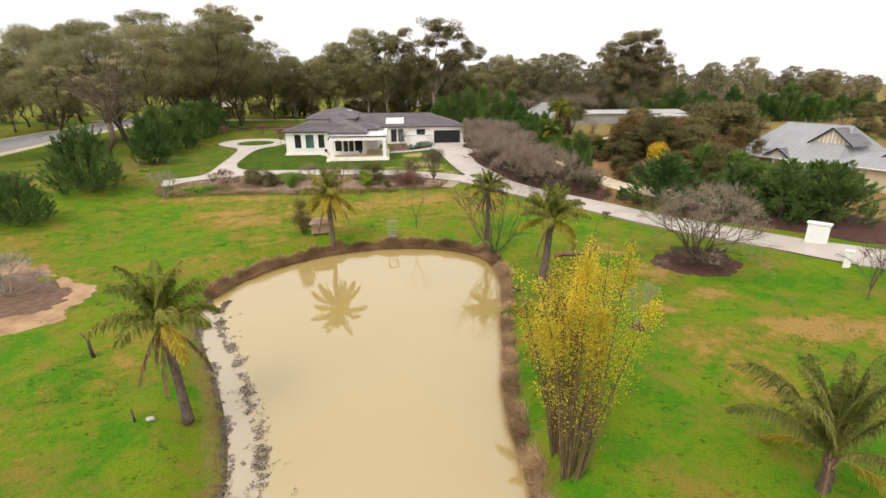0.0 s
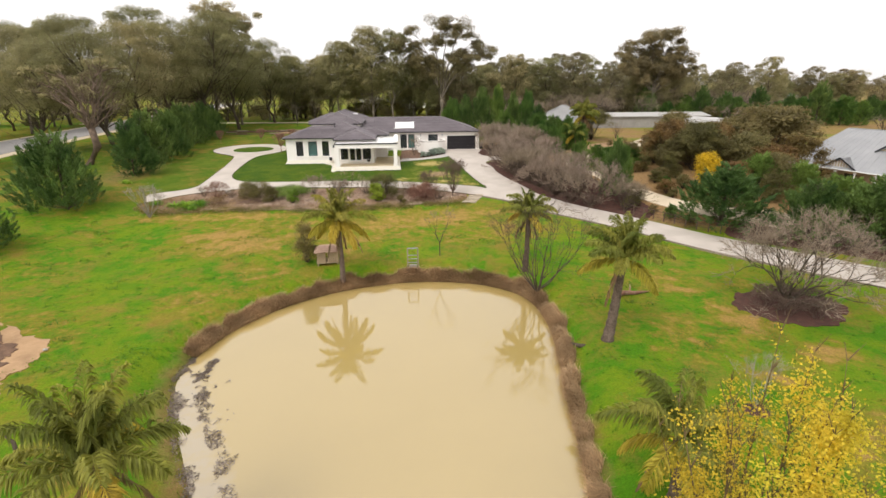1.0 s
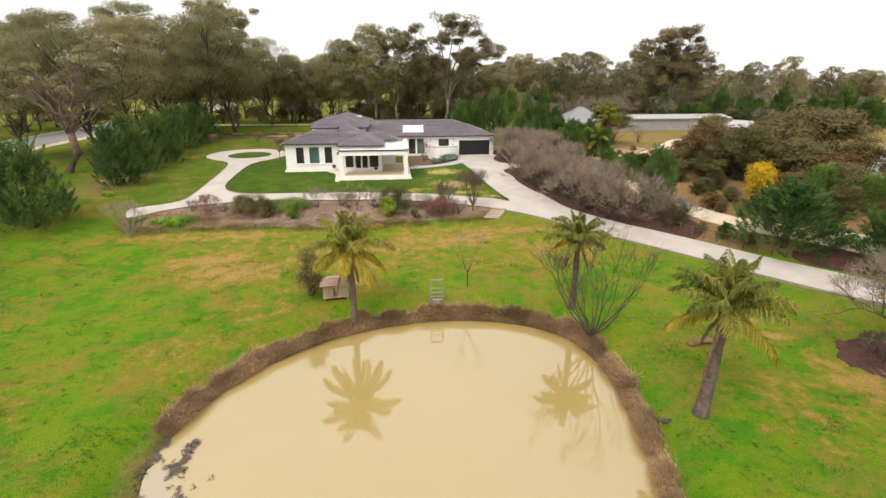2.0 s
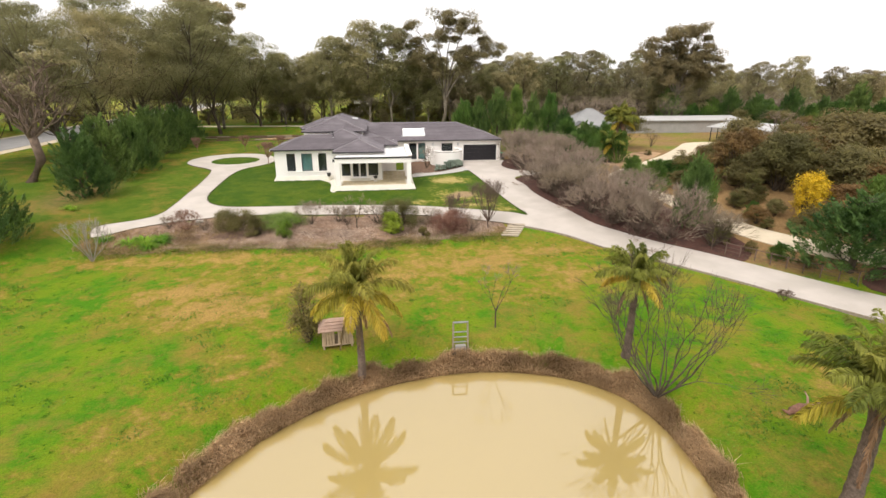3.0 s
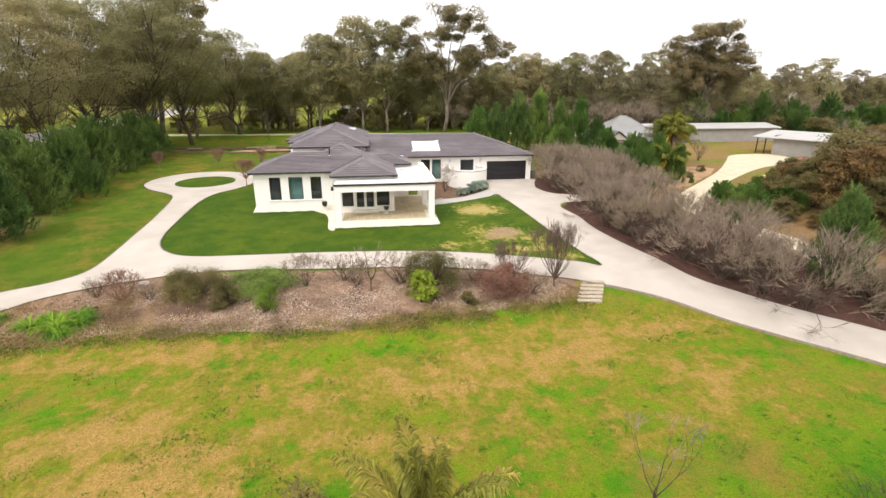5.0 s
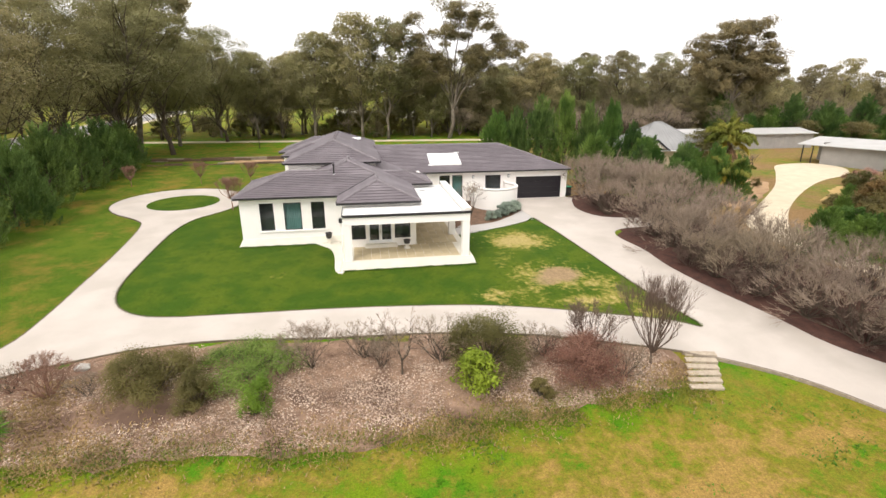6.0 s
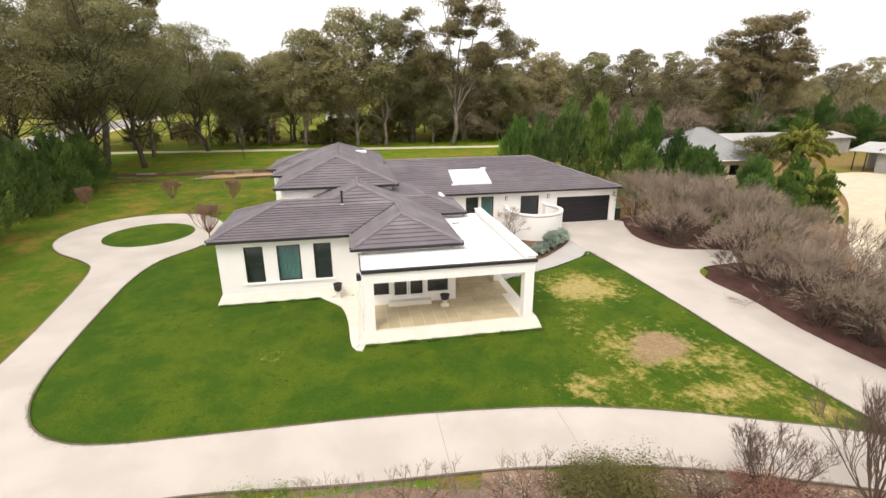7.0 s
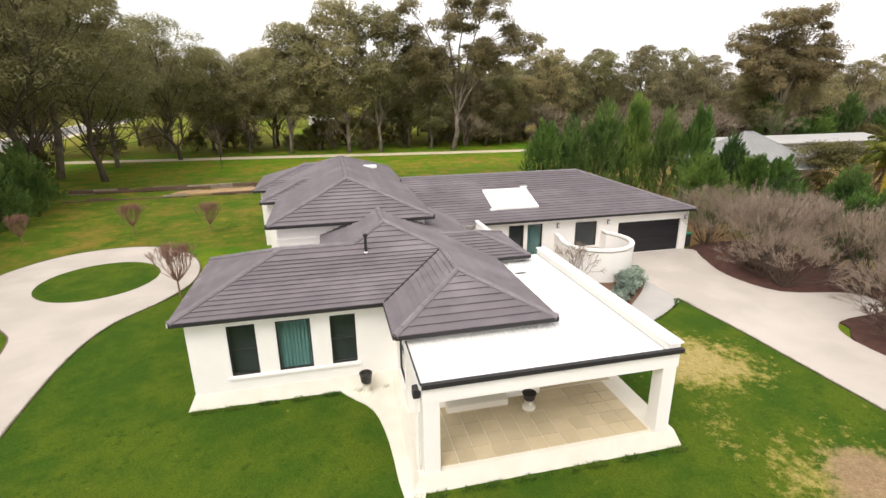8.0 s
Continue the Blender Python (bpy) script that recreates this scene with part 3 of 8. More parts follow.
def blobs(rows):
    """A mask made of soft round patches: x, y, radius in x, radius in y, amount."""
    def f(x, y):
        v = np.zeros(len(x))
        for bx, by, rx, ry, k in rows:
            v = np.maximum(v, k * np.exp(-(((x - bx) / rx) ** 2 + ((y - by) / ry) ** 2) * 1.2))
        return v
    return f


def build_ground():
    def lines(lo, hi, fine, far):
        c = list(np.arange(lo, hi + 1e-6, fine))
        s, a = fine, lo
        while a > -far:
            s *= 1.35
            a -= s
            c.insert(0, a)
        s, a = fine, hi
        while a < far:
            s *= 1.35
            a += s
            c.append(a)
        return np.array(c)
    xs, ys = lines(-42, 46, 0.6, 4000), lines(-8, 100, 0.6, 4000)
    X, Y = np.meshgrid(xs, ys)
    x, y = X.ravel(), Y.ravel()
    z = ground_height(x, y)
    d = signed(x, y, POND)
    rough = np.array([noise.noise((a * 0.35, b * 0.35, 0.0)) for a, b in zip(x, y)])
    keep = step(2.5, 4, d)
    z = z + rough * 0.07 * keep * (y < 54)
    under = (signed(x, y, DRIVE) < 0.9) | (signed(x, y, LAWN) < 0.9) | (signed(x, y, BED) < 0.3) | (signed(x, y, MULCH) < 0.3)
    z = np.where(under, z - 0.02, z)
    nx = len(xs)
    idx = np.arange(len(x)).reshape(len(ys), nx)
    q = np.stack([idx[:-1, :-1], idx[:-1, 1:], idx[1:, 1:], idx[1:, :-1]], -1).reshape(-1, 4)
    me = bpy.data.meshes.new("ground")
    me.from_pydata(np.stack([x, y, z], 1).tolist(), [], q.tolist())
    me.shade_smooth()
    dry = blobs([(-13, 44, 6, 3.0, 0.75), (-4, 49, 9, 2.6, 0.55), (4, 50, 8, 3, 0.5), (12, 47, 5, 3, 0.5), (-9, 38, 4, 3, 0.45), (-12, 33, 3.5, 5, 0.5), (-15, 47, 5, 2, 0.6),
                 (22, 33, 7, 3, 0.55), (22, 26.8, 1.8, 3.4, 1.0), (20.8, 31.4, 2.2, 1.0, 0.9), (24, 22.8, 2.6, 1.6, 0.9), (19.4, 21.0, 1.8, 1.4, 0.8), (-14, 52.8, 11, 1.2, 0.45), (18, 25, 4, 4, 0.55), (27.2, 17.4, 4.2, 1.9, 1.25), (31.5, 16, 4, 3, 1.1), (20, 12.2, 2.6, 1.6, 0.8), (20, 16, 5, 4, 0.6), (-12, 18, 3, 4, 0.4), (-15, 12, 5, 4, 0.45), (-20, 27, 5, 6, 0.5),
                 (10, 52, 8, 1.8, 0.5), (-20, 52.5, 6, 1.5, 0.5), (25, 29, 5, 3, 0.5), (-5, 41, 5, 2.5, 0.4), (-11, 16, 1.3, 8, 0.45), (0, 45, 14, 3, 0.35), (-30, 36, 8, 8, 0.4)])(x, y)
    wave = np.array([noise.noise((a * 0.11 + 7, b * 0.16, 2.0)) for a, b in zip(x, y)])
    dry = dry + 0.22 * wave + 0.08 + 0.12 * step(40, 52, y) * (1 - step(54, 58, y))
    dry = dry - 0.12 * (1 - step(27, 36, y))
    dry = dry + 0.06 * step(38, 46, y) * (1 - step(54, 58, y)) * step(-18, -8, x)
    dry = np.where(y > 98, 0.4 + 0.3 * wave, dry)
    dry = dry + 0.06 * (1 - step(-22, -17, x)) * step(52, 60, y) * (1 - step(96, 100, y))
    dry = dry + 0.12 * step(20.5, 22, x) * step(46, 52, y) * (1 - step(110, 122, y)) * (1 - step(42, 46, x) * (y < 92))
    dry = np.where((y > 143) & (y < 160), 0.0, dry)
    dry = np.where((y > 96) & (y < 104) & (x < 0), 0.47, dry)
    bare = blobs([(-27, 119.3, 9, 1.6, 0.55), (-25, 115.4, 8, 1.4, 0.5), (26, 28, 3.4, 2.0, 0.8), (16.8, 18.6, 1.0, 0.8, 0.7), (18.8, 90, 3.6, 7, 1.0), (-34, 70, 6, 14, 0.5), (-34, 55.5, 3.5, 1.6, 0.5), (28, 21, 3, 2, 0.35), (22, 26.6, 1.7, 3.0, 0.34), (20.8, 31.4, 1.8, 0.9, 0.34), (23.6, 23.0, 2.2, 1.6, 0.34)])(x, y)
    bare = np.maximum(bare, 0.55 * (1 - step(0.2, 2.2, d)))
    bare = np.maximum(bare, (0.5 + 0.35 * (y < 78)) * step(20.5, 23, x) * step(46, 52, y + 0.8 * (x - 24)) * (1 - step(125, 150, y)) * (1 + 0.5 * wave))
    bare = bare * (1 - blobs([(40.5, 75.6, 4.6, 3.4, 1.0), (46.5, 80.0, 3.4, 2.4, 1.0)])(x, y))
    forest = 0.25 * step(156, 164, y + 6 * wave) * (1 - step(20, 50, x)) + 0.5 * step(150, 158, y + 4 * wave) * step(20, 50, x)
    bare = np.maximum(bare, forest)
    mown = step(-19, -21.5, x) * step(52, 60, y + 2 * wave) * (1 - step(122, 130, y)) * step(-60, -56, x)
    mown = np.maximum(mown, (x < 20) * step(92, 96, y) * (1 - step(122, 130, y)) * step(-60, -56, x))
    dry = dry - 0.3 * mown
    for key, v in (("dry", dry), ("bare", bare), ("mown", mown)):
        me.attributes.new(key, "FLOAT", "POINT").data.foreach_set("value", np.asarray(v, np.float32))
    me.materials.append(M_FIELD)
    return tagged(new("ground", me), "green paddock grass with straw and bare patches", "grass", "", "structure")


build_ground()
sheet("driveway", DRIVE, 0.06, M_CONC, "pale exposed aggregate concrete driveway with turning loop", "driveway", 0.3, 1.0, [ISLE])
lawn_dry = blobs([(6.0, 73.4, 3.0, 2.7, 0.78), (6.4, 66.6, 3.2, 2.8, 0.66), (7.4, 63.0, 5.0, 1.2, 0.62), (2.2, 64.6, 2.6, 1.3, 0.55), (4.4, 66.6, 1.4, 2.6, 0.5), (-11, 69, 1.0, 0.6, 0.45), (3.6, 69.4, 1.0, 1.4, 0.5), (9, 65, 1.6, 2.4, 0.55), (10.3, 61.2, 1.6, 1.2, 0.6)])
lawn_bare = blobs([(6.8, 66.8, 1.8, 1.5, 0.85), (5.6, 66.0, 1.3, 0.9, 0.75)])
sheet("lawn", LAWN, 0.035, M_LAWN, "dark green mown lawn with worn yellow patches", "lawn", 0.2, 0.8, [], land, {"dry": lawn_dry, "bare": lawn_bare})
sheet("island_lawn", [(-23.3 + 3.28 * math.cos(a), 89.7 + 3.18 * math.sin(a)) for a in np.linspace(0, 2 * math.pi, 40, endpoint=False)], 0.05, M_LAWN, "round lawn island in the turning loop", "lawn",
      0.2, 0.8, [], land, {"dry": lambda x, y: x * 0, "bare": lambda x, y: x * 0})
sheet("garden_bed", ragged(BED, 0.45), 0.014, M_CHIPS, "sloping garden bed under pale bark chips", "garden bed", 0.2, 0.8)
sheet("mulch_strip", grown(MULCH, 0.5), 0.05, M_DARKMULCH, "dark bark mulch under the bare hedge", "mulch", 0.2, 1.0)
sheet("wall_bed", WALLBED, 0.04, M_SOIL, "brown mulch bed round the courtyard wall", "garden bed", 0.2, 0.8)
sheet("hedge_mulch", spline([(31.4, 42.2), (35.2, 36.6), (38.4, 31.0), (41, 27), (47.5, 30), (43.6, 36.0), (38.2, 39.4), (34, 44)], 4), 0.05, M_DARKMULCH, "dark bark mulch under the conifers", "mulch", 0.2, 1.0)
sheet("bare_earth", ragged(spline([(-27.5, 33.6), (-23.2, 31.4), (-18.4, 27.6), (-18.1, 25.2), (-18.4, 22.2), (-22, 20.8), (-29, 23), (-32, 28)], 22), 0.45), 0.03, M_EARTH, "patch of bare orange earth", "earth", 0.2, 0.8)
sheet("earth_heap", ragged(spline([(-26.2, 31.4), (-21.2, 28.8), (-19.4, 26.8), (-19.9, 24.4), (-24, 23.4), (-28, 27)], 22), 0.5), 0.06, M_SOIL, "dark dug soil on the bare earth", "soil", 0.2, 0.8)
sheet("garden_path", PATHWAY, 0.05, M_PATH, "curved grey concrete garden path", "path", 0.2, 0.8)
sheet("side_apron", spline([(-7.7, 69.15), (-7.05, 69.2), (-7.05, 74.9), (-9.3, 75.1), (-9.0, 74.4), (-8.2, 73.4), (-7.85, 71.6)], 3), 0.1, M_PLINTH, "narrow cream concrete apron beside the patio", "apron", 0.3, 0.6)
joint = Shape()
for k in (0, 1):
    x = -4.61 + 4.67 * k
    ys = np.arange(58, 67, 0.05)
    ins = ys[signed(np.full(len(ys), x), ys, DRIVE) < -0.02]
    ys = np.linspace(ins.min(), ins.max(), 12)
    zs = land(np.full(12, x), ys) + 0.066
    joint.add([(x + s, y, z) for s in (-0.008, 0.008) for y, z in zip(ys, zs)], [(n, n + 1, n + 13, n + 12) for n in range(11)])
tagged(new("driveway_joints", joint.mesh("driveway_joints")), "thin control joints across the driveway", "joint", "", "structure").data.materials.append(M_PLINTH_DARK)
sheet("soil_bed", ragged(spline([(30.2, 79.4), (34, 81.6), (38.4, 85.4), (42.4, 89.4), (41, 91.6), (36.6, 89.8), (32, 86), (29.4, 82.4)], 8), 0.3), 0.045, M_EARTH, "bare brown soil bed beside the gravel drive", "garden bed", 0.2, 0.8)
sheet("straw_bed", ragged(spline([(41.6, 80.2), (45.6, 82.6), (49.4, 85.6), (48.6, 86.4), (44.4, 83.4), (40.8, 80.6)], 8), 0.25), 0.045, M_STRAWBED, "patch of yellow straw mulch beside the gravel drive", "garden bed", 0.2, 0.8)
sheet("gravel_drive", GRAVEL, 0.06, M_GRAVEL, "cream gravel drive of the neighbouring house", "gravel drive", 0.2, 1.5)

def shallow(x, y):
    """The silty western margin."""
    d = -signed(x, y, POND)
    return step(8, 12, y) * 0 + (1 - step(0.6, 2.6, d)) * (x < 0) * (1 - step(24, 28, y)) * 0.75


sheet("water", POND, 0.0, M_WATER, "still muddy tan pond water", "pond", 0, 0.7, [], lambda x, y: x * 0 + WATER, {"shallow": shallow})

# the edge of the driveway: a low dark border along the lawn and the garden bed; beside the lawn it paints a thin shadow
# line
kerb = Shape()
for line in (DRIVE[:84], DRIVE[172:]):
    for (ax, ay), (bx, by) in zip(line, line[1:]):
        L = math.hypot(bx - ax, by - ay)
        nx, ny = -(by - ay) / L * 0.035, (bx - ax) / L * 0.035
        za, zb = float(land(ax, ay)), float(land(bx, by))
        kerb.add([(ax - nx, ay - ny, za - 0.1), (bx - nx, by - ny, zb - 0.1), (bx + nx, by + ny, zb - 0.1), (ax + nx, ay + ny, za - 0.1),
                  (ax - nx, ay - ny, za + 0.072), (bx - nx, by - ny, zb + 0.072), (bx + nx, by + ny, zb + 0.072), (ax + nx, ay + ny, za + 0.072)],
                 [(4, 5, 6, 7), (0, 1, 5, 4), (2, 3, 7, 6), (1, 2, 6, 5), (3, 0, 4, 7)])
tagged(part("driveway_edge", kerb, M_KERB_SHADE), "low dark concrete edging along the driveway, a shadow line beside the lawn", "edging", "", "structure")

# the public road and the farm track behind the house
road_mid = [(-67, 0), (-67, 45), (-67.5, 80), (-69, 105), (-71, 130), (-74, 165), (-80, 220), (-92, 300)]
rd = spline(road_mid, 6, False)


def ribbon(line, w):
    left, right = [], []
    for i, (x, y) in enumerate(line):
        (ax, ay), (bx, by) = line[max(i - 1, 0)], line[min(i + 1, len(line) - 1)]
        L = math.hypot(bx - ax, by - ay)
        left.append((x - (by - ay) / L * w, y + (bx - ax) / L * w))
        right.append((x + (by - ay) / L * w, y - (bx - ax) / L * w))
    return right + left[::-1]


sheet("road_verge", ribbon(rd, 7.2), 0.05, M_GRAVEL, "pale gravel verge of the country road", "verge", 0.3, 4.0)
sheet("road", ribbon([(x - 0.5, y) for x, y in rd], 5.4), 0.09, M_ASPHALT, "grey worn asphalt country road", "road", 0.3, 4.0)
sheet("track", ribbon(spline([(-85, 149), (-55, 147.5), (-20, 145), (10, 142.5), (45, 140)], 6, False), 1.4), 0.08, M_GRAVEL, "pale gravel track behind the house", "track", 0.3, 5.0)


# ---- the house ----
PITCH = 0.367
FLOOR = -0.41
house = thing("house", "white rendered single-storey house with charcoal tiled hip roofs", "house")


def opening_wall(name, x0, x1, z0, z1, y0, y1, holes, mat, parent, axis="x", label=""):
    """A wall slab along x (or along y) with rectangular openings right through it. holes: (from, to, low, high)."""
    cuts_u = sorted({x0, x1, *[h[0] for h in holes], *[h[1] for h in holes]})
    cuts_z = sorted({z0, z1, *[h[2] for h in holes], *[h[3] for h in holes]})
    s = Shape()
    for a, b in zip(cuts_u, cuts_u[1:]):
        for c, d in zip(cuts_z, cuts_z[1:]):
            mu, mz = (a + b) / 2, (c + d) / 2
            if any(h[0] < mu < h[1] and h[2] < mz < h[3] for h in holes):
                continue
            s.box(a, y0, c, b, y1, d) if axis == "x" else s.box(y0, a, c, y1, b, d)
    me = s.mesh(name)
    bm = bmesh.new()
    bm.from_mesh(me)
    bmesh.ops.remove_doubles(bm, verts=bm.verts, dist=0.001)
    seen = {}
    for f in bm.faces:
        seen.setdefault(tuple(sorted(v.index for v in f.verts)), []).append(f)
    bmesh.ops.delete(bm, geom=[f for fs in seen.values() if len(fs) > 1 for f in fs], context="FACES_ONLY")
    bm.to_mesh(me)
    bm.free()
    me.update()
    return part(name, me, mat, parent, label)


def window(x0, x1, z0, z1, y, parent, axis="x", rail=True, sill=True, curtain=False, outward=-1):
    """A framed window set in a wall; the opening is cut in the wall. y: the wall's outer face."""
    w = part("window", Shape().box(0, 0, 0, 0.001, 0.001, 0.001), M_FRAME, parent, "black aluminium window")
    f = Shape()
    t, o = 0.06, outward

    def bx(sh, a, c, lo, hi, d0, d1):
        d0, d1 = sorted((y - o * d0, y - o * d1))
        sh.box(a, d0, lo, c, d1, hi) if axis == "x" else sh.box(d0, a, lo, d1, c, hi)
    bx(f, x0, x0 + t, z0, z1, 0.06, 0.14)
    bx(f, x1 - t, x1, z0, z1, 0.06, 0.14)
    bx(f, x0 + t, x1 - t, z0, z0 + t, 0.06, 0.14)
    bx(f, x0 + t, x1 - t, z1 - t, z1, 0.06, 0.14)
    if rail:
        zm = (z0 + z1) / 2
        bx(f, x0 + t, x1 - t, zm - 0.03, zm + 0.03, 0.07, 0.13)
    part("window_frame", f, M_FRAME, w)
    g = Shape()
    bx(g, x0 + t, x1 - t, z0 + t, z1 - t, 0.098, 0.104)
    pane = part("pane", g, M_GLASS, w)
    pane.visible_shadow = False
    if sill:
        s = Shape()
        bx(s, x0 - 0.12, x1 + 0.12, z0 - 0.09, z0 - 0.002, -0.07, 0.1)
        part("window_sill", s, M_WALL, w)
    if curtain:
        c = Shape()
        n = 28
        v = []
        for i in range(n + 1):
            u = x0 + t + (x1 - x0 - 2 * t) * i / n
            dd = y - o * (0.2 + 0.03 * math.sin(i * 1.9) + 0.015 * math.sin(i * 0.7))
            for zz in (z0, z1):
                v.append((u, dd, zz) if axis == "x" else (dd, u, zz))
        c.add(v, [(2 * i, 2 * i + 2, 2 * i + 3, 2 * i + 1) for i in range(n)])
        part("curtain", c, M_CURTAIN, w)
    else:
        # a dark sheet in place of the unlit room behind the glass
        s = Shape()
        bx(s, x0 + 0.02, x1 - 0.02, z0, z1, 0.30, 0.32)
        part("blind", s, M_DARKROOM, w)
    return w


def roof_slope(corners, parent, course=0.36, mat=None):
    """One slope as overlapping tile courses. corners: the eave's two ends, then the upper two (may coincide); each course is a step with its own butt edge."""
    a, b, c, d = [Vector(p) for p in corners]
    n = max(2, round(((c + d) / 2 - (a + b) / 2).length / course))
    up = (b - a).cross(d - a).normalized()
    if up.z < 0:
        up = -up
    deck = Shape()
    deck.add([a - up * 0.03, b - up * 0.03, c - up * 0.03, d - up * 0.03], [(0, 1, 2, 3), (3, 2, 1, 0)])
    part("roof_deck", deck, mat or M_TILE, parent)
    lift = up * 0.05
    for i in range(n):
        s = Shape()
        t0, t1 = i / n, min((i + 1.12) / n, 1)
        l0, r0, l1, r1 = a.lerp(d, t0), b.lerp(c, t0), a.lerp(d, t1), b.lerp(c, t1)
        m = min(60, max(1, round((r0 - l0).length / 0.33)))
        mm = m if (r0 - l0).length > 0.4 else 1
        for k in range(mm):
            p0, p1 = l0.lerp(r0, k / mm), l0.lerp(r0, (k + 1) / mm)
            q0, q1 = l1.lerp(r1, k / mm), l1.lerp(r1, (k + 1) / mm)
            j = up * (0.004 * ((k * 7 + i * 3) % 3))
            dn = (l0 - l1).normalized() * 0.05
            s.add([p0 + lift + j + dn, p1 + lift + j + dn, q1, q0, p0 + lift * 0.55 + dn, p1 + lift * 0.55 + dn, p0 - up * 0.02, p1 - up * 0.02],
                  [(0, 1, 2, 3), (4, 5, 1, 0), (6, 7, 5, 4)])
        part("tile_course", s, mat or M_TILE, parent)


cap_mesh = Shape().tube([(0, 0, 0), (0, 0, 1)], [1.06, 0.94], 8).mesh("ridge_cap")
cap_mesh.materials.append(M_RIDGE)


def cap(p, q, parent, r=0.13):
    """A row of half-round ridge caps, each a piece of its own."""
    p, q = Vector(p), Vector(q)
    n = max(2, round((q - p).length / 0.4))
    turn = (q - p).to_track_quat("Z", "Y").to_euler()
    for i in range(n):
        ob = part("ridge_cap", cap_mesh, M_RIDGE, parent)
        ob.location = p.lerp(q, i / n)
        ob.rotation_euler = turn
        ob.scale = (r, r, (q - p).length * 1.15 / n)


def gutter(p, q, parent, mat=None):
    p, q = Vector(p), Vector(q)
    d = (q - p).normalized()
    o = Vector((d.y, -d.x, 0)) * 0.07
    h = Vector((0, 0, 0.075))
    s = Shape()
    s.add([p - o - h, q - o - h, q + o - h, p + o - h, p - o + h, q - o + h, q + o + h * 0.9, p + o + h * 0.9],
          [(3, 2, 1, 0), (4, 5, 6, 7), (0, 1, 5, 4), (1, 2, 6, 5), (2, 3, 7, 6), (3, 0, 4, 7)])
    return part("gutter", s, mat or M_GUTTER, parent)


def soffit(outline, z, parent):
    return part("soffit", Shape().prism(outline, z - 0.06, z - 0.02), M_WHITE, parent)


# roof of the front: a long wing to the west, a main block and a projecting bay
EZ = 2.96
XE, XW, YF, YB = -1.73, -14.95, 74.72, 81.9
RUN = 5.1
front_roof = part("roof", Shape().box(-7.2, 80, 3.6, -7.0, 80.2, 3.8), M_TILE, house, "charcoal tiled hip roof")
wz = EZ + PITCH * (YB - YF) / 2
wm = (YF + YB) / 2
wrun = (YB - YF) / 2
apex = (XE - RUN, YF + RUN, EZ + PITCH * RUN)
ridge_b = (XE - RUN, 82.3, EZ + PITCH * RUN)
bayx, bayrun = -4.6, 2.87
bay_apex = (bayx, 71.92 + bayrun, EZ + PITCH * bayrun)
bay_end = (bayx, YF + bayrun, EZ + PITCH * bayrun)
wing_l = (XW + wrun, wm, wz)
wing_r = (XE - RUN - (RUN - wrun), wm, wz)
bz2 = EZ + PITCH * bayrun
hip_m = (bayx - (wrun - bayrun), wm, wz)
wing_a = (XW + bayrun, YF + bayrun, bz2)
roof_slope([(XW, YF, EZ), (-7.47, YF, EZ), bay_end, wing_a], front_roof)
roof_slope([wing_a, bay_end, hip_m, wing_l], front_roof)
roof_slope([wing_r, hip_m, apex, (apex[0] - 0.01, apex[1], apex[2])], front_roof)
roof_slope([(XW, YB, EZ), (XW, YF, EZ), wing_l, wing_l], front_roof)
roof_slope([(-8, YB, EZ), (XW, YB, EZ), wing_l, (-8, wm, wz)], front_roof)
roof_slope([(wing_r[0] - 1.4, 83, wz - PITCH * 1.4), (wing_r[0] - 1.4, wm - 1.1, wz - PITCH * 1.4), apex, ridge_b], front_roof)
roof_slope([(-7.47, YF, EZ), (-7.47, 71.92, EZ), bay_apex, bay_end], front_roof)
roof_slope([(-7.47, 71.92, EZ), (XE, 71.92, EZ), bay_apex, bay_apex], front_roof)
roof_slope([(XE, 71.92, EZ), (XE, 88.0, EZ), (bayx, 88.0, bz2), bay_apex], front_roof)
roof_slope([bay_end, (bayx, 82.3, bz2), ridge_b, apex], front_roof)
for p, q in (((XW, YF, EZ), wing_l), ((XW, YB, EZ), wing_l), (wing_l, wing_r), (wing_r, apex), (apex, ridge_b), (apex, bay_end), (bay_apex, bay_end),
             ((-7.47, 71.92, EZ), bay_apex), ((XE, 71.92, EZ), bay_apex)):
    cap(p, q, front_roof)
part("valley", Shape().tube([(-7.47, YF, EZ + 0.03), tuple(Vector(bay_end) + Vector((0, 0, 0.03)))], 0.045, 6), M_GUTTER, front_roof)
for p, q in (((XW, YF, EZ - 0.05), (-7.47, YF, EZ - 0.05)), ((-7.47, YF, EZ - 0.05), (-7.47, 71.92, EZ - 0.05)), ((-7.47, 71.92, EZ - 0.05), (XE, 71.92, EZ - 0.05)), ((XE, 71.92, EZ - 0.05), (XE, 85.8, EZ - 0.05))):
    gutter(p, q, front_roof)
gutter((XW, YB, EZ - 0.05), (XW, YF, EZ - 0.05), front_roof, M_WHITE)
soffit([(XW, YF), (-7.47, YF), (-7.47, 71.92), (XE, 71.92), (XE, 82), (-8, 82), (-8, YB), (XW, YB)], EZ, front_roof)

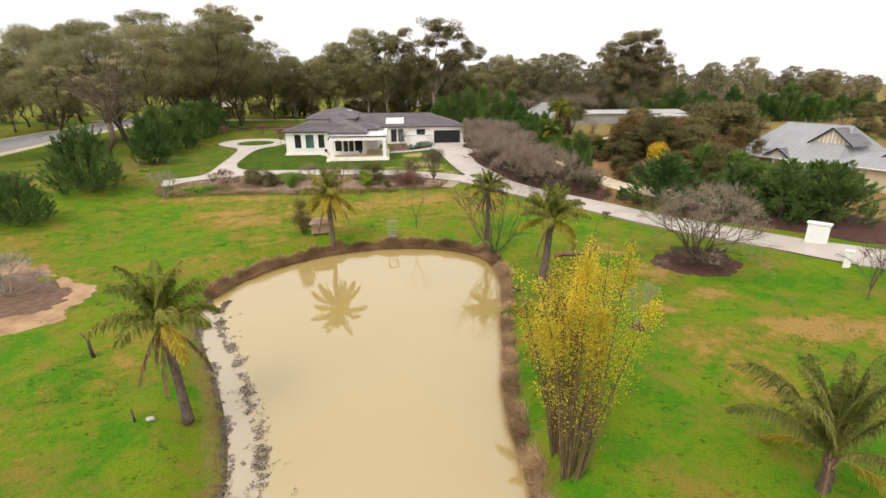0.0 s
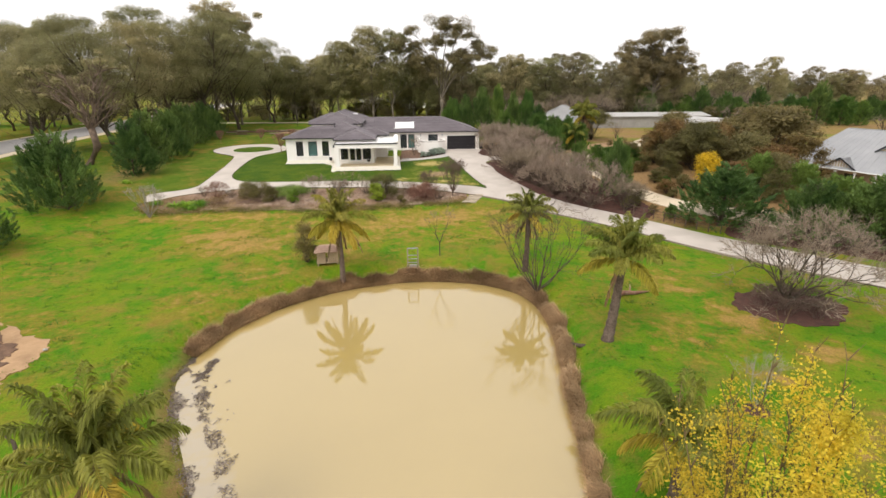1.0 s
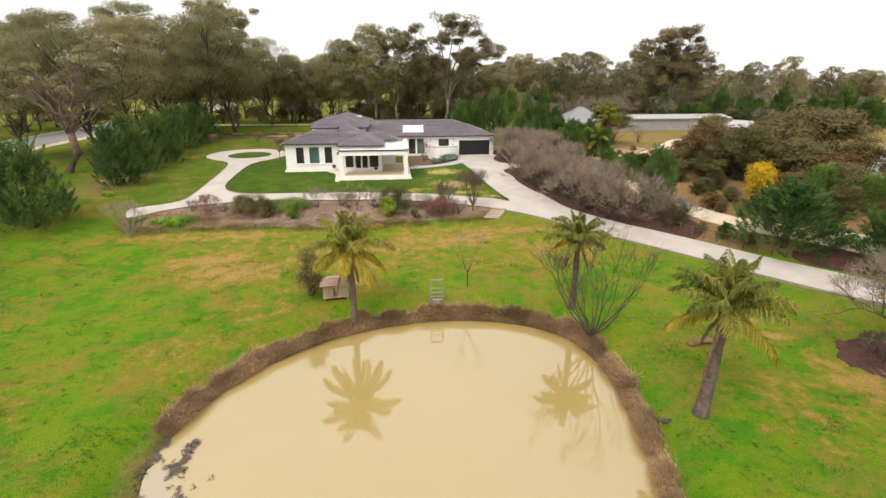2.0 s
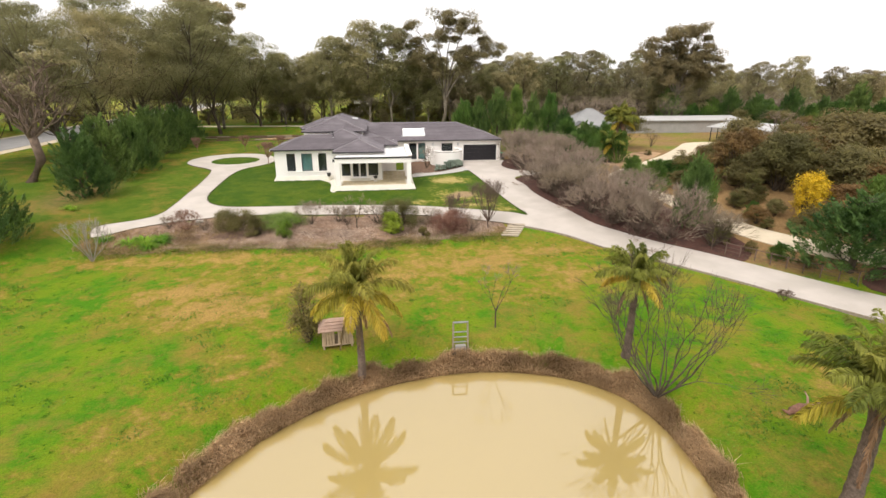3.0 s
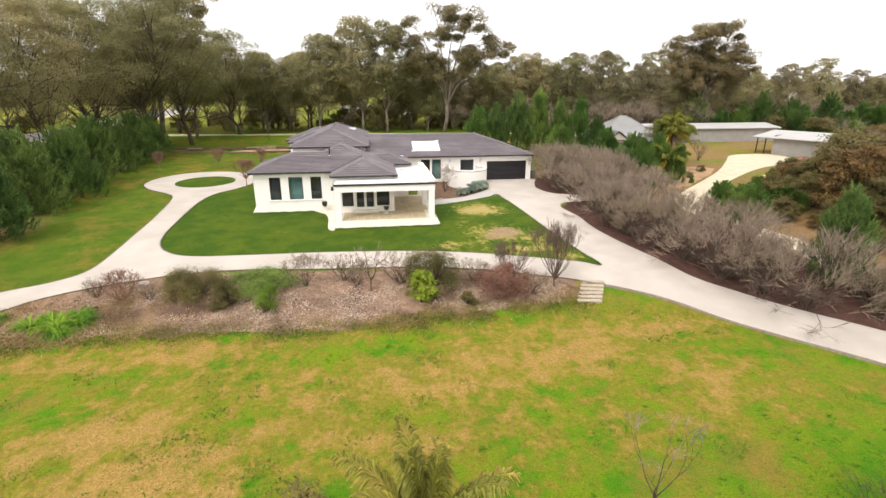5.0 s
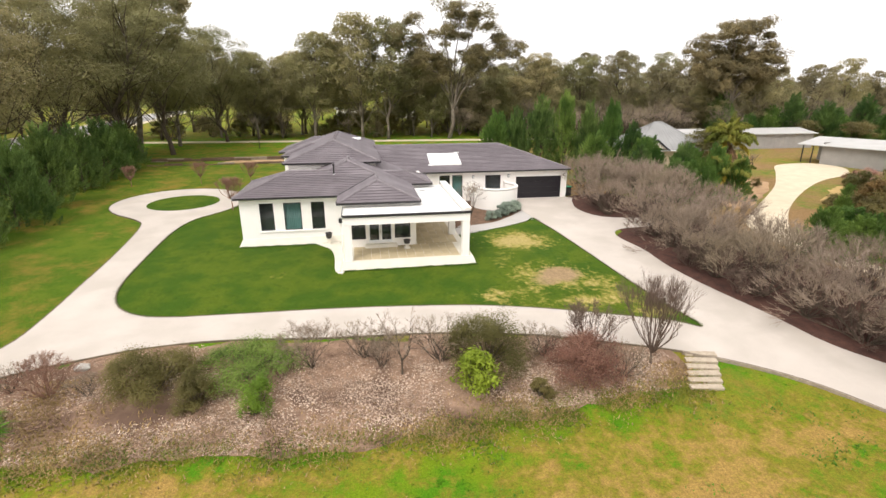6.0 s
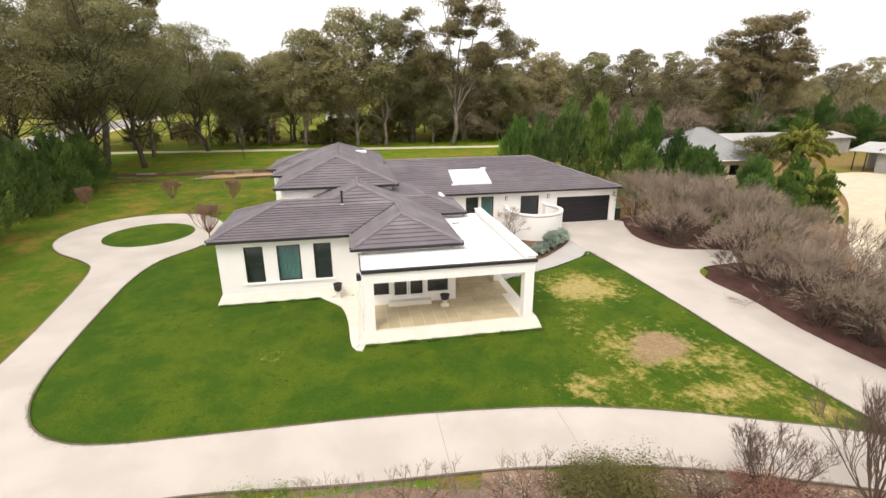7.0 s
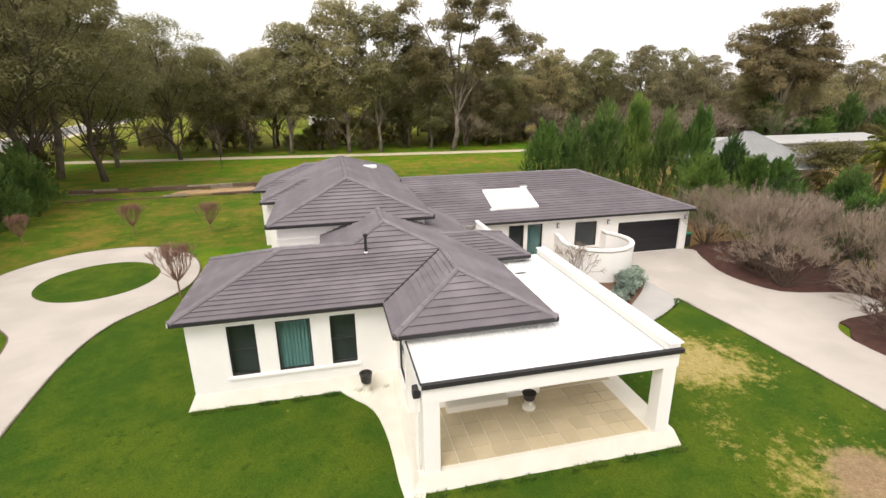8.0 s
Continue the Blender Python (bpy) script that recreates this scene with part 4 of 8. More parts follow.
# small hip over the link to the east
by, bz = 78.6, EZ
link = part("roof", Shape().box(-2, 81, 3.0, -1.8, 81.2, 3.2), M_TILE, house, "small charcoal tiled hip roof")
lr = 2.1
la = (0.05 - lr, by + lr, bz + PITCH * lr)
lw = (XE - lr, by + lr, bz + PITCH * lr)
roof_slope([(XE, by, bz), (0.05, by, bz), la, lw], link)
roof_slope([(0.05, by, bz), (0.05, by + 2 * lr, bz), la, la], link)
roof_slope([(0.05, by + 2 * lr, bz), (XE, by + 2 * lr, bz), lw, la], link)
for p, q in (((0.05, by, bz), la), ((0.05, by + 2 * lr, bz), la), (la, lw)):
    cap(p, q, link, 0.11)
gutter((-1.75, by, bz - 0.05), (0.05, by, bz - 0.05), link)
gutter((0.05, by, bz - 0.05), (0.05, by + 2 * lr, bz - 0.05), link)
part("flat_roof", Shape().bbox(XE + 0.1, by + 2 * lr + 0.05, 2.2, 0.0, 85.8, 2.26, 0.01), M_METALROOF, house)

# the higher middle block
UZ, ux0, ux1, uy = 4.45, -12.25, -4.05, 81.6
ur = (ux1 - ux0) / 2
um = (ux0 + ux1) / 2
uback = 100.0
up_roof = part("roof", Shape().box(um - 0.1, 90, UZ + 0.5, um + 0.1, 90.2, UZ + 0.7), M_TILE, house, "raised charcoal tiled hip roof")
ua, ub = (um, uy + ur, UZ + PITCH * ur), (um, uback - ur, UZ + PITCH * ur)
roof_slope([(ux0, uy, UZ), (ux1, uy, UZ), ua, ua], up_roof)
roof_slope([(ux1, uy, UZ), (ux1, uback, UZ), ub, ua], up_roof)
roof_slope([(ux0, uback, UZ), (ux0, uy, UZ), ua, ub], up_roof)
roof_slope([(ux1, uback, UZ), (ux0, uback, UZ), ub, ub], up_roof)
for p, q in (((ux0, uy, UZ), ua), ((ux1, uy, UZ), ua), (ua, ub), ((ux0, uback, UZ), ub), ((ux1, uback, UZ), ub)):
    cap(p, q, up_roof)
for p, q in (((ux0, uy, UZ - 0.05), (ux1, uy, UZ - 0.05)), ((ux1, uy, UZ - 0.05), (ux1, 87, UZ - 0.05)), ((ux0, uback, UZ - 0.05), (ux0, uy, UZ - 0.05))):
    gutter(p, q, up_roof)
soffit([(ux0, uy), (ux1, uy), (ux1, uback), (ux0, uback)], UZ, up_roof)
# entry gable that steps out to the west of it
ez2 = 4.0
entry = part("roof", Shape().box(-12.2, 95.4, ez2 + 0.3, -12.0, 95.6, ez2 + 0.5), M_TILE, house, "small charcoal tiled entry roof")
for y0, y1, xo, zz in ((88.5, 93.5, -13.3, 4.25), (94.0, 101.0, -14.4, 4.0)):
    mid, rr = (y0 + y1) / 2, (y1 - y0) / 2
    tz = zz + PITCH * rr
    roof_slope([(xo, y0, zz), (-8.2, y0, zz), (-8.2, mid, tz), (xo + rr, mid, tz)], entry)
    roof_slope([(xo, y1, zz), (xo, y0, zz), (xo + rr, mid, tz), (xo + rr, mid, tz)], entry)
    roof_slope([(-8.2, y1, zz), (xo, y1, zz), (xo + rr, mid, tz), (-8.2, mid, tz)], entry)
    cap((xo, y0, zz), (xo + rr, mid, tz), entry)
    cap((xo + rr, mid, tz), (-8.4, mid, tz), entry)
    gutter((xo, y0, zz - 0.05), (-12.3, y0, zz - 0.05), entry)
    gutter((xo, y1, zz - 0.05), (xo, y0, zz - 0.05), entry)

# garage wing
GZ, gx0, gx1, gy0, gy1 = 2.70, -4.2, 15.4, 85.85, 98.0
gr = (gy1 - gy0) / 2
gm = (gy0 + gy1) / 2
gt = GZ + 0.335 * gr
ga_roof = part("roof", Shape().box(8, gm - 0.1, GZ + 0.5, 8.2, gm + 0.1, GZ + 0.7), M_TILE, house, "long charcoal tiled hip roof with a skylight")
roof_slope([(gx0, gy0, GZ), (gx1, gy0, GZ), (gx1 - gr, gm, gt), (gx0, gm, gt)], ga_roof)
roof_slope([(gx1, gy0, GZ), (gx1, gy1, GZ), (gx1 - gr, gm, gt), (gx1 - gr, gm, gt)], ga_roof)
roof_slope([(gx1, gy1, GZ), (gx0, gy1, GZ), (gx0, gm, gt), (gx1 - gr, gm, gt)], ga_roof)
cap((gx1, gy0, GZ), (gx1 - gr, gm, gt), ga_roof)
cap((gx1, gy1, GZ), (gx1 - gr, gm, gt), ga_roof)
cap((gx1 - gr, gm, gt), (gx0, gm, gt), ga_roof)
gutter((0.1, gy0, GZ - 0.05), (gx1, gy0, GZ - 0.05), ga_roof)
gutter((gx1, gy0, GZ - 0.05), (gx1, gy1, GZ - 0.05), ga_roof)
soffit([(gx0, gy0), (gx1, gy0), (gx1, gy1), (gx0, gy1)], GZ, ga_roof)
# skylight: a raised white box that follows the slope
sk = Shape()
for x0, x1, h, ins in ((1.1, 4.3, 0.14, 0.0), (1.2, 4.2, 0.17, 0.1)):
    z0, z1 = GZ + 0.335 * (87.2 + ins - gy0), GZ + 0.335 * (89.6 - ins - gy0)
    sk.add([(x0, 87.2 + ins, z0), (x1, 87.2 + ins, z0), (x1, 89.6 - ins, z1), (x0, 89.6 - ins, z1), (x0, 87.2 + ins, z0 + h), (x1, 87.2 + ins, z0 + h), (x1, 89.6 - ins, z1 + h), (x0, 89.6 - ins, z1 + h)],
           [(4, 5, 6, 7), (0, 1, 5, 4), (1, 2, 6, 5), (2, 3, 7, 6), (3, 0, 4, 7)])
skl = part("skylight", sk, M_METALROOF, house, "white flat skylight panel")
for x, y in ((0.9, 87.15), (4.0, 89.75)):
    z = GZ + 0.335 * (y - gy0)
    part("bracket", Shape().bbox(x, y, z - 0.02, x + 0.5, y + 0.18, z + 0.16, 0.03), M_WHITE, skl)
part("vent", Shape().bbox(-6.6, 94.4, 5.2, -5.6, 94.9, 5.42, 0.04), M_WHITE, house, "white roof vent")
flue = part("flue", Shape().lathe([(0.06, 3.95), (0.06, 4.75), (0.1, 4.78), (0.1, 4.86), (0.03, 4.9)], -7.85, 77.7, 10), M_GUTTER, house, "dark metal flue")
part("collar", Shape().lathe([(0.15, 3.9), (0.13, 4.05), (0.065, 4.1)], -7.85, 77.7, 10), M_WHITE, flue)

# walls
W = 0.25
WY = 75.14
opening_wall("front_wall", -14.62, -7.0, FLOOR - 0.5, EZ - 0.08, WY, WY + W, [(-13.25, -12.25, 0.385, 2.465), (-11.53, -10.27, 0.385, 2.465), (-9.55, -8.59, 0.385, 2.465)], M_WALL, house)
window(-13.25, -12.25, 0.385, 2.465, WY, house, sill=False)
window(-11.53, -10.27, 0.385, 2.465, WY, house, rail=False, sill=False, curtain=True)
window(-9.55, -8.59, 0.385, 2.465, WY, house, sill=False)
part("sill", Shape().bbox(-13.4, WY - 0.08, 0.28, -8.45, WY + 0.1, 0.38, 0.02), M_WALL, house, "long white rendered sill")
part("side_wall", Shape().box(-14.62, WY + W, FLOOR - 0.5, -14.37, 81.5, EZ - 0.08), M_WALL, house)
part("back_wall", Shape().box(-14.37, 81.25, FLOOR - 0.5, -12.2, 81.5, EZ - 0.08), M_WALL, house)
BY = 72.45
opening_wall("bay_side_wall", BY + W, WY - 0.004, FLOOR - 0.3, EZ - 0.08, -7.02, -6.77, [(73.1, 74.7, 0.1, 2.4)], M_WALL, house, axis="y")
window(73.1, 74.7, 0.1, 2.4, -7.02, house, axis="y", sill=False, outward=-1)
opening_wall("patio_wall", -7.02, -2.0, FLOOR - 0.02, EZ - 0.08, BY, BY + W, [(-6.6, -5.62, 0.17, 1.95), (-5.42, -3.72, -0.1, 1.95), (-3.55, -2.42, 0.17, 1.95)], M_WALL, house)
window(-6.6, -5.62, 0.17, 1.95, BY, house, rail=False)
window(-3.55, -2.42, 0.17, 1.95, BY, house, rail=False)
for x0, x1 in ((-5.42, -4.58), (-4.56, -3.72)):
    d = part("door", Shape().box(x0, BY + 0.05, -0.1, x0 + 0.09, BY + 0.12, 1.95).box(x1 - 0.09, BY + 0.05, -0.1, x1, BY + 0.12, 1.95)
             .box(x0 + 0.09, BY + 0.05, 1.85, x1 - 0.09, BY + 0.12, 1.95).box(x0 + 0.09, BY + 0.05, -0.1, x1 - 0.09, BY + 0.12, 0.06), M_WHITE, house, "white framed glass patio door")
    part("pane", Shape().box(x0 + 0.09, BY + 0.08, 0.06, x1 - 0.09, BY + 0.086, 1.85), M_GLASS, d).visible_shadow = False
    part("room_back", Shape().box(x0, BY + 0.5, -0.1, x1, BY + 0.52, 1.95), M_DARKROOM, d)
part("threshold", Shape().bbox(-5.7, BY - 0.4, FLOOR, -3.4, BY, -0.15, 0.02), M_PLINTH, house)
part("east_wall", Shape().box(-2.25, BY + W, FLOOR - 0.02, -2.0, 86.3, EZ - 0.08), M_WALL, house)
part("link_wall", Shape().box(-2.0, 79.0, FLOOR - 0.02, -0.2, 79.25, EZ - 0.1), M_WALL, house)
part("link_side_wall", Shape().box(-0.45, 79.25, FLOOR - 0.3, -0.2, 86.33, EZ - 0.1), M_WALL, house)
opening_wall("garage_front_wall", -2.0, 15.3, FLOOR - 0.3, GZ - 0.08, 86.33, 86.58, [(1.9, 2.95, 0.0, 2.28), (3.2, 4.25, 0.0, 2.28), (6.6, 8.2, 0.5, 2.2), (9.82, 14.72, -0.31, 1.95)], M_WALL, house)
window(1.9, 2.95, 0.0, 2.28, 86.33, house, rail=False)
window(3.2, 4.25, 0.0, 2.28, 86.33, house, rail=False, curtain=True)
window(6.6, 8.2, 0.5, 2.2, 86.33, house, rail=False)
part("garage_side_wall", Shape().box(15.05, 86.58, FLOOR - 0.3, 15.3, 97.5, GZ - 0.08), M_WALL, house)
part("garage_back_wall", Shape().box(-12, 97.4, FLOOR - 0.3, 15.05, 97.6, GZ - 0.08), M_WALL, house)
gd = part("garage_door", Shape().box(9.82, 86.5, -0.31, 14.72, 86.52, 1.95), M_DOOR, house, "black sectional garage door, closed")
for i in range(4):
    z0 = -0.3 + i * 0.5625
    part("door_panel", Shape().bbox(9.84, 86.43, z0, 14.70, 86.5, z0 + 0.548, 0.012), M_DOOR, gd)
opening_wall("upper_wall", -11.85, -4.45, EZ - 0.4, UZ - 0.08, 82.0, 82.25, [], M_WALL, house)
part("upper_side_wall", Shape().box(-11.85, 82.25, FLOOR - 0.3, -11.6, 99.6, UZ - 0.08), M_WALL, house)
part("upper_east_wall", Shape().box(-4.7, 82.25, EZ - 0.3, -4.45, 99.6, UZ - 0.08), M_WALL, house)
part("upper_band", Shape().box(-11.89, 81.96, 3.6, -4.41, 82.0, 3.72), M_WALL, house)
part("entry_wall", Shape().box(-13.0, 88.9, FLOOR - 0.3, -11.85, 93.2, 4.2).box(-14.0, 94.4, FLOOR - 0.3, -11.85, 100.6, 3.95), M_WALL, house)
for x, z in ((5.32, 2.1), (9.0, 2.1), (15.0, 2.05)):
    wl = part("wall_light", Shape().bbox(x - 0.1, 86.2, z - 0.16, x + 0.1, 86.33, z + 0.16, 0.03), M_GREYSTEEL, house, "small metal wall light")
    part("lens", Shape().bbox(x - 0.06, 86.185, z - 0.1, x + 0.06, 86.2, z + 0.1, 0.01), M_WHITE, wl)


def flared_base(name, outline, z0, z1, out, parent):
    """A battered render skirt round the foot of a wall."""
    cx, cy = sum(p[0] for p in outline) / len(outline), sum(p[1] for p in outline) / len(outline)
    n = len(outline)
    far = []
    for i, (x, y) in enumerate(outline):
        (ax, ay), (bx, by) = outline[i - 1], outline[(i + 1) % n]
        e1, e2 = Vector((x - ax, y - ay)).normalized(), Vector((bx - x, by - y)).normalized()
        o = Vector((e1.y, -e1.x)) + Vector((e2.y, -e2.x))
        k = out / max(0.3, (1 + e1.dot(e2)) / 1)
        far.append((x + o.x * k, y + o.y * k))
    s = Shape()
    s.add([(x, y, z0) for x, y in far] + [(x, y, z1) for x, y in outline], [(i, (i + 1) % n, n + (i + 1) % n, n + i) for i in range(n)] + [tuple(range(n, 2 * n))])
    return part(name, s, M_PLINTH, parent)


flared_base("plinth", [(-14.65, WY - 0.02), (-7.05, WY - 0.02), (-7.05, 81.5), (-14.65, 81.5)], -1.0, -0.2, 0.38, house)

# covered patio: slab, posts, beams, flat roof with a parapet
patio = part("patio_slab", Shape().box(-7.0, 69.45, -1.2, 1.5, 72.4, FLOOR - 0.004).box(-2.0, 72.4, -1.2, 1.5, 79.5, FLOOR - 0.004), M_PLINTH, house, "raised cream patio slab")
flared_base("slab_edge", [(-7.2, 69.42), (1.55, 69.42), (1.55, 79.5), (-7.2, 79.5)], -1.15, FLOOR - 0.02, 0.3, house)
rng = random.Random(5)
tile = Shape().bbox(-0.29, -0.29, 0, 0.29, 0.29, 0.02, 0.006).mesh("paver")
tile.materials.append(M_PAVER)
for i in range(12):
    for k in range(5):
        ob = part("paver", tile, M_PAVER, patio)
        ob.location = (-6.2 + i * 0.6, 70.1 + k * 0.6 - 0.2, FLOOR - 0.004 + rng.uniform(0, 0.003))
for i in range(5):
    for k in range(10):
        ob = part("paver", tile, M_PAVER, patio)
        ob.location = (-1.6 + i * 0.6, 72.95 + k * 0.6, FLOOR - 0.004 + rng.uniform(0, 0.003))
for x, y in ((-7.04, 69.43), (0.8, 69.43), (0.8, 74.6), (0.8, 79.2)):
    part("post", Shape().bbox(x, y, FLOOR - 0.02, x + 0.5, y + 0.5, 2.04, 0.012), M_WALL, house, "square white rendered post")
part("beam", Shape().bbox(-7.06, 69.41, 2.042, 1.33, 69.95, 2.56, 0.012), M_WALL, house)
part("beam", Shape().bbox(0.79, 69.955, 2.042, 1.33, 79.75, 2.56, 0.012), M_WALL, house)
part("beam", Shape().bbox(-7.06, 69.955, 2.042, -6.56, 72.44, 2.56, 0.012), M_WALL, house)
flat = Shape()
nrib = 40
flat.box(-7.0, 69.45, 2.5, 0.95, 72.42, 2.6).box(-1.98, 72.42, 2.5, 0.95, 79.7, 2.6)
roof2 = part("flat_roof", flat, M_METALROOF, house, "off-white ribbed metal flat roof")
for i in range(nrib):
    x = -6.9 + i * 0.197
    part("rib", Shape().bbox(x, 69.47, 2.6, x + 0.035, 72.4 if x < -2 else 79.65, 2.625, 0.008), M_METALROOF, roof2)
    part("rib_end", Shape().box(x - 0.004, 69.462, 2.602, x + 0.039, 69.469, 2.64), M_GUTTER, roof2)
part("parapet", Shape().bbox(0.95, 69.45, 2.5, 1.36, 79.8, 2.86, 0.03), M_WALL, house, "white rendered parapet")
part("parapet_cap", Shape().bbox(0.90, 69.40, 2.862, 1.42, 79.85, 2.92, 0.02), M_WALL, house)
gutter((-7.08, 69.38, 2.64), (1.4, 69.38, 2.64), house)
part("barge", Shape().bbox(-7.14, 69.4, 2.52, -7.02, 72.2, 2.68, 0.02), M_METALROOF, house)
part("barge_trim", Shape().tube([(-7.1, 69.4, 2.69), (-7.1, 72.0, 2.69)], 0.03, 6), M_GUTTER, house)
part("saddle", Shape().tube([(-1.9, 72.4, 2.61), (0.9, 69.7, 2.61)], 0.02, 5), M_METALROOF, roof2)
part("box_gutter", Shape().box(0.88, 69.6, 2.604, 0.945, 79.6, 2.612), M_SHEDROOF, roof2)
part("drain_grate", Shape().bbox(-1.2, 77.2, 2.6, -0.7, 77.32, 2.63, 0.01), M_GUTTER, roof2)
part("ceiling_fascia", Shape().box(-6.54, 69.97, 2.3, 0.78, 72.4, 2.34), M_WHITE, house)
rain = part("rainhead", Shape().bbox(-7.3, 69.5, 2.2, -7.08, 69.8, 2.5, 0.03), M_GUTTER, house)
part("downpipe", Shape().tube([(-7.18, 69.65, 2.2), (-7.18, 69.65, -0.6)], 0.045, 8), M_WALL, rain)

# curved courtyard wall in front of the east wing
cw, cc, cg = Shape(), Shape(), Shape()
turn = np.linspace(-3.65, 0.72, 40)


def court(r):
    return [(5.1 + (2.25 - r), 86.3)] + [(7.0 + r * math.cos(a), 84.3 + r * math.sin(a)) for a in turn] + [(8.72 - (2.25 - r), 86.3)]


cw.prism(court(2.25) + court(2.03)[::-1], -0.75, 1.38)
tagged_wall = part("courtyard_wall", cw, M_WALL, house, "curved white rendered courtyard wall")
# Recess under the coping, coloured dark in place of its shade.
cg.prism(court(2.2) + court(2.08)[::-1], 1.384, 1.45)
part("shadow_groove", cg, M_KERB_SHADE, tagged_wall)
cc.prism(court(2.28) + court(2.0)[::-1], 1.454, 1.58)
part("coping", cc, M_WALL, tagged_wall)


# ---- plants ----
def quad_mesh(name, q, mat):
    """A mesh of loose leaves of three or four corners; q has the shape (n, corners, 3)."""
    q = np.asarray(q, np.float32)
    n, k = q.shape[:2]
    me = bpy.data.meshes.new(name)
    me.vertices.add(n * k)
    me.vertices.foreach_set("co", q.reshape(-1))
    me.loops.add(n * k)
    me.loops.foreach_set("vertex_index", np.arange(n * k, dtype=np.int32))
    me.polygons.add(n)
    me.polygons.foreach_set("loop_start", np.arange(0, n * k, k, dtype=np.int32))
    me.polygons.foreach_set("loop_total", np.full(n, k, np.int32))
    me.update(calc_edges=True)
    me.materials.append(mat)
    return me


def unit(v):
    return v / (np.linalg.norm(v, axis=-1, keepdims=True) + 1e-9)


def leaves(rs, centres, along, length, width, bend=0.0, face=None, corners=4):
    """Diamond leaves at the centres, each pointing along its own direction."""
    n = len(centres)
    along = unit(along)
    side = unit(np.cross(along, rs.normal(size=(n, 3)) if face is None else face))
    L = (length * rs.uniform(0.7, 1.3, n))[:, None]
    Wd = (width * rs.uniform(0.7, 1.3, n))[:, None]
    a, c = centres - along * L / 2, centres + along * L / 2
    c = c + np.array([0, 0, -1.0]) * L * bend
    if corners == 3:
        return np.stack([a + side * Wd / 2, c, a - side * Wd / 2], 1)
    return np.stack([a, centres + side * Wd / 2, c, centres - side * Wd / 2], 1)


def clump_leaves(rs, centres, radii, per, length, width, flat=0.6, droop=0.35, shell=0.45, dome=0.0):
    """Leaves round clump centres, more of them towards each clump's skin and top."""
    out = []
    for c, r in zip(centres, radii):
        n = max(8, int(per * rs.uniform(0.7, 1.3)))
        d = unit(rs.normal(size=(n, 3)))
        d[:, 2] = np.where(rs.uniform(size=n) < dome, np.abs(d[:, 2]), d[:, 2])
        rad = r * rs.uniform(shell, 1.0, n)[:, None]
        p = d * rad * np.array([1, 1, flat])
        p[:, 2] += r * 0.12 * rs.normal(size=n)
        face = unit(d * 0.9 + np.array([0, 0, 0.6]) + rs.normal(size=(n, 3)) * 0.22)
        along = rs.normal(size=(n, 3)) + np.array([0, 0, -droop])
        along = unit(along - 0.8 * np.sum(along * face, 1)[:, None] * face)
        out.append(leaves(rs, c + p, along, length, width, 0.0, face, 3))
    return np.concatenate(out)


def grow(shape, rnd, p, d, length, r, depth, ends, spread=0.6, lift=0.25, forks=(2, 3), sides=6, shrink=0.66, wob=0.18, thin=0.62):
    """A limb that bends, tapers and forks; its last tips go into ends."""
    p, d = Vector(p), Vector(d).normalized()
    pts, rad = [p.copy()], [r]
    n = 4 if depth > 0 else 3
    for i in range(n):
        d = (d + Vector((rnd.gauss(0, wob), rnd.gauss(0, wob), rnd.gauss(0, wob) + lift * 0.15))).normalized()
        p = p + d * (length / n)
        pts.append(p.copy())
        rad.append(r * (1 - (1 - thin) * (i + 1) / n))
    shape.tube(pts, rad, sides if depth > 1 else max(3, sides - 2), cap=False)
    if depth == 0:
        ends.append((p.copy(), d.copy()))
        return
    for i in range(rnd.randint(*forks)):
        axis = Vector((rnd.gauss(0, 1), rnd.gauss(0, 1), rnd.gauss(0, 0.5))).normalized()
        nd = (d + axis * spread * rnd.uniform(0.6, 1.25) + Vector((0, 0, lift))).normalized()
        at = pts[-1] if i < 2 else pts[rnd.randint(2, n)]
        grow(shape, rnd, at, nd, length * shrink * rnd.uniform(0.8, 1.2), r * thin * rnd.uniform(0.8, 1.0), depth - 1, ends, spread, lift, forks, sides, shrink, wob, thin)


def tree(name, label, category, trunk, trunk_mat, crown, at, group="", crown_name="crown", trunk_name="trunk"):
    e = thing(name, label, category, group, "", at)
    part(trunk_name, trunk, trunk_mat, e)
    if crown is not None:
        part(crown_name, crown, None, e)
    return e


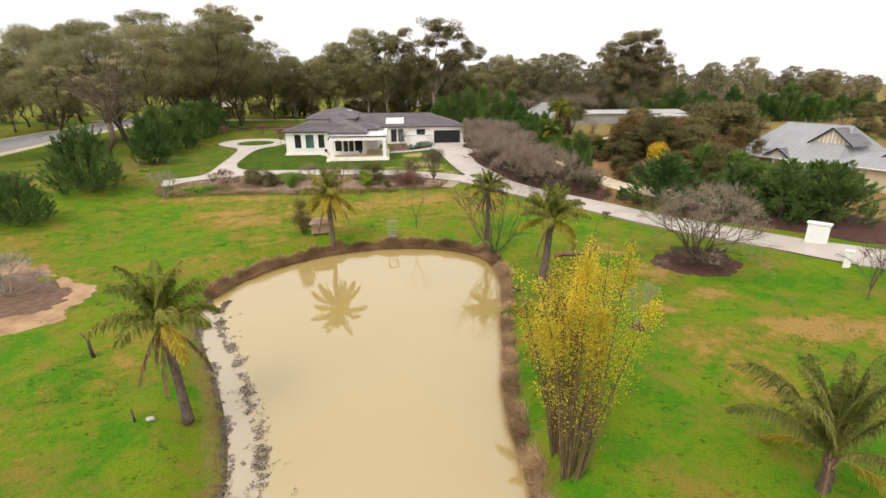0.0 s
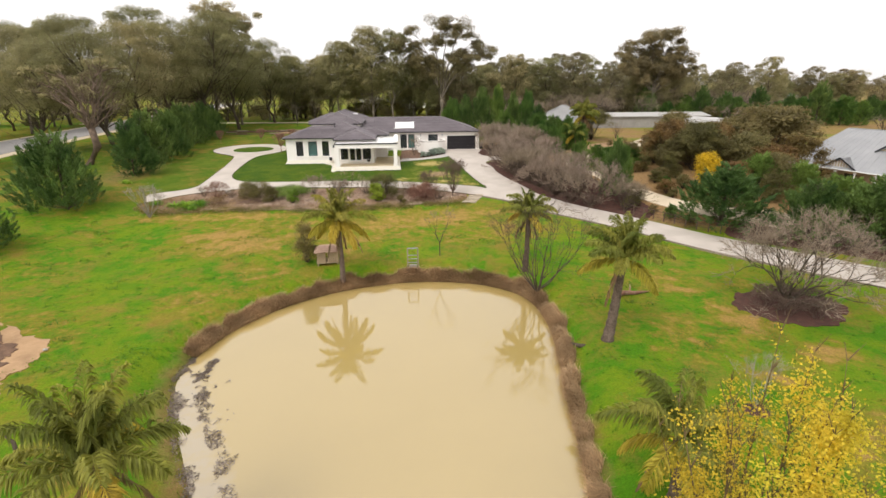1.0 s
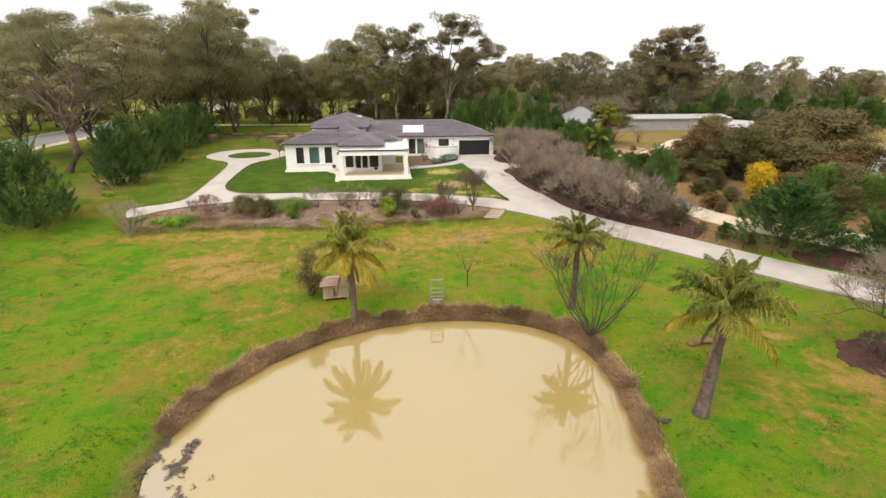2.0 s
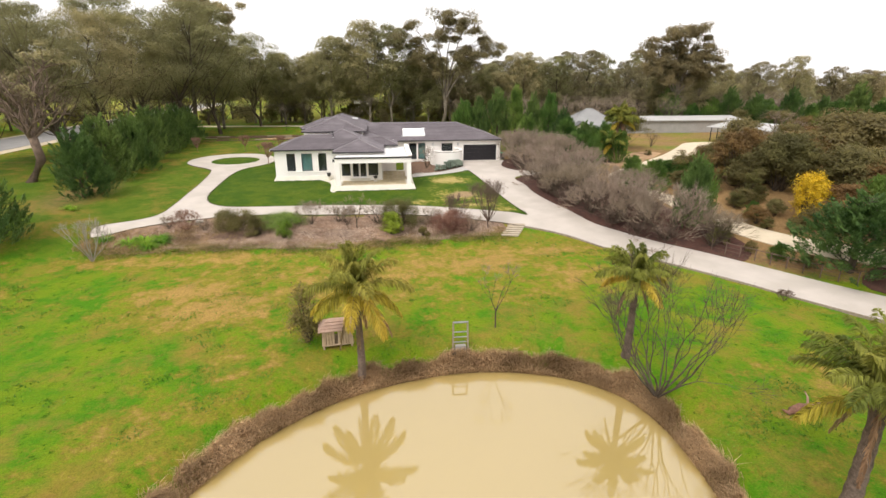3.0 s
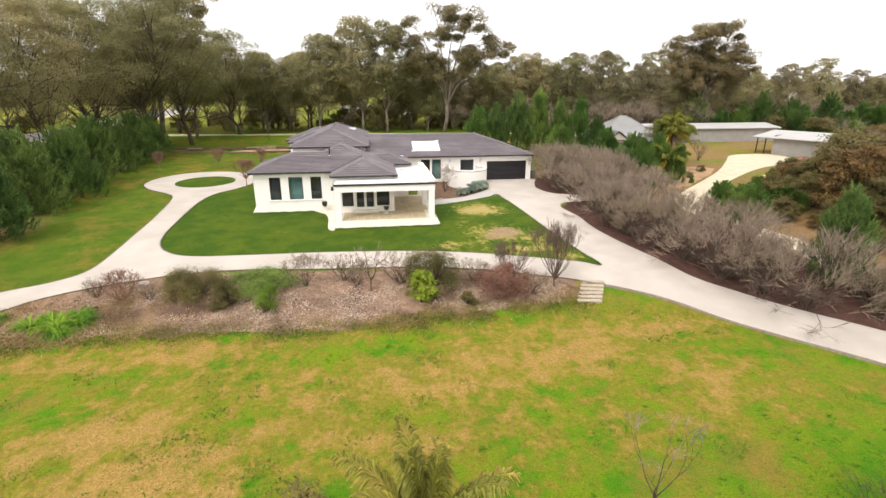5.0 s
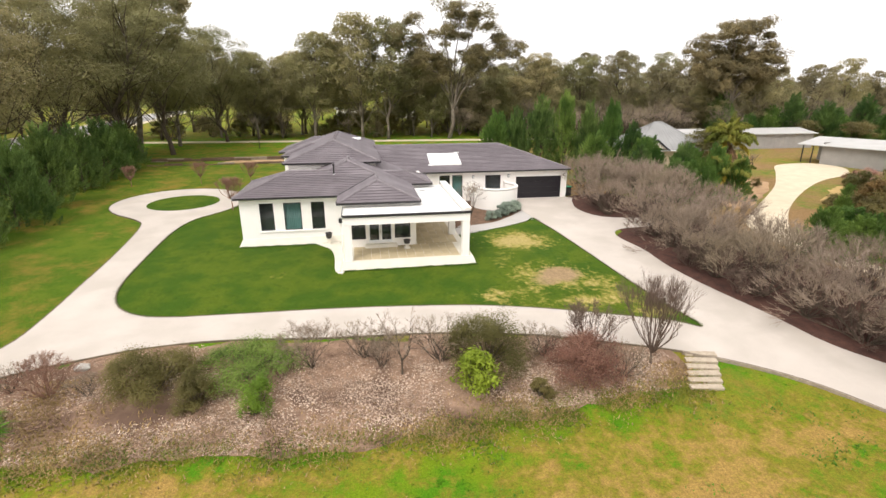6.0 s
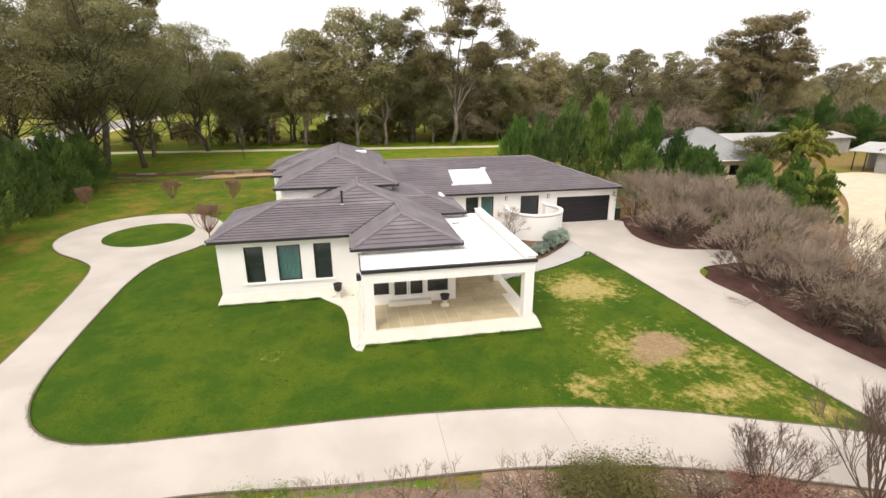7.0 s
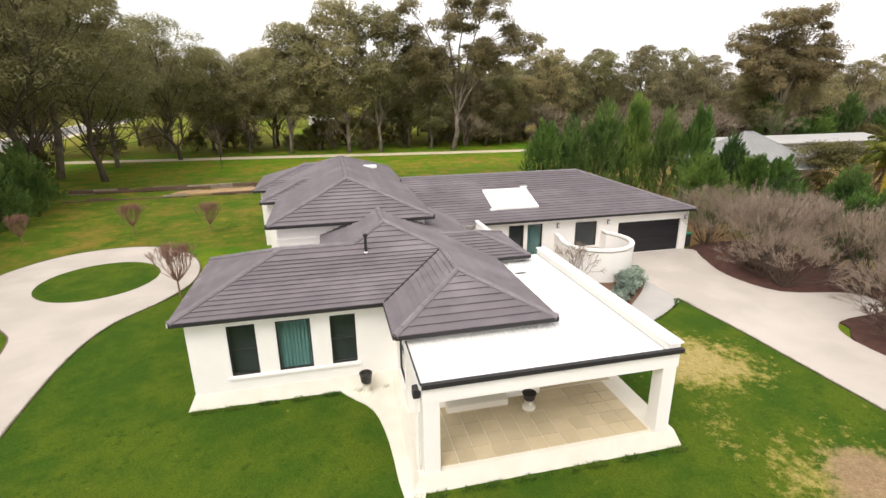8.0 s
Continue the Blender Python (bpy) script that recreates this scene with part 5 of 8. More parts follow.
def gum(seed, height, mat, label, group, at, clear=0.2, spread=0.24, clump=1.9, per=300, leaf=0.3, lobes=48, bare=3, bark=None, lean=0.05):
    """A gum: a bending leader with rising limbs, each ending in a domed billow of leaves with dark gaps between them, and a few dead boughs."""
    rnd, rs = random.Random(seed), np.random.RandomState(seed)
    t, dead, H = Shape(), [], height
    r0 = H * 0.0125
    tilt = Vector((rnd.gauss(0, lean), rnd.gauss(0, lean), 1))
    pts = [Vector((0, 0, -0.3)) + tilt * H * 0.9 * k / 9 + Vector((rnd.gauss(0, 0.28), rnd.gauss(0, 0.28), 0)) * (k > 1) for k in range(10)]
    t.tube(pts, [r0 * (1.35, 1, 0.92, 0.84, 0.74, 0.6, 0.46, 0.34, 0.22, 0.1)[k] for k in range(10)], 8)
    cent, rad = [], []
    for i in range(lobes):
        q = (i + rnd.random()) / lobes
        z = H * (clear + 0.06 + (0.9 - clear) * q)
        env = H * spread * max(0.28, math.sin(math.pi * (0.16 + 0.74 * q)) ** 0.8)
        a, rr = i * 2.4 + rnd.uniform(-0.5, 0.5), env * math.sqrt(rnd.uniform(0.12, 1.0)) * rnd.uniform(0.8, 1.12)
        k = min(8.9, z / (H * 0.1))
        axis = pts[int(k)].lerp(pts[int(k) + 1], k - int(k))
        c = Vector((axis.x + math.cos(a) * rr, axis.y + math.sin(a) * rr, z))
        foot = pts[max(1, int(max(0.0, z - rr * 1.1 - 0.8) / (H * 0.1)))]
        mid = foot.lerp(c, 0.5) + Vector((rnd.gauss(0, 0.25), rnd.gauss(0, 0.25), -0.12 * rr))
        if i % 2 == 0:
            t.tube([foot, mid, c], [r0 * 0.3, r0 * 0.2, r0 * 0.07], 5, cap=False)
        cent.append(np.array(c))
        rad.append(clump * rnd.uniform(0.62, 1.25) * H / 20 * (1.1 - 0.25 * q))
    for k in range(bare):
        a = rnd.random() * 6.283
        grow(t, rnd, pts[2 + k % 4], (math.cos(a), math.sin(a), 0.35), H * 0.17, r0 * 0.3, 2, dead, 0.6, 0.1, (2, 2), 5, 0.7)
    q = clump_leaves(rs, cent, rad, per, leaf * H / 20, leaf * 0.52 * H / 20, 0.62, 0.25, 0.78, 0.78)
    t.sm = True
    return tree("gum_tree", label, "tree", t, bark or M_GUMBARK, quad_mesh("crown", q, mat), at, group)


def conifer(seed, height, width, mat, label, group, at, per=26, name="conifer", pointed=0.8, tips=260, leaf=0.42):
    """A dense evergreen of upswept sprays, broad at the foot, with several leaders."""
    rnd, rs = random.Random(seed), np.random.RandomState(seed)
    t = Shape()
    t.tube([(0, 0, -0.2), (0.05, 0, height * 0.4), (0, 0.05, height * 0.9)], [0.16, 0.11, 0.03], 7)
    leaders = [(0, 0, 1.0)] + [(math.cos(a) * width * 0.17, math.sin(a) * width * 0.17, rnd.uniform(0.75, 0.95)) for a in [rnd.random() * 6.28 for _ in range(4)]]
    out = []
    for i in range(tips):
        lx, ly, lh = leaders[i % len(leaders)]
        u = rnd.random() ** 0.8
        z = height * lh * (0.04 + 0.96 * u)
        env = width / 2 * (1 - u ** 1.9) ** 0.62 * pointed * (0.82 + 0.18 * min(1, u / 0.25)) + 0.05 * width
        env *= 0.84 + 0.16 * math.sin(u * 9 + i)
        a = rnd.random() * 6.283
        rr = env * math.sqrt(rnd.uniform(0.3, 1))
        c = np.array([lx * (1 - u * 0.3) + math.cos(a) * rr, ly * (1 - u * 0.3) + math.sin(a) * rr, z])
        out_d = np.array([math.cos(a) * 0.7, math.sin(a) * 0.7, 0.85 + 0.6 * u])
        if i % 5 == 0:
            t.tube([(lx * 0.3, ly * 0.3, max(0.1, z - rr * 0.5)), tuple(c)], [0.035, 0.012], 3, cap=False)
        n = per
        s = rs.uniform(0, 1, n)[:, None]
        spray = c + unit(out_d) * (s - 0.35) * (0.3 + width * 0.1) + rs.normal(0, width * 0.014 + 0.03, (n, 3)) * (1.3 - s)
        along = unit(out_d + rs.normal(0, 0.35, (n, 3)))
        face = unit(out_d * np.array([1, 1, 0.3]) + np.array([0, 0, 0.6]) + rs.normal(0, 0.5, (n, 3)))
        out.append(leaves(rs, spray, along, leaf, leaf * 0.30, 0.0, face, 3))
    return tree(name, label, "tree", t, M_BARK, quad_mesh("foliage", np.concatenate(out), mat), at, group, "foliage")


def bare_tree(seed, height, mat, label, category, group, at, stems=5, spread=0.55, depth=4, base_r=0.06, lift=0.2, twig=1.0, tilt=0.6, wob=0.16, forks=(2, 3), trunk_h=0.12, name="bare_tree", shrink=0.7, twig_r=0.011, fan=1.0):
    """A leafless tree or shrub: limbs that fork down to fine twigs."""
    rnd = random.Random(seed)
    t, tw, ends = Shape(), Shape(), []
    if trunk_h > 0.2:
        t.tube([(0, 0, -0.2), (rnd.gauss(0, 0.04), rnd.gauss(0, 0.04), height * trunk_h)], [base_r * 2.0, base_r * 1.5], 8)
    for k in range(stems):
        a = 2 * math.pi * (k + rnd.random() * 0.7) / stems
        s = tilt * rnd.uniform(0.3, 1.2)
        grow(t, rnd, (math.cos(a) * base_r, math.sin(a) * base_r, height * trunk_h - 0.15), (math.cos(a) * s, math.sin(a) * s, 1), height * 0.33, base_r, depth - 2, ends, spread, lift, forks, 5, shrink, wob, 0.62)
    for p, d in ends:
        for j in range(3):
            nd = (d + Vector((rnd.gauss(0, 0.5), rnd.gauss(0, 0.5), rnd.gauss(0, 0.35))) * fan + Vector((0, 0, lift))).normalized()
            L = height * 0.14 * twig * rnd.uniform(0.7, 1.3)
            r = max(twig_r, base_r * 0.16)
            m = p + nd * L * 0.5 + Vector((rnd.gauss(0, 0.03), rnd.gauss(0, 0.03), 0.02))
            e = p + nd * L
            tw.tube([p, m, e], [r, r * 0.75, r * 0.35], 3, cap=False)
            for _ in range(2):
                td = (nd + Vector((rnd.gauss(0, 0.7), rnd.gauss(0, 0.7), rnd.gauss(0, 0.4))) * fan).normalized()
                tw.tube([m, m + td * L * 0.6], [r * 0.7, r * 0.3], 3, cap=False)
    zmax = max(v[2] for v in tw.v)
    k = height / zmax
    for s in (t, tw):
        s.v = [tuple(Vector(v) * k) for v in s.v]
    e = thing(name, label, category, group, "", at)
    part("trunk", t, M_BARK if mat in (M_TWIG, M_TWIG2, M_TWIG3) else mat, e)
    tagged(part("twig_mass", tw, mat, e), kind="stuff")
    return e


def shrub(seed, height, width, mat, label, group, at, clumps=34, per=60, leaf=0.14, name="shrub", stems=None, flat=0.8, low=0.16, size=1.0, dome=0.0):
    rnd, rs = random.Random(seed), np.random.RandomState(seed)
    t = Shape()
    cent, rad = [], []
    for i in range(clumps):
        a, u = rnd.random() * 6.283, rnd.random()
        rr = width / 2 * 0.82 * math.sqrt(rnd.random()) * math.sqrt(max(0.05, 1 - (u * 0.9) ** 2))
        z = height * (low + (0.88 - low) * u)
        c = np.array([math.cos(a) * rr, math.sin(a) * rr, z])
        cent.append(c)
        rad.append(size * rnd.uniform(0.13, 0.24) * (width + height) / 2)
        if i % 2 == 0:
            t.tube([(math.cos(a) * 0.06, math.sin(a) * 0.06, -0.1), tuple(c * np.array([0.5, 0.5, 0.5])), tuple(c)], [0.03, 0.02, 0.008], 4, cap=False)
    q = clump_leaves(rs, cent, rad, per, leaf, leaf * 0.42, flat, 0.0, 0.3, dome)
    e = tree(name, label, "shrub", t, stems or M_BARK, quad_mesh("foliage", q, mat), at, group, "foliage", "stem")
    for c in e.children:
        if c.name.startswith("stem"):
            tagged(c, kind="stuff")
    return e


def palm(seed, trunk_h, frond_len, count, at, label, lean=(0.0, 0.0), yellow=3, dead=3, lift0=1.4, droop=0.85):
    """A feather palm: ringed trunk, arching fronds with drooping leaflets; the oldest hang yellow or dead."""
    rnd, rs = random.Random(seed), np.random.RandomState(seed)
    e = thing("palm_tree", label, "palm tree", "palms round the pond", "", at)
    t = Shape()
    pts, rad, n = [], [], max(4, int(trunk_h / 0.22))
    for i in range(n + 1):
        u = i / n
        pts.append((lean[0] * u * trunk_h + 0.03 * math.sin(u * 5), lean[1] * u * trunk_h, -0.25 + (trunk_h + 0.25) * u))
        rad.append((1.35 if seed == 3 else 1.0) * (0.21 - 0.06 * u + 0.06 * (1 - u) ** 6 + (0.05 if u > 0.85 else 0)) * (1.06 if i % 2 else 0.95))
    t.tube(pts, rad, 10)
    t.sm = True
    part("trunk", t, M_PALMTRUNK, e)
    top = Vector(pts[-1])
    boots = Shape()
    for i in range(14):
        a = i * 2.4
        b = top + Vector((math.cos(a) * 0.14, math.sin(a) * 0.14, -0.5 + 0.04 * i))
        boots.tube([b, b + Vector((math.cos(a) * 0.13, math.sin(a) * 0.13, 0.34))], [0.06, 0.02], 4)
    part("boots", boots, M_PALMDEAD, e)
    for i in range(count):
        u = i / (count - 1)
        a = i * 2.39996 + rnd.uniform(-0.25, 0.25)
        kind = "dead" if i >= count - dead else ("yellow" if i >= count - dead - yellow else "green")
        el = lift0 - (0.8 if seed == 5 else 1.05) * i / max(1, count - dead - yellow) + rnd.uniform(-0.15, 0.15)
        if kind == "yellow":
            el = rnd.uniform(-0.2, 0.3)
        if kind == "dead":
            el = -0.75 + rnd.uniform(-0.3, 0.2)
        L = frond_len * rnd.uniform(0.88, 1.1) * (0.8 if u < 0.12 else 1)
        d = Vector((math.cos(a) * math.cos(el), math.sin(a) * math.cos(el), math.sin(el)))
        p, spine, m = top.copy(), [], 14
        for k in range(m + 1):
            spine.append(p.copy())
            d = (d + Vector((0, 0, -0.04 - 0.2 * (k / m) ** 1.5 * (1.1 * droop if kind != "dead" else 0.7)))).normalized()
            p = p + d * (L / m)
        s = Shape()
        s.tube(spine, [0.035 * (1 - 0.85 * k / m) for k in range(m + 1)], 4, cap=False)
        pairs = (210 if seed == 5 else 104) if kind != "dead" else 30
        vs = []
        for k in range(pairs):
            f = 0.14 + 0.86 * k / (pairs - 1)
            x = f * m
            j = min(int(x), m - 1)
            c = spine[j].lerp(spine[j + 1], x - j)
            ax = (spine[j + 1] - spine[j]).normalized()
            sd = ax.cross(Vector((0, 0, 1)))
            sd = sd.normalized() if sd.length > 0.05 else Vector((1, 0, 0))
            ll = (0.64 if kind != "dead" else 0.4) * (math.sin(math.pi * min(1, f * 0.86 + 0.1)) ** 0.6) * rnd.uniform(0.85, 1.15) * min(1.0, frond_len / 3) * (0.8 if seed == 5 else 1)
            for sg in (-1, 1):
                rise = rnd.uniform(-0.75, 0.45) if kind == "green" else rnd.uniform(-1.0, 0.1)
                dr = (sd * sg * (rnd.uniform(0.45, 0.9) if kind != "dead" else 0.3) + ax * 0.6 + Vector((0, 0, rise))).normalized()
                mid = c + dr * ll * 0.5
                tip = c + dr * ll * 0.9 + Vector((0, 0, -ll * 0.42))
                wv = dr.cross(Vector((rnd.gauss(0, 0.6), rnd.gauss(0, 0.6), 1))).normalized() * (0.05 if seed in (7, 8) else 0.018 if seed == 5 else 0.031)
                vs.append((c, mid + wv, tip, mid - wv))
        for vq in vs:
            s.add(vq, [(0, 1, 2, 3)])
        fo = part("frond", s, {"green": M_PALMOLIVE if seed == 1 else M_PALMDEEP if seed == 5 else M_PALM, "yellow": M_PALMYELLOW, "dead": M_PALMDEAD}[kind], e)
        if kind != "green":
            fo["label"] = "yellowing palm frond" if kind == "yellow" else "dead hanging brown palm frond"
    return e


def put(ob, x, y, s=1.0, turn=0.0, sx=1.0, dz=0.0):
    """A copy of a thing at a plan place, on the ground."""
    return copy_thing(ob, pose(x, y, gz(x, y) + dz, 0, 0, turn) @ Matrix.Diagonal((s * sx, s * sx, s, 1)))


def on(x, y, dz=0.0):
    return (x, y, gz(x, y) + dz)


# palms round the pond
palm(1, 5.1, 2.9, 28, on(-3.1, 36.9, 0.05), "slender palm with arching olive-yellow fronds by the pond", (0.0, 0.01), 9, 5, 1.6, 0.75)
palm(2, 4.4, 2.2, 28, on(10.9, 36.5, 0.05), "palm with dead hanging fronds near the pond", (0.02, 0.0), 3, 4, 1.5)
palm(3, 4.6, 2.7, 34, on(12.8, 25.4, 0.05), "stout palm with a pale scarred trunk beside the pond", (0.15, 0.1), 3, 2, 1.55, 0.6)
palm(4, 4.5, 2.7, 24, on(-6.4, 12.7, 0.3), "palm with a rough dark trunk on the pond bank", (-0.06, 0.02), 2, 4, 1.5)
palm(5, 1.4, 4.0, 22, on(17.4, 6.3, 0.05), "young low palm with long plumed fronds", (0.0, 0.0), 2, 2, 1.55, 0.6)
palm(6, 2.6, 2.8, 18, on(10.4, 14.2, 0.05), "low palm half hidden behind yellow poplar stems", (0.0, 0.0), 4, 2, 1.4)
palm(7, 5.4, 2.9, 62, on(33.6, 86.6, 0.05), "broad palm with a shaggy skirt in the neighbouring garden", (0.0, 0.0), 3, 14, 1.55, 1.15)
palm(8, 2.6, 2.8, 16, on(30.6, 82.6, 0.05), "shorter yellow-green palm beside the gravel drive", (0.05, 0.0), 2, 2)


def poplar(seed, height, at, plumes, lean):
    """A clump of upright poplar stems, each ending in a plume of yellow autumn leaves."""
    rnd, rs = random.Random(seed), np.random.RandomState(seed)
    t, out = Shape(), []
    for i in range(plumes * 4):
        plumed = i < plumes
        a = i * 2.4 + rnd.uniform(-0.4, 0.4)
        s = (0.19 if plumed else 0.12) * math.sqrt(rnd.random())
        h = height * (rnd.uniform(0.7, 1.0) if plumed else rnd.uniform(0.35, 0.8))
        p, d = Vector((math.cos(a) * 0.4 * rnd.random(), math.sin(a) * 0.4 * rnd.random(), -0.2)), Vector((math.cos(a) * s + lean[0], math.sin(a) * s + lean[1], 1)).normalized()
        line = [p.copy()]
        for k in range(10):
            d = (d + Vector((rnd.gauss(0, 0.035), rnd.gauss(0, 0.035), 0.025))).normalized()
            p = p + d * h / 10
            line.append(p.copy())
            if k > 1:
                for _ in range(3):
                    b = rnd.random() * 6.283
                    q = p + Vector((math.cos(b) * 0.26, math.sin(b) * 0.26, 0.6)) * rnd.uniform(0.3, 0.9)
                    t.tube([p, q], [0.013, 0.004], 3, cap=False)
        t.tube(line, [(0.058 if plumed else 0.036) * (1 - 0.09 * k) for k in range(11)], 6, cap=False)
        pts = np.array([tuple(v) for v in line])
        n = 3000 if plumed else 30
        u = (rs.beta(4.6, 1.2, n) if plumed else rs.uniform(0.3, 1.0, n)) * 9.98
        k = u.astype(int)
        f = (u - k)[:, None]
        c = pts[k] * (1 - f) + pts[k + 1] * f
        clot = np.array([noise.noise((x * 1.6, y * 1.6, z * 1.6)) for x, y, z in c + 9.0 * i])
        keep = clot > rs.uniform(-0.3, 0.45, n)
        c = c + rs.normal(0, 1, (n, 3)) * (0.06 + 0.24 * np.sin(np.clip(u / 10 - 0.25, 0, 1) * 4.0).clip(0.1, 1))[:, None]
        c = c[keep]
        out.append(leaves(rs, c, rs.normal(size=(len(c), 3)) + [0, 0, -0.3], 0.072, 0.052))
    return tree("poplar", "clump of upright poplar stems with thin yellow autumn leaves", "tree", t, M_STEM, quad_mesh("foliage", np.concatenate(out), M_YELLOW), at, "poplar clumps beside the pond", "foliage", "stem")


poplar(3, 9.4, on(9.05, 8.1, 0.02), 7, (0.09, 0.0))
poplar(5, 9.6, on(9.0, 9.5, 0.02), 7, (-0.05, 0.03))

# bare trees near the pond
bare_tree(19, 7.4, M_BARK, "leafless spreading tree leaning over the pond bank", "tree", "", on(11.0, 33.4), 12, 0.42, 5, 0.07, 0.2, 1.3, 0.95, 0.12, (2, 2), 0.09, "bare_tree", 0.74, 0.009, 0.8)
bare_tree(12, 6.8, M_TWIG, "round leafless tree on a dark mulch circle", "tree", "", on(26.2, 28.4), 12, 0.6, 6, 0.09, 0.08, 0.9, 1.15, 0.15, (2, 3), 0.05)
bare_tree(13, 4.3, M_TWIG, "thin leafless sapling in the paddock", "tree", "", on(4.6, 40.2), 4, 0.4, 4, 0.03, 0.35, 1.0, 0.45, 0.1, (2, 2), 0.35)
bare_tree(14, 3.6, M_TWIGPALE, "pale grey leafless shrub at the end of the garden bed", "shrub", "", on(-24.3, 53.2), 9, 0.4, 4, 0.035, 0.3, 1.0, 0.55, 0.1, (2, 3), 0.02, "bare_shrub")
bare_tree(15, 3.0, M_TWIGPALE, "small pale leafless tree on a mulch ring", "tree", "", on(16.7, 18.7), 6, 0.4, 4, 0.018, 0.4, 1.1, 0.5, 0.1, (2, 3), 0.1, "bare_tree", 0.7, 0.006)
bare_tree(16, 3.4, M_TWIGPALE, "sprawling leafless shrub beside bare soil", "shrub", "", on(-23.8, 27.2), 12, 0.5, 5, 0.04, 0.0, 1.0, 1.3, 0.16, (2, 3), 0.0, "bare_shrub")

def copy_bare(ob, x, y, s, turn, sx):
    """A copy at its own size, whatever the size of the first."""
    return put(ob, x, y, s / ob.scale[0], turn, sx)


sucker = bare_tree(17, 1.3, M_TWIGDARK, "low brown twigs round the foot of a leafless tree", "shrub", "low twigs under the round tree", on(25.2, 27.2), 14, 0.5, 4, 0.012, 0.2, 1.0, 0.9, 0.12, (2, 3), 0.0, "bare_shrub")
for i, (x, y, k) in enumerate(((26.6, 26.6, 1.1), (27.6, 27.4, 0.9), (24.6, 28.4, 1.0), (28.0, 28.8, 0.9), (26.0, 28.4, 1.1), (27.0, 29.6, 0.8), (25.4, 29.6, 0.9))):
    put(sucker, x, y, k, 63 * i)
put(sucker, 24.4, 41.6, 0.6, 20)
bare_tree(18, 4.0, M_TWIGDARK, "young leafless tree in the grass near the driveway gate", "tree", "", on(32.8, 20.2), 6, 0.5, 4, 0.04, 0.2, 1.0, 0.7, 0.14, (2, 3), 0.28)

# the leafless hedge along the driveway
hedge_rows = [(17.2, 82.4, 5.4), (20.4, 77.6, 5.0), (17.4, 73.0, 4.7), (16.9, 67.6, 4.4), (17.8, 62.2, 4.2), (19.7, 57.2, 4.3), (22.8, 53.4, 5.0),
              (25.6, 51.2, 3.6), (20.9, 70.2, 4.2), (21.2, 65.0, 3.8), (23.0, 60.0, 3.6), (16.4, 79.2, 3.6), (17.0, 70.2, 3.2), (16.8, 65.0, 3.2), (18.4, 59.6, 3.2), (21.0, 55.2, 3.4)]
protos = [bare_tree(40 + i, 4.2, (M_TWIG, M_TWIG2, M_TWIG3)[i], "leafless grey-brown hedge tree above dark mulch", "hedge", "leafless hedge along the driveway", on(*hedge_rows[i][:2]), 19, 0.44, 5, 0.034, 0.13, 1.25, 1.1, 0.1, (2, 3), 0.01, "hedge_tree", 0.72, 0.0105, 0.6) for i in range(3)]
for o, (x, y, h) in zip(protos, hedge_rows):
    o.scale = (h / 4.2,) * 3
rh = random.Random(8)
for i, (x, y, h) in enumerate(hedge_rows[3:]):
    copy_bare(protos[i % 3], x, y, h * rh.uniform(1.0, 1.2) / 4.2, rh.uniform(0, 360), rh.uniform(1.05, 1.25))
for i, (x, y, h) in enumerate(((20.2, 84.4, 5.0), (17.4, 86.8, 4.6), (22.0, 81.0, 4.6))):
    copy_bare(protos[i % 3], x, y, h * 1.05 / 4.2, 71 * i, 1.0)

# loose leafless and olive growth between the hedge and the next garden
for i, (x, y, h) in enumerate(((24.0, 76.6, 3.8), (23.0, 85.4, 4.4))):
    copy_bare(protos[(i + 1) % 3], x, y, h / 4.2, 37 * i, rh.uniform(0.85, 1.1))

# dark conifers towards the road
pines = [(-32.9, 54.6, 7.4, 8.0), (-32.9, 68.8, 6.2, 6.4), (-33.0, 43.0, 4.9, 7.0), (-34.2, 76.6, 7.6, 6.6), (-34.4, 83.4, 7.0, 6.4), (-35.2, 90.5, 7.6, 6.2), (-36.0, 97.6, 6.8, 6.2), (-36.6, 104.0, 7.2, 6.0), (-36.8, 110.6, 6.2, 5.6)]
pa = conifer(61, 8.0, 8.4, M_PINE, "dense dark green conifer with upswept sprays", "conifers along the road side", on(*pines[0][:2]), 46, "conifer", 0.85, 430, 0.33)
pb = conifer(62, 8.0, 6.2, M_PINE, "dense dark green conifer with upswept sprays", "conifers along the road side", on(*pines[1][:2]), 46, "conifer", 0.85, 400, 0.31)
pa.scale = (1, 1, 0.95)
pb.scale = (1, 1, 0.85)
for i, (x, y, h, w) in enumerate(pines[2:]):
    src, w0 = (pa, 8.4) if i % 2 == 0 else (pb, 6.2)
    copy_thing(src, pose(x, y, gz(x, y), 0, 0, 77 * i) @ Matrix.Diagonal((0.95 * w / w0, 0.95 * w / w0, h / 8.0 / src.scale[2], 1)))

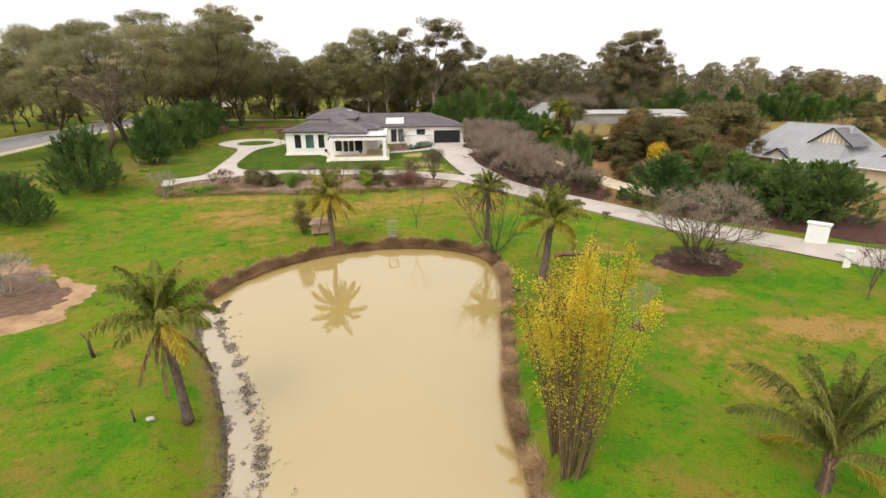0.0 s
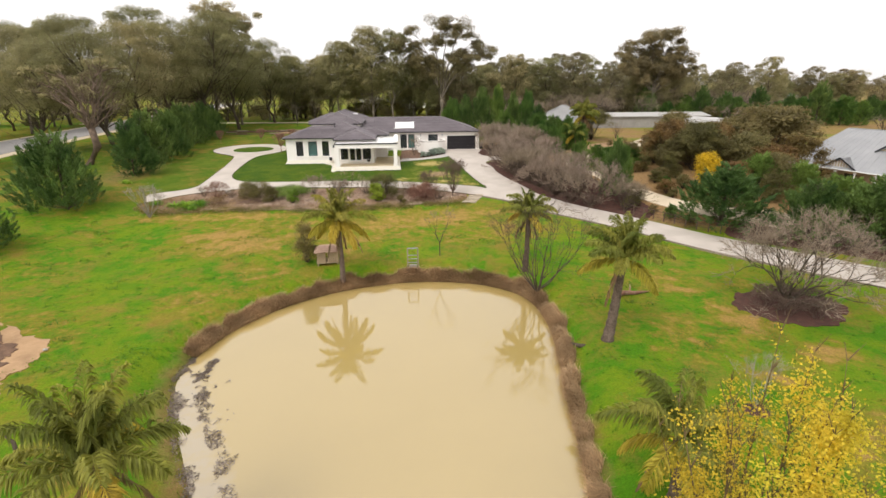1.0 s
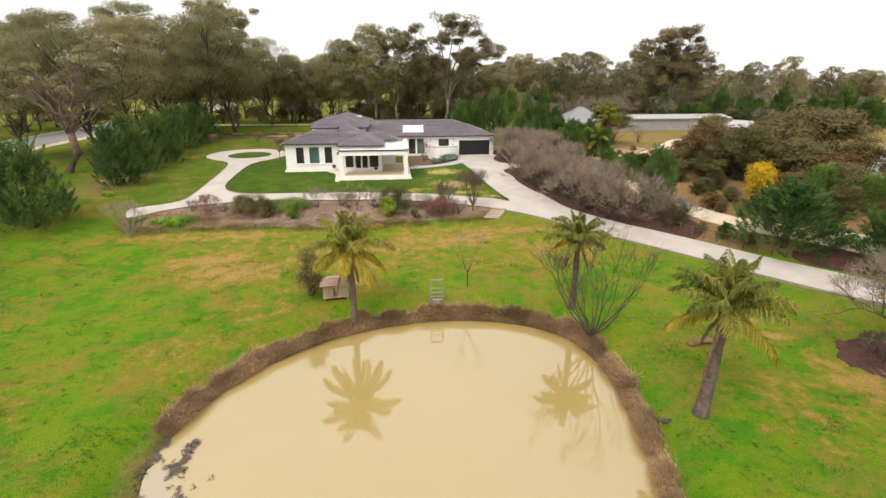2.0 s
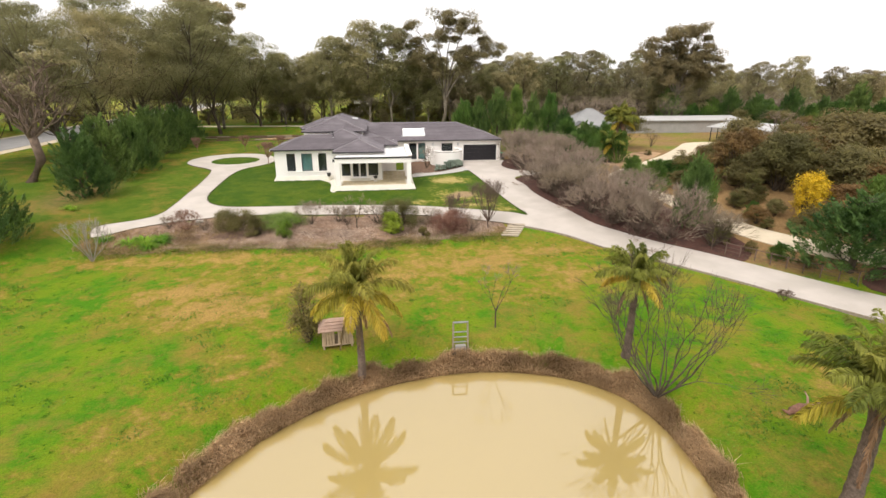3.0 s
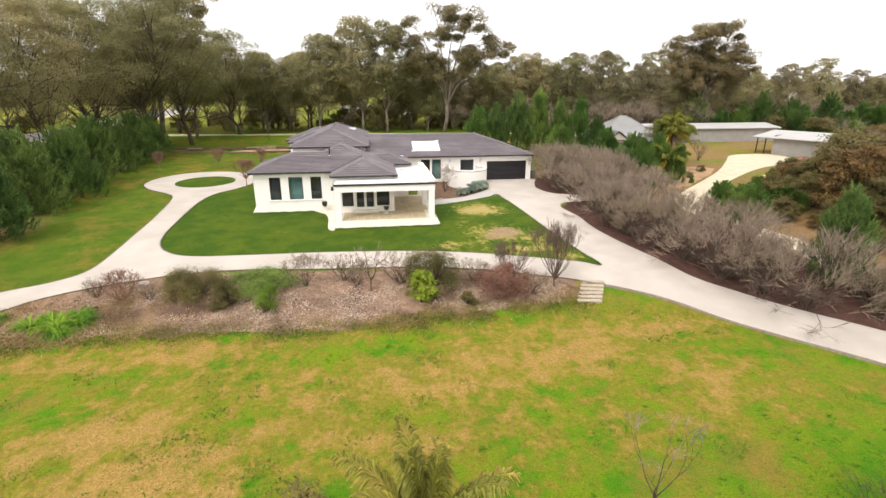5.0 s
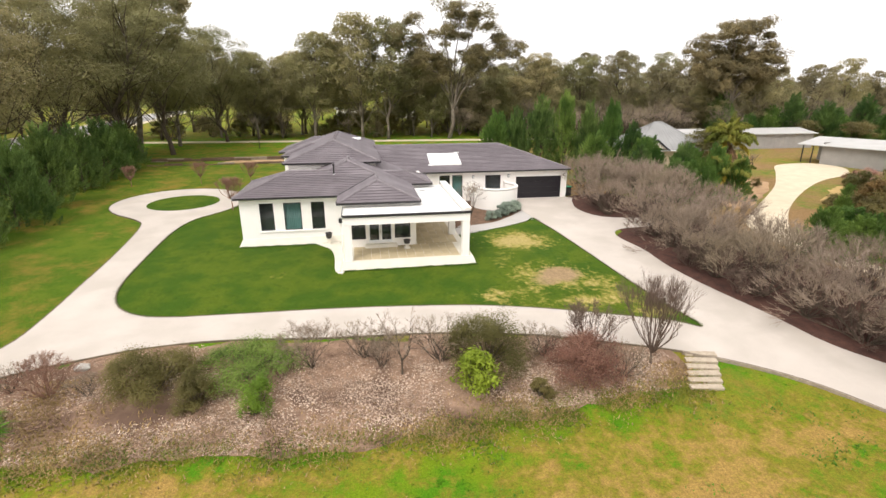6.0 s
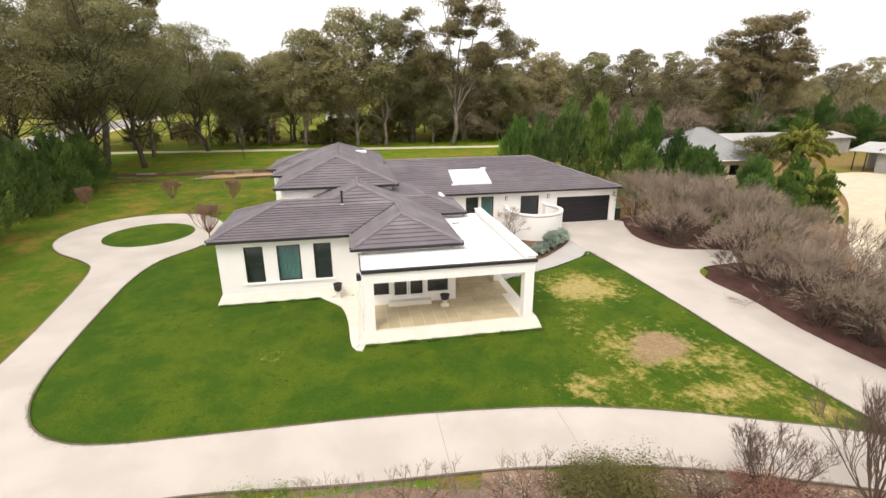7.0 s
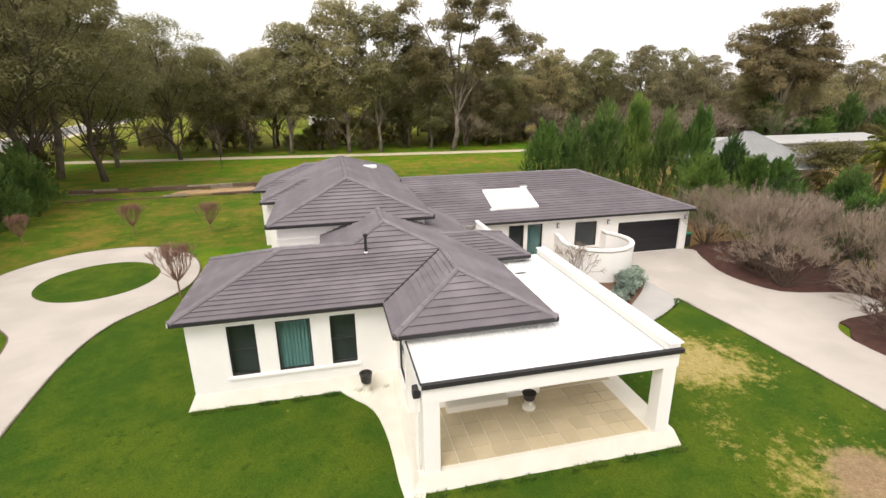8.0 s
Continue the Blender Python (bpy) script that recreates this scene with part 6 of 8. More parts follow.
# green conifers behind the garage and beside the driveway
greens = [(21.0, 92.0, 6.0, 4.2), (18.6, 103.6, 10.4, 4.6), (15.4, 104.4, 7.9, 4.0), (21.8, 103.0, 9.9, 3.9), (24.6, 101.6, 8.6, 3.8), (27.0, 100.2, 9.0, 3.7), (28.6, 97.4, 6.4, 3.7), (28.6, 94.4, 5.0, 3.8), (26.4, 89.6, 5.6, 3.8), (23.4, 86.4, 5.0, 3.6),
          (24.8, 82.0, 4.4, 3.6), (27.4, 85.0, 5.4, 3.4), (12.6, 104.8, 7.6, 4.6), (25.7, 54.8, 6.2, 3.4), (32.0, 44.6, 5.6, 8.0), (36.0, 38.8, 5.0, 6.0), (38.8, 35.8, 5.4, 6.6), (41.6, 33.2, 5.2, 6.4), (38.6, 39.6, 4.8, 5.6), (42.6, 36.6, 4.8, 5.6), (38.6, 21.0, 5.6, 5.0), (31.4, 69.4, 2.6, 4.4), (34.0, 68.6, 2.6, 4.4), (28.6, 85.6, 5.2, 3.2), (30.8, 88.0, 4.4, 3.2), (27.0, 83.6, 4.2, 3.0), (26.6, 55.0, 5.4, 2.6), (25.6, 66.0, 3.6, 3.0), (27.4, 64.6, 3.4, 3.2), (39.8, 50.4, 4.0, 4.4), (42.5, 48.0, 3.6, 4.2), (29.6, 83.0, 5.6, 3.0), (31.6, 82.0, 4.6, 2.8), (27.2, 80.6, 4.0, 2.6)]
ga = conifer(71, 6.0, 4.6, M_HEDGE, "bushy green conifer with feathery sprays", "green conifers beside the driveway", on(*greens[0][:2]), 38, "conifer", 0.9, 400, 0.25)
gb = conifer(72, 6.0, 4.6, M_PINE, "bushy dark green conifer with feathery sprays", "green conifers beside the driveway", on(*greens[1][:2]), 38, "conifer", 0.9, 400, 0.25)
gb.scale = (1.1, 1.1, 1.55)
for i, (x, y, h, w) in enumerate(greens[2:]):
    src = ga if i not in (0, 2, 4, 7, 9, 11, 12, 13, 14, 15) else gb
    m = pose(x, y, gz(x, y), 0, 0, 53 * i) @ Matrix.Diagonal((w / 4.6 / src.scale[0], w / 4.6 / src.scale[0], h / 6.0 / src.scale[2], 1))
    copy_thing(src, m)

# olive and russet trees in the neighbouring gardens
acacias = [(38.0, 60.0, 5.4), (42.5, 64.0, 6.0), (47.5, 68.0, 5.6), (45.0, 59.0, 5.6), (37.5, 63.5, 4.6), (50.5, 74.0, 5.2), (53.0, 66.0, 6.4), (41.5, 55.5, 6.2), (47.0, 53.5, 6.2), (39.5, 58.5, 5.0), (56.0, 79.0, 5.0), (62, 84, 5.2), (36.8, 68.8, 3.4), (39.3, 71.0, 5.2), (44.2, 68.6, 5.8), (33.6, 69.0, 3.6), (59.0, 84.0, 6.0), (51.5, 71.5, 5.6), (40.4, 64.4, 5.4), (36.2, 61.4, 4.6), (66, 90, 6.2), (75, 94, 6.4), (48.5, 78.5, 4.6), (43.0, 53.0, 5.0)]
ac = [shrub(81, 5.6, 6.2, M_ACACIA, "rounded olive-green acacia in the next garden", "acacias in the neighbouring garden", on(*acacias[0][:2]), 70, 150, 0.24, "acacia", M_BARK, 0.6, 0.3, 0.8, 0.5),
      shrub(82, 5.6, 6.2, M_RUSSET, "rounded russet-tinged acacia in the next garden", "acacias in the neighbouring garden", on(*acacias[1][:2]), 64, 110, 0.24, "acacia", M_BARK, 0.6, 0.2, 0.75, 0.4),
      shrub(84, 5.6, 7.0, M_ACACIA, "umbrella-shaped olive acacia with an open foot", "acacias in the neighbouring garden", on(*acacias[2][:2]), 56, 150, 0.24, "acacia", M_BARK, 0.45, 0.5, 0.85, 0.7),
      shrub(85, 5.6, 5.0, M_SHRUB, "upright olive wattle out of flower in the next garden", "acacias in the neighbouring garden", on(*acacias[3][:2]), 60, 110, 0.22, "acacia", M_BARK, 0.8, 0.12, 0.7, 0.3)]
for i, (x, y, h) in enumerate(acacias[4:]):
    put(ac[(2, 1, 3, 0, 1, 3)[i % 6]], x, y, h / 5.6 * (0.9 + 0.1 * (i % 3)), 41 * i, 0.9 + 0.12 * (i % 4))
put(ac[2], 51.8, 64.9, 8.4 / 5.6, 30, 1.3)
put(ac[1], 45.5, 66.0, 6.4 / 5.6, 130, 1.2)
for i, (x, y, h) in enumerate(((36.6, 64.4, 6.8), (40.4, 69.4, 7.4), (34.2, 58.6, 3.4), (33.0, 62.6, 2.6), (38.4, 59.6, 6.2))):
    put((ac[1], ac[0], ac[3], ac[3], ac[2])[i], x, y, h / 5.6, 97 * i, (0.9, 0.95, 0.8, 0.9, 0.85)[i])
for i in range(16):
    put((ac[3], ac[1], ac[0])[i % 3], rh.uniform(30.8, 40), rh.uniform(52.5, 66), rh.uniform(0.22, 0.42), rh.uniform(0, 360), rh.uniform(1.0, 1.5))
for i, (x, y, h) in enumerate(((36.4, 49.6, 3.0), (39.0, 47.0, 3.4), (41.4, 50.6, 4.2), (37.6, 51.8, 3.6), (43.6, 44.2, 2.2), (34.6, 51.4, 2.2), (45.4, 47.6, 2.6), (40.2, 43.6, 2.6))):
    put((ac[1], ac[3], ac[0], ac[1])[i % 4], x, y, h / 5.6, 83 * i, 1.2)
for i in range(18):
    x, y, h = hedge_rows[(i * 5) % len(hedge_rows)]
    put(sucker, x + rh.uniform(-1.2, 0.6), y + rh.uniform(-1.5, 1.5), rh.uniform(0.9, 1.4), rh.uniform(0, 360), 1.2)
shrub(83, 4.6, 3.4, M_WATTLE, "wattle bush in golden yellow flower", "", on(35.3, 53.0), 46, 130, 0.2, "wattle")

# low planting on both sides of the gravel drive
M_PINKTWIG = leaf_material("pinkish_flowering_twigs", (0.42, 0.20, 0.17), (0.62, 0.36, 0.31))
shrub(86, 2.0, 3.4, M_PINKTWIG, "pinkish flowering shrub beside the gravel drive", "", on(53.6, 87.2), 40, 90, 0.14, "shrub", M_TWIGDARK)
low = shrub(87, 1.6, 2.2, M_SHRUB, "low olive garden shrub near the gravel drive", "low shrubs beside the gravel drive", on(50.6, 86.6), 30, 120, 0.12)
for i, (x, y, k) in enumerate(((39.6, 78.4, 0.9), (42.2, 79.4, 1.2), (46.6, 82.2, 0.8), (38.2, 76.6, 1.1), (36.4, 74.6, 1.3), (48.6, 84.2, 1.0), (40.4, 76.2, 1.4), (43.6, 77.8, 1.2), (35.4, 84.6, 0.5), (39.4, 88.2, 0.6), (33.6, 81.6, 0.45))):
    put((low, ga, low)[i % 3], x, y, k * (1.0, 0.28, 1.0)[i % 3], 71 * i, 1.1)

# the woods behind
BG, DG = "gum trees behind the house", "dark trees behind the neighbouring houses"
g1 = gum(101, 20, M_GUM, "tall gum tree with a deep olive crown and forked trunk", BG, on(-5.1, 148), 0.27, 0.28, 2.2, 300, 0.37, 56)
g2 = gum(102, 20, M_GUM2, "tall gum tree with a pale olive crown and slender trunk", BG, on(0.3, 147), 0.32, 0.25, 1.95, 290, 0.37, 50)
g3 = gum(103, 20, M_GUM, "tall slim gum tree with an open olive crown", BG, on(-15.2, 149), 0.26, 0.25, 2.05, 300, 0.37, 54)
g4 = gum(104, 18, M_GUMDARK, "dense dark tree in the woods", DG, on(35.1, 166), 0.08, 0.3, 2.3, 300, 0.4, 44, 1, M_BARK)
g5 = gum(105, 18, M_GUM, "dense olive tree in the woods", DG, on(43.5, 169.4), 0.08, 0.27, 2.2, 300, 0.4, 44, 1, M_BARK)
g6 = gum(106, 20, M_GUM2, "tall roadside gum with a dark forked trunk and dead boughs", BG, on(-46.5, 91), 0.36, 0.32, 2.2, 760, 0.21, 52, 9, M_BARK, 0.1)
g7 = gum(107, 20, M_GUM, "tall roadside gum with a spreading olive crown", BG, on(-45.6, 99), 0.32, 0.31, 2.2, 760, 0.21, 52, 7, M_BARK, 0.08)
for o, k in ((g1, 1.24), (g2, 1.2), (g3, 1.08), (g6, 1.04), (g7, 1.06)):
    o.scale = (k, k, k)


def wood(ob, x, y, h, turn, wide=1.0):
    """A copy of a wood tree, built 20 m high, at its own height."""
    k = h / 20
    return copy_thing(ob, pose(x, y, gz(x, y), 0, 0, turn) @ Matrix.Diagonal((k * wide / ob.scale[0], k * wide / ob.scale[1], k / ob.scale[2], 1)))


# the row along the track behind the house, and the roadside group
for i, (x, y, h) in enumerate(((-22.6, 153, 17.0), (-27.4, 152, 17.2), (-32.4, 146, 21.4), (-39.6, 140, 19.2), (-10.4, 154, 20.0), (6.4, 153, 17.0), (-46.5, 133, 20.5), (-58.0, 152, 18.0), (-36.0, 156, 19.0), (-19.0, 160, 18.0))):
    wood((g3, g1, g7, g1, g3, g2, g6, g1, g2, g1)[i], x, y, h, 67 * i, (1.0, 1.05, 1.1, 1.2, 1.0, 0.9, 1.1, 1.1, 1.0, 1.1)[i])
for i, (x, y, h) in enumerate(((-43.6, 107.0, 22.0), (-41.0, 117.0, 25.0), (-56.5, 90.5, 17.0), (-51.0, 99.0, 21.0), (-80.0, 90.5, 19.0), (-62.0, 71.0, 16.5), (-81.0, 74.0, 17.0), (-49.0, 124.0, 26.0), (-36.5, 127.0, 23.5))):
    wood((g7, g6)[i % 2], x, y, h, 97 * i + 20, 1.05 + 0.05 * (i % 3))
rw = random.Random(21)
for i, (x, y, h) in enumerate(((-82, 92, 15), (-80, 80, 18), (-90, 131, 17), (-83, 116, 16), (-62, 143, 18), (-86, 146, 24), (-30, 160, 18), (-76, 142, 16), (-84, 132, 24), (-80, 106, 16), (-80, 122, 22), (-47, 152, 20), (-55, 153, 19))):
    wood((g1, g2, g7)[i % 3], x, y, h, 97 * i, 1.1)
for i, (x, y, h) in enumerate(((52.6, 167.0, 19.2), (59.8, 159.5, 18.8), (66.3, 151.8, 16.3), (83.6, 136.2, 15.0), (98.2, 140.8, 15.6), (113.9, 148.3, 17.5), (141.5, 165.0, 15.1), (156.8, 165.0, 14.0), (186.1, 178.6, 12.0), (79.5, 172.6, 20.0), (82.7, 163.8, 17.9), (38.4, 158.0, 18.6), (54.6, 150.0, 18.6), (47.0, 155.0, 17.5), (20, 160, 14.0), (28, 161, 15.5))):
    wood((g4, g5)[i % 2], x, y, h * 10 / 9, 49 * i, rh.uniform(0.95, 1.15))
for i in range(19):
    x = -112 + i * 8.4
    if -100 < x < -45 and i % 2:
        continue
    wood((g3, g5, g1)[i % 3], x + rw.uniform(-2, 2), rw.uniform(160, 172), rw.uniform(15, 18.5), rw.uniform(0, 360), rw.uniform(1.1, 1.35))
for i in range(20):
    x, y = rw.uniform(-110, 45), rw.uniform(176, 235)
    wood((g1, g2, g3, g5)[i % 4], x, y, rw.uniform(12, 16.5), rw.uniform(0, 360), rw.uniform(1.0, 1.25))
for i in range(48):
    x = rw.uniform(45, 300)
    y = rw.uniform(170, 300) - 0.15 * (x - 45)
    wood((g4, g5, g2)[i % 3], x, y, rw.uniform(12, 17) * (1 if x < 150 else 0.85), rw.uniform(0, 360), rw.uniform(1.0, 1.3))
for i in range(30):
    wood((g4, g5, g4)[i % 3], 17 + i * 5.2 + rw.uniform(-1.5, 1.5), rw.uniform(166, 178) - 0.12 * i, rw.uniform(15, 19) * (1 - 0.006 * i), rw.uniform(0, 360), rw.uniform(1.15, 1.4))
for i in range(9):
    wood((g1, g3)[i % 2], rw.uniform(-130, -80), rw.uniform(110, 200), rw.uniform(12, 17), rw.uniform(0, 360), 1.1)


def big_gum(seed, label, at, limbs, fork, r0, mat, clump, per=330, bark=None, sway=0.15, dead=0):
    """A landmark gum: a clear trunk, long curved limbs and separate layered clumps. limbs: sideways, away and height of each limb's end."""
    rnd, rs = random.Random(seed), np.random.RandomState(seed)
    t, cent, rad = Shape(), [], []
    t.tube([(-sway * 5, 0, -0.3), (sway, 0, fork * 0.5), (0, 0, fork)], [r0 * 1.2, r0, r0 * 0.9], 9)
    for dx, dy, z in limbs:
        p0, p1, p2 = Vector((0, 0, fork - 0.3)), Vector((dx * 0.3, dy * 0.3, fork + (z - fork) * 0.62)), Vector((dx, dy, z - 1.0))
        line = [p0.lerp(p1, k / 8).lerp(p1.lerp(p2, k / 8), k / 8) for k in range(9)]
        line = [q + Vector((rnd.gauss(0, 0.12), rnd.gauss(0, 0.12), 0)) * (k > 0) for k, q in enumerate(line)]
        t.tube(line, [r0 * 0.5 * (1 - 0.1 * k) for k in range(9)], 6, cap=False)
        cent.append(np.array(p2) + [0, 0, 0.6])
        rad.append(clump * rnd.uniform(0.9, 1.2))
        for k in range(12):
            f = rnd.uniform(0.4, 1.0) * 8
            q = line[int(min(f, 7))]
            a = rnd.random() * 6.283
            out = Vector((math.cos(a) + 0.12 * dx, math.sin(a), rnd.uniform(0.2, 1.0))) * rnd.uniform(1.5, 3.0)
            m = q + out * 0.5 + Vector((0, 0, 0.2))
            t.tube([q, m, q + out], [r0 * 0.16, r0 * 0.1, r0 * 0.04], 4, cap=False)
            cent.append(np.array(q + out))
            rad.append(clump * rnd.uniform(0.5, 0.95))
    for k in range(dead):
        a = k * 2.4
        grow(t, rnd, Vector((0, 0, fork - rnd.uniform(0.1, 0.8))), (math.cos(a) * rnd.uniform(0.5, 1.3), math.sin(a) * 0.6, 1), rnd.uniform(2.2, 3.2), r0 * 0.36, 4, [], 0.55, 0.12, (2, 3), 5, 0.78, 0.2)
    t.sm = True
    q = clump_leaves(rs, cent, rad, per, 0.4, 0.22, 0.6, 0.3, 0.5, 0.65)
    return tree("gum_tree", label, "tree", t, bark or M_GUMBARK, quad_mesh("crown", q, mat), at, "")


big_gum(111, "very tall airy gum tree with open crown and pale limbs", on(14.2, 146.2), ((-11, 0, 21.5), (-7.5, 2, 24.5), (-3, -2, 26.5), (2, 2, 27.0), (6, -1, 26.0), (9, 1, 22.5), (11, -2, 19.5), (-6, -2, 17.5), (5, 2, 18.0)), 6.0, 0.42, M_GUM_BACKLIT, 2.6, 380)
big_gum(112, "tall spreading gum with open clumped crown", on(68.5, 131.0), ((-8, 0, 17.0), (-6.5, 2, 19.5), (-3.4, -2, 21.6), (0, 2, 22.6), (3.4, -1, 22.2), (6, 1, 20.0), (8, -2, 17.0), (-4, 1, 15.5), (3.5, 2, 16.0), (-7, -1, 13.5), (6.5, 1, 13.0), (0, -3, 14.0), (-1, 3, 18.5)), 7.0, 0.36, M_GUM_BACKLIT, 2.2)
big_gum(114, "old leaning gum with mostly dead brown boughs", on(-42.0, 77.6), ((-4, 2, 13.5), (1.5, 3, 14.5), (-6.5, 3, 12.0)), 5.2, 0.5, M_GUM2, 1.1, 70, M_DEADWOOD, 0.3, 11)
big_gum(115, "tall gum with a long clear pale trunk and high crown", on(-42.4, 131.0), ((-3, 1, 22.0), (3.5, -1, 25.5), (0, 2, 27.5), (-6, -2, 19.5), (6.5, 1, 21.5), (8.5, -1, 25.0), (5, 2, 28.0)), 12.0, 0.42, M_GUM2, 2.1, 300)
for i, (x, y, h) in enumerate(((10, 149, 12), (21, 150, 12), (25, 153, 13), (6, 156, 13), (62, 136, 10), (66, 134, 12), (75, 133, 12), (80, 137, 11), (30, 155, 13), (70, 138, 12))):
    wood((g3, g4, g1)[i % 3], x, y, h, 59 * i, 1.3)
# low growth under the woods
under = shrub(121, 4.0, 5.0, M_GUMDARK, "scrubby dark undergrowth bush beneath the trees", "undergrowth at the wood's edge", on(-2.0, 152.0), 34, 60, 0.34, "bush")
under2 = shrub(122, 4.0, 5.0, M_SHRUB, "scrubby olive undergrowth bush beneath the trees", "undergrowth at the wood's edge", on(-12.0, 154.0), 34, 60, 0.34, "bush")
under3 = bare_tree(123, 7.0, M_TWIG, "leafless grey-brown tree at the wood's edge", "tree", "leafless trees at the wood's edge", on(15.5, 145.0), 8, 0.5, 4, 0.08, 0.15, 0.9, 0.8, 0.14, (2, 3), 0.15)
for i in range(84):
    x = rw.uniform(10, 150) if i > 9 else rw.uniform(-45, 10)
    y = rw.uniform(172, 195) if x < 40 else rw.uniform(135, 175)
    put((under, under2)[i % 2], x, y, rw.uniform(0.7, 1.5), rw.uniform(0, 360), rw.uniform(1, 1.5))
for i in range(44):
    x = rw.uniform(12, 120)
    y = rw.uniform(128, 160) if x > 30 else rw.uniform(146, 165)
    put(under3, x, y, rw.uniform(0.7, 1.25), rw.uniform(0, 360), rw.uniform(1.0, 1.3))
for i in range(15):
    x = -50 + i * 5.6 + rw.uniform(-1.2, 1.2)
    put((ac[3], under2, under, under2)[i % 4], x, rw.uniform(153, 161), rw.uniform(0.7, 1.3), rw.uniform(0, 360), rw.uniform(0.9, 1.2))
for i in range(14):
    put(under3, rw.uniform(-60, 12), rw.uniform(150, 160), rw.uniform(0.7, 1.2), rw.uniform(0, 360), 1.0)
for i in range(4):
    put((under2, under)[i % 2], rw.uniform(-64, -46), rw.uniform(128, 150), rw.uniform(0.7, 1.2), rw.uniform(0, 360), 1.1)
fill = 0
while fill < 10:
    x, y = rw.uniform(35, 64), rw.uniform(70, 97)
    if signed(np.array([x]), np.array([y]), GRAVEL)[0] < 2.0 or (56 < x and 92 < y):
        continue
    put((ac[3], under3, ac[1], under2, under3)[fill % 5], x, y, (rw.uniform(0.45, 0.75), rw.uniform(0.4, 0.6))[fill % 5 in (1, 4)], rw.uniform(0, 360), 1.0)
    fill += 1
extra = 0
while extra < 34:
    x, y = rw.uniform(34, 115), rw.uniform(56, 128)
    if signed(np.array([x]), np.array([y]), GRAVEL)[0] < 3 or (36 < x < 80 and 96 < y) or (44 < x < 70 and 36 < y < 66):
        continue
    src = (ac[2], ac[1], under, under3, ac[3], ac[0])[extra % 6]
    put(src, x, y, rw.uniform(0.6, 1.1), rw.uniform(0, 360), rw.uniform(1.0, 1.25))
    extra += 1
for i in range(26):
    put(ga if i % 3 else gb, 84 + i * 3.0 + rw.uniform(-1, 1), 122 + i * 0.6 + rw.uniform(-5, 5), rw.uniform(0.55, 0.85), rw.uniform(0, 360), 1.5)
for i in range(12):
    put(ga if i % 3 else gb, 68 + i * 4.4 + rw.uniform(-1, 1), 131 - i * 1.2 + rw.uniform(-1.5, 1.5), rw.uniform(0.9, 1.2), rw.uniform(0, 360), 1.2)
for i in range(7):
    put((under, under2)[i % 2], rw.uniform(-110, -80), rw.uniform(95, 190), rw.uniform(0.8, 1.5), rw.uniform(0, 360), 1.2)
for i in range(40):
    put(under3, rw.uniform(30, 105), rw.uniform(124, 150), rw.uniform(0.8, 1.35), rw.uniform(0, 360), rw.uniform(1.0, 1.4))
for i in range(10):
    put(under3, rw.uniform(20, 34), rw.uniform(108, 132), rw.uniform(0.6, 0.9), rw.uniform(0, 360), 1.2)


# ---- reeds, debris and tufts ----
def blades(name, rs, base, height, width, lean, mat, label, category, towards=None):
    """Very many grass or reed blades as one mesh."""
    n = len(base)
    a = rs.uniform(0, 2 * math.pi, n)
    if towards is not None:
        a = np.arctan2(towards[:, 1], towards[:, 0]) + rs.normal(0, 0.9, n)
    d = np.stack([np.cos(a), np.sin(a), np.zeros(n)], 1)
    sd = np.stack([-np.sin(a), np.cos(a), np.zeros(n)], 1) * (width * rs.uniform(0.6, 1.4, n))[:, None]
    h = (height * rs.uniform(0.5, 1.3, n))[:, None]
    k = (lean * rs.uniform(0.3, 1.6, n))[:, None]
    up = np.array([0, 0, 1.0])
    mid = base + up * h * 0.6 + d * k * h * 0.35
    tip = base + up * h * (1 - 0.35 * k) + d * k * h
    q = np.stack([base - sd, base + sd, mid + sd * 0.7, mid - sd * 0.7], 1)
    q2 = np.stack([mid - sd * 0.7, mid + sd * 0.7, tip + sd * 0.1, tip - sd * 0.1], 1)
    return tagged(new(name, quad_mesh(name, np.concatenate([q, q2]), mat)), label, category, "", "stuff")


def along_pond(rs, n, i0, i1, d0, d1):
    """Random places beside the water's edge between two stations of the outline."""
    m = len(POND)
    u = rs.uniform(i0, i1, n)
    i = np.floor(u).astype(int)
    f = (u - i)[:, None]
    P = np.array(POND)
    p = P[i % m] * (1 - f) + P[(i + 1) % m] * f
    t = P[(i + 1) % m] - P[i % m]
    nrm = unit(np.stack([t[:, 1], -t[:, 0]], 1))
    o = rs.uniform(d0, d1, n)
    p = p + nrm * o[:, None]
    return p, o


rs = np.random.RandomState(31)
p, o = along_pond(rs, 90000, 0, 85, 0.0, 1.4)
lump = np.array([noise.noise((x * 0.9, y * 0.9, 3.0)) for x, y in p])
keep = (rs.uniform(-0.9, 0.35, len(p)) < lump + 0.2) & (o < 0.72 + 0.35 * step(22, 36, p[:, 1]) + 0.35 * lump)
p, o, lump = p[keep], o[keep], lump[keep]
z = ground_height(p[:, 0], p[:, 1])
down = np.stack([signed(p[:, 0] - 0.1, p[:, 1], POND) - signed(p[:, 0] + 0.1, p[:, 1], POND), signed(p[:, 0], p[:, 1] - 0.1, POND) - signed(p[:, 0], p[:, 1] + 0.1, POND)], 1)
hh = (0.56 + 0.3 * (lump + 0.2)) * (1 - 0.2 * np.abs(o - 0.9))
blades("reed_bed", rs, np.stack([p[:, 0], p[:, 1], z - 0.03], 1), np.clip(hh, 0.3, 0.9), 0.014, 0.6, M_REED, "matted brown dry reeds along the pond bank", "reeds", down)
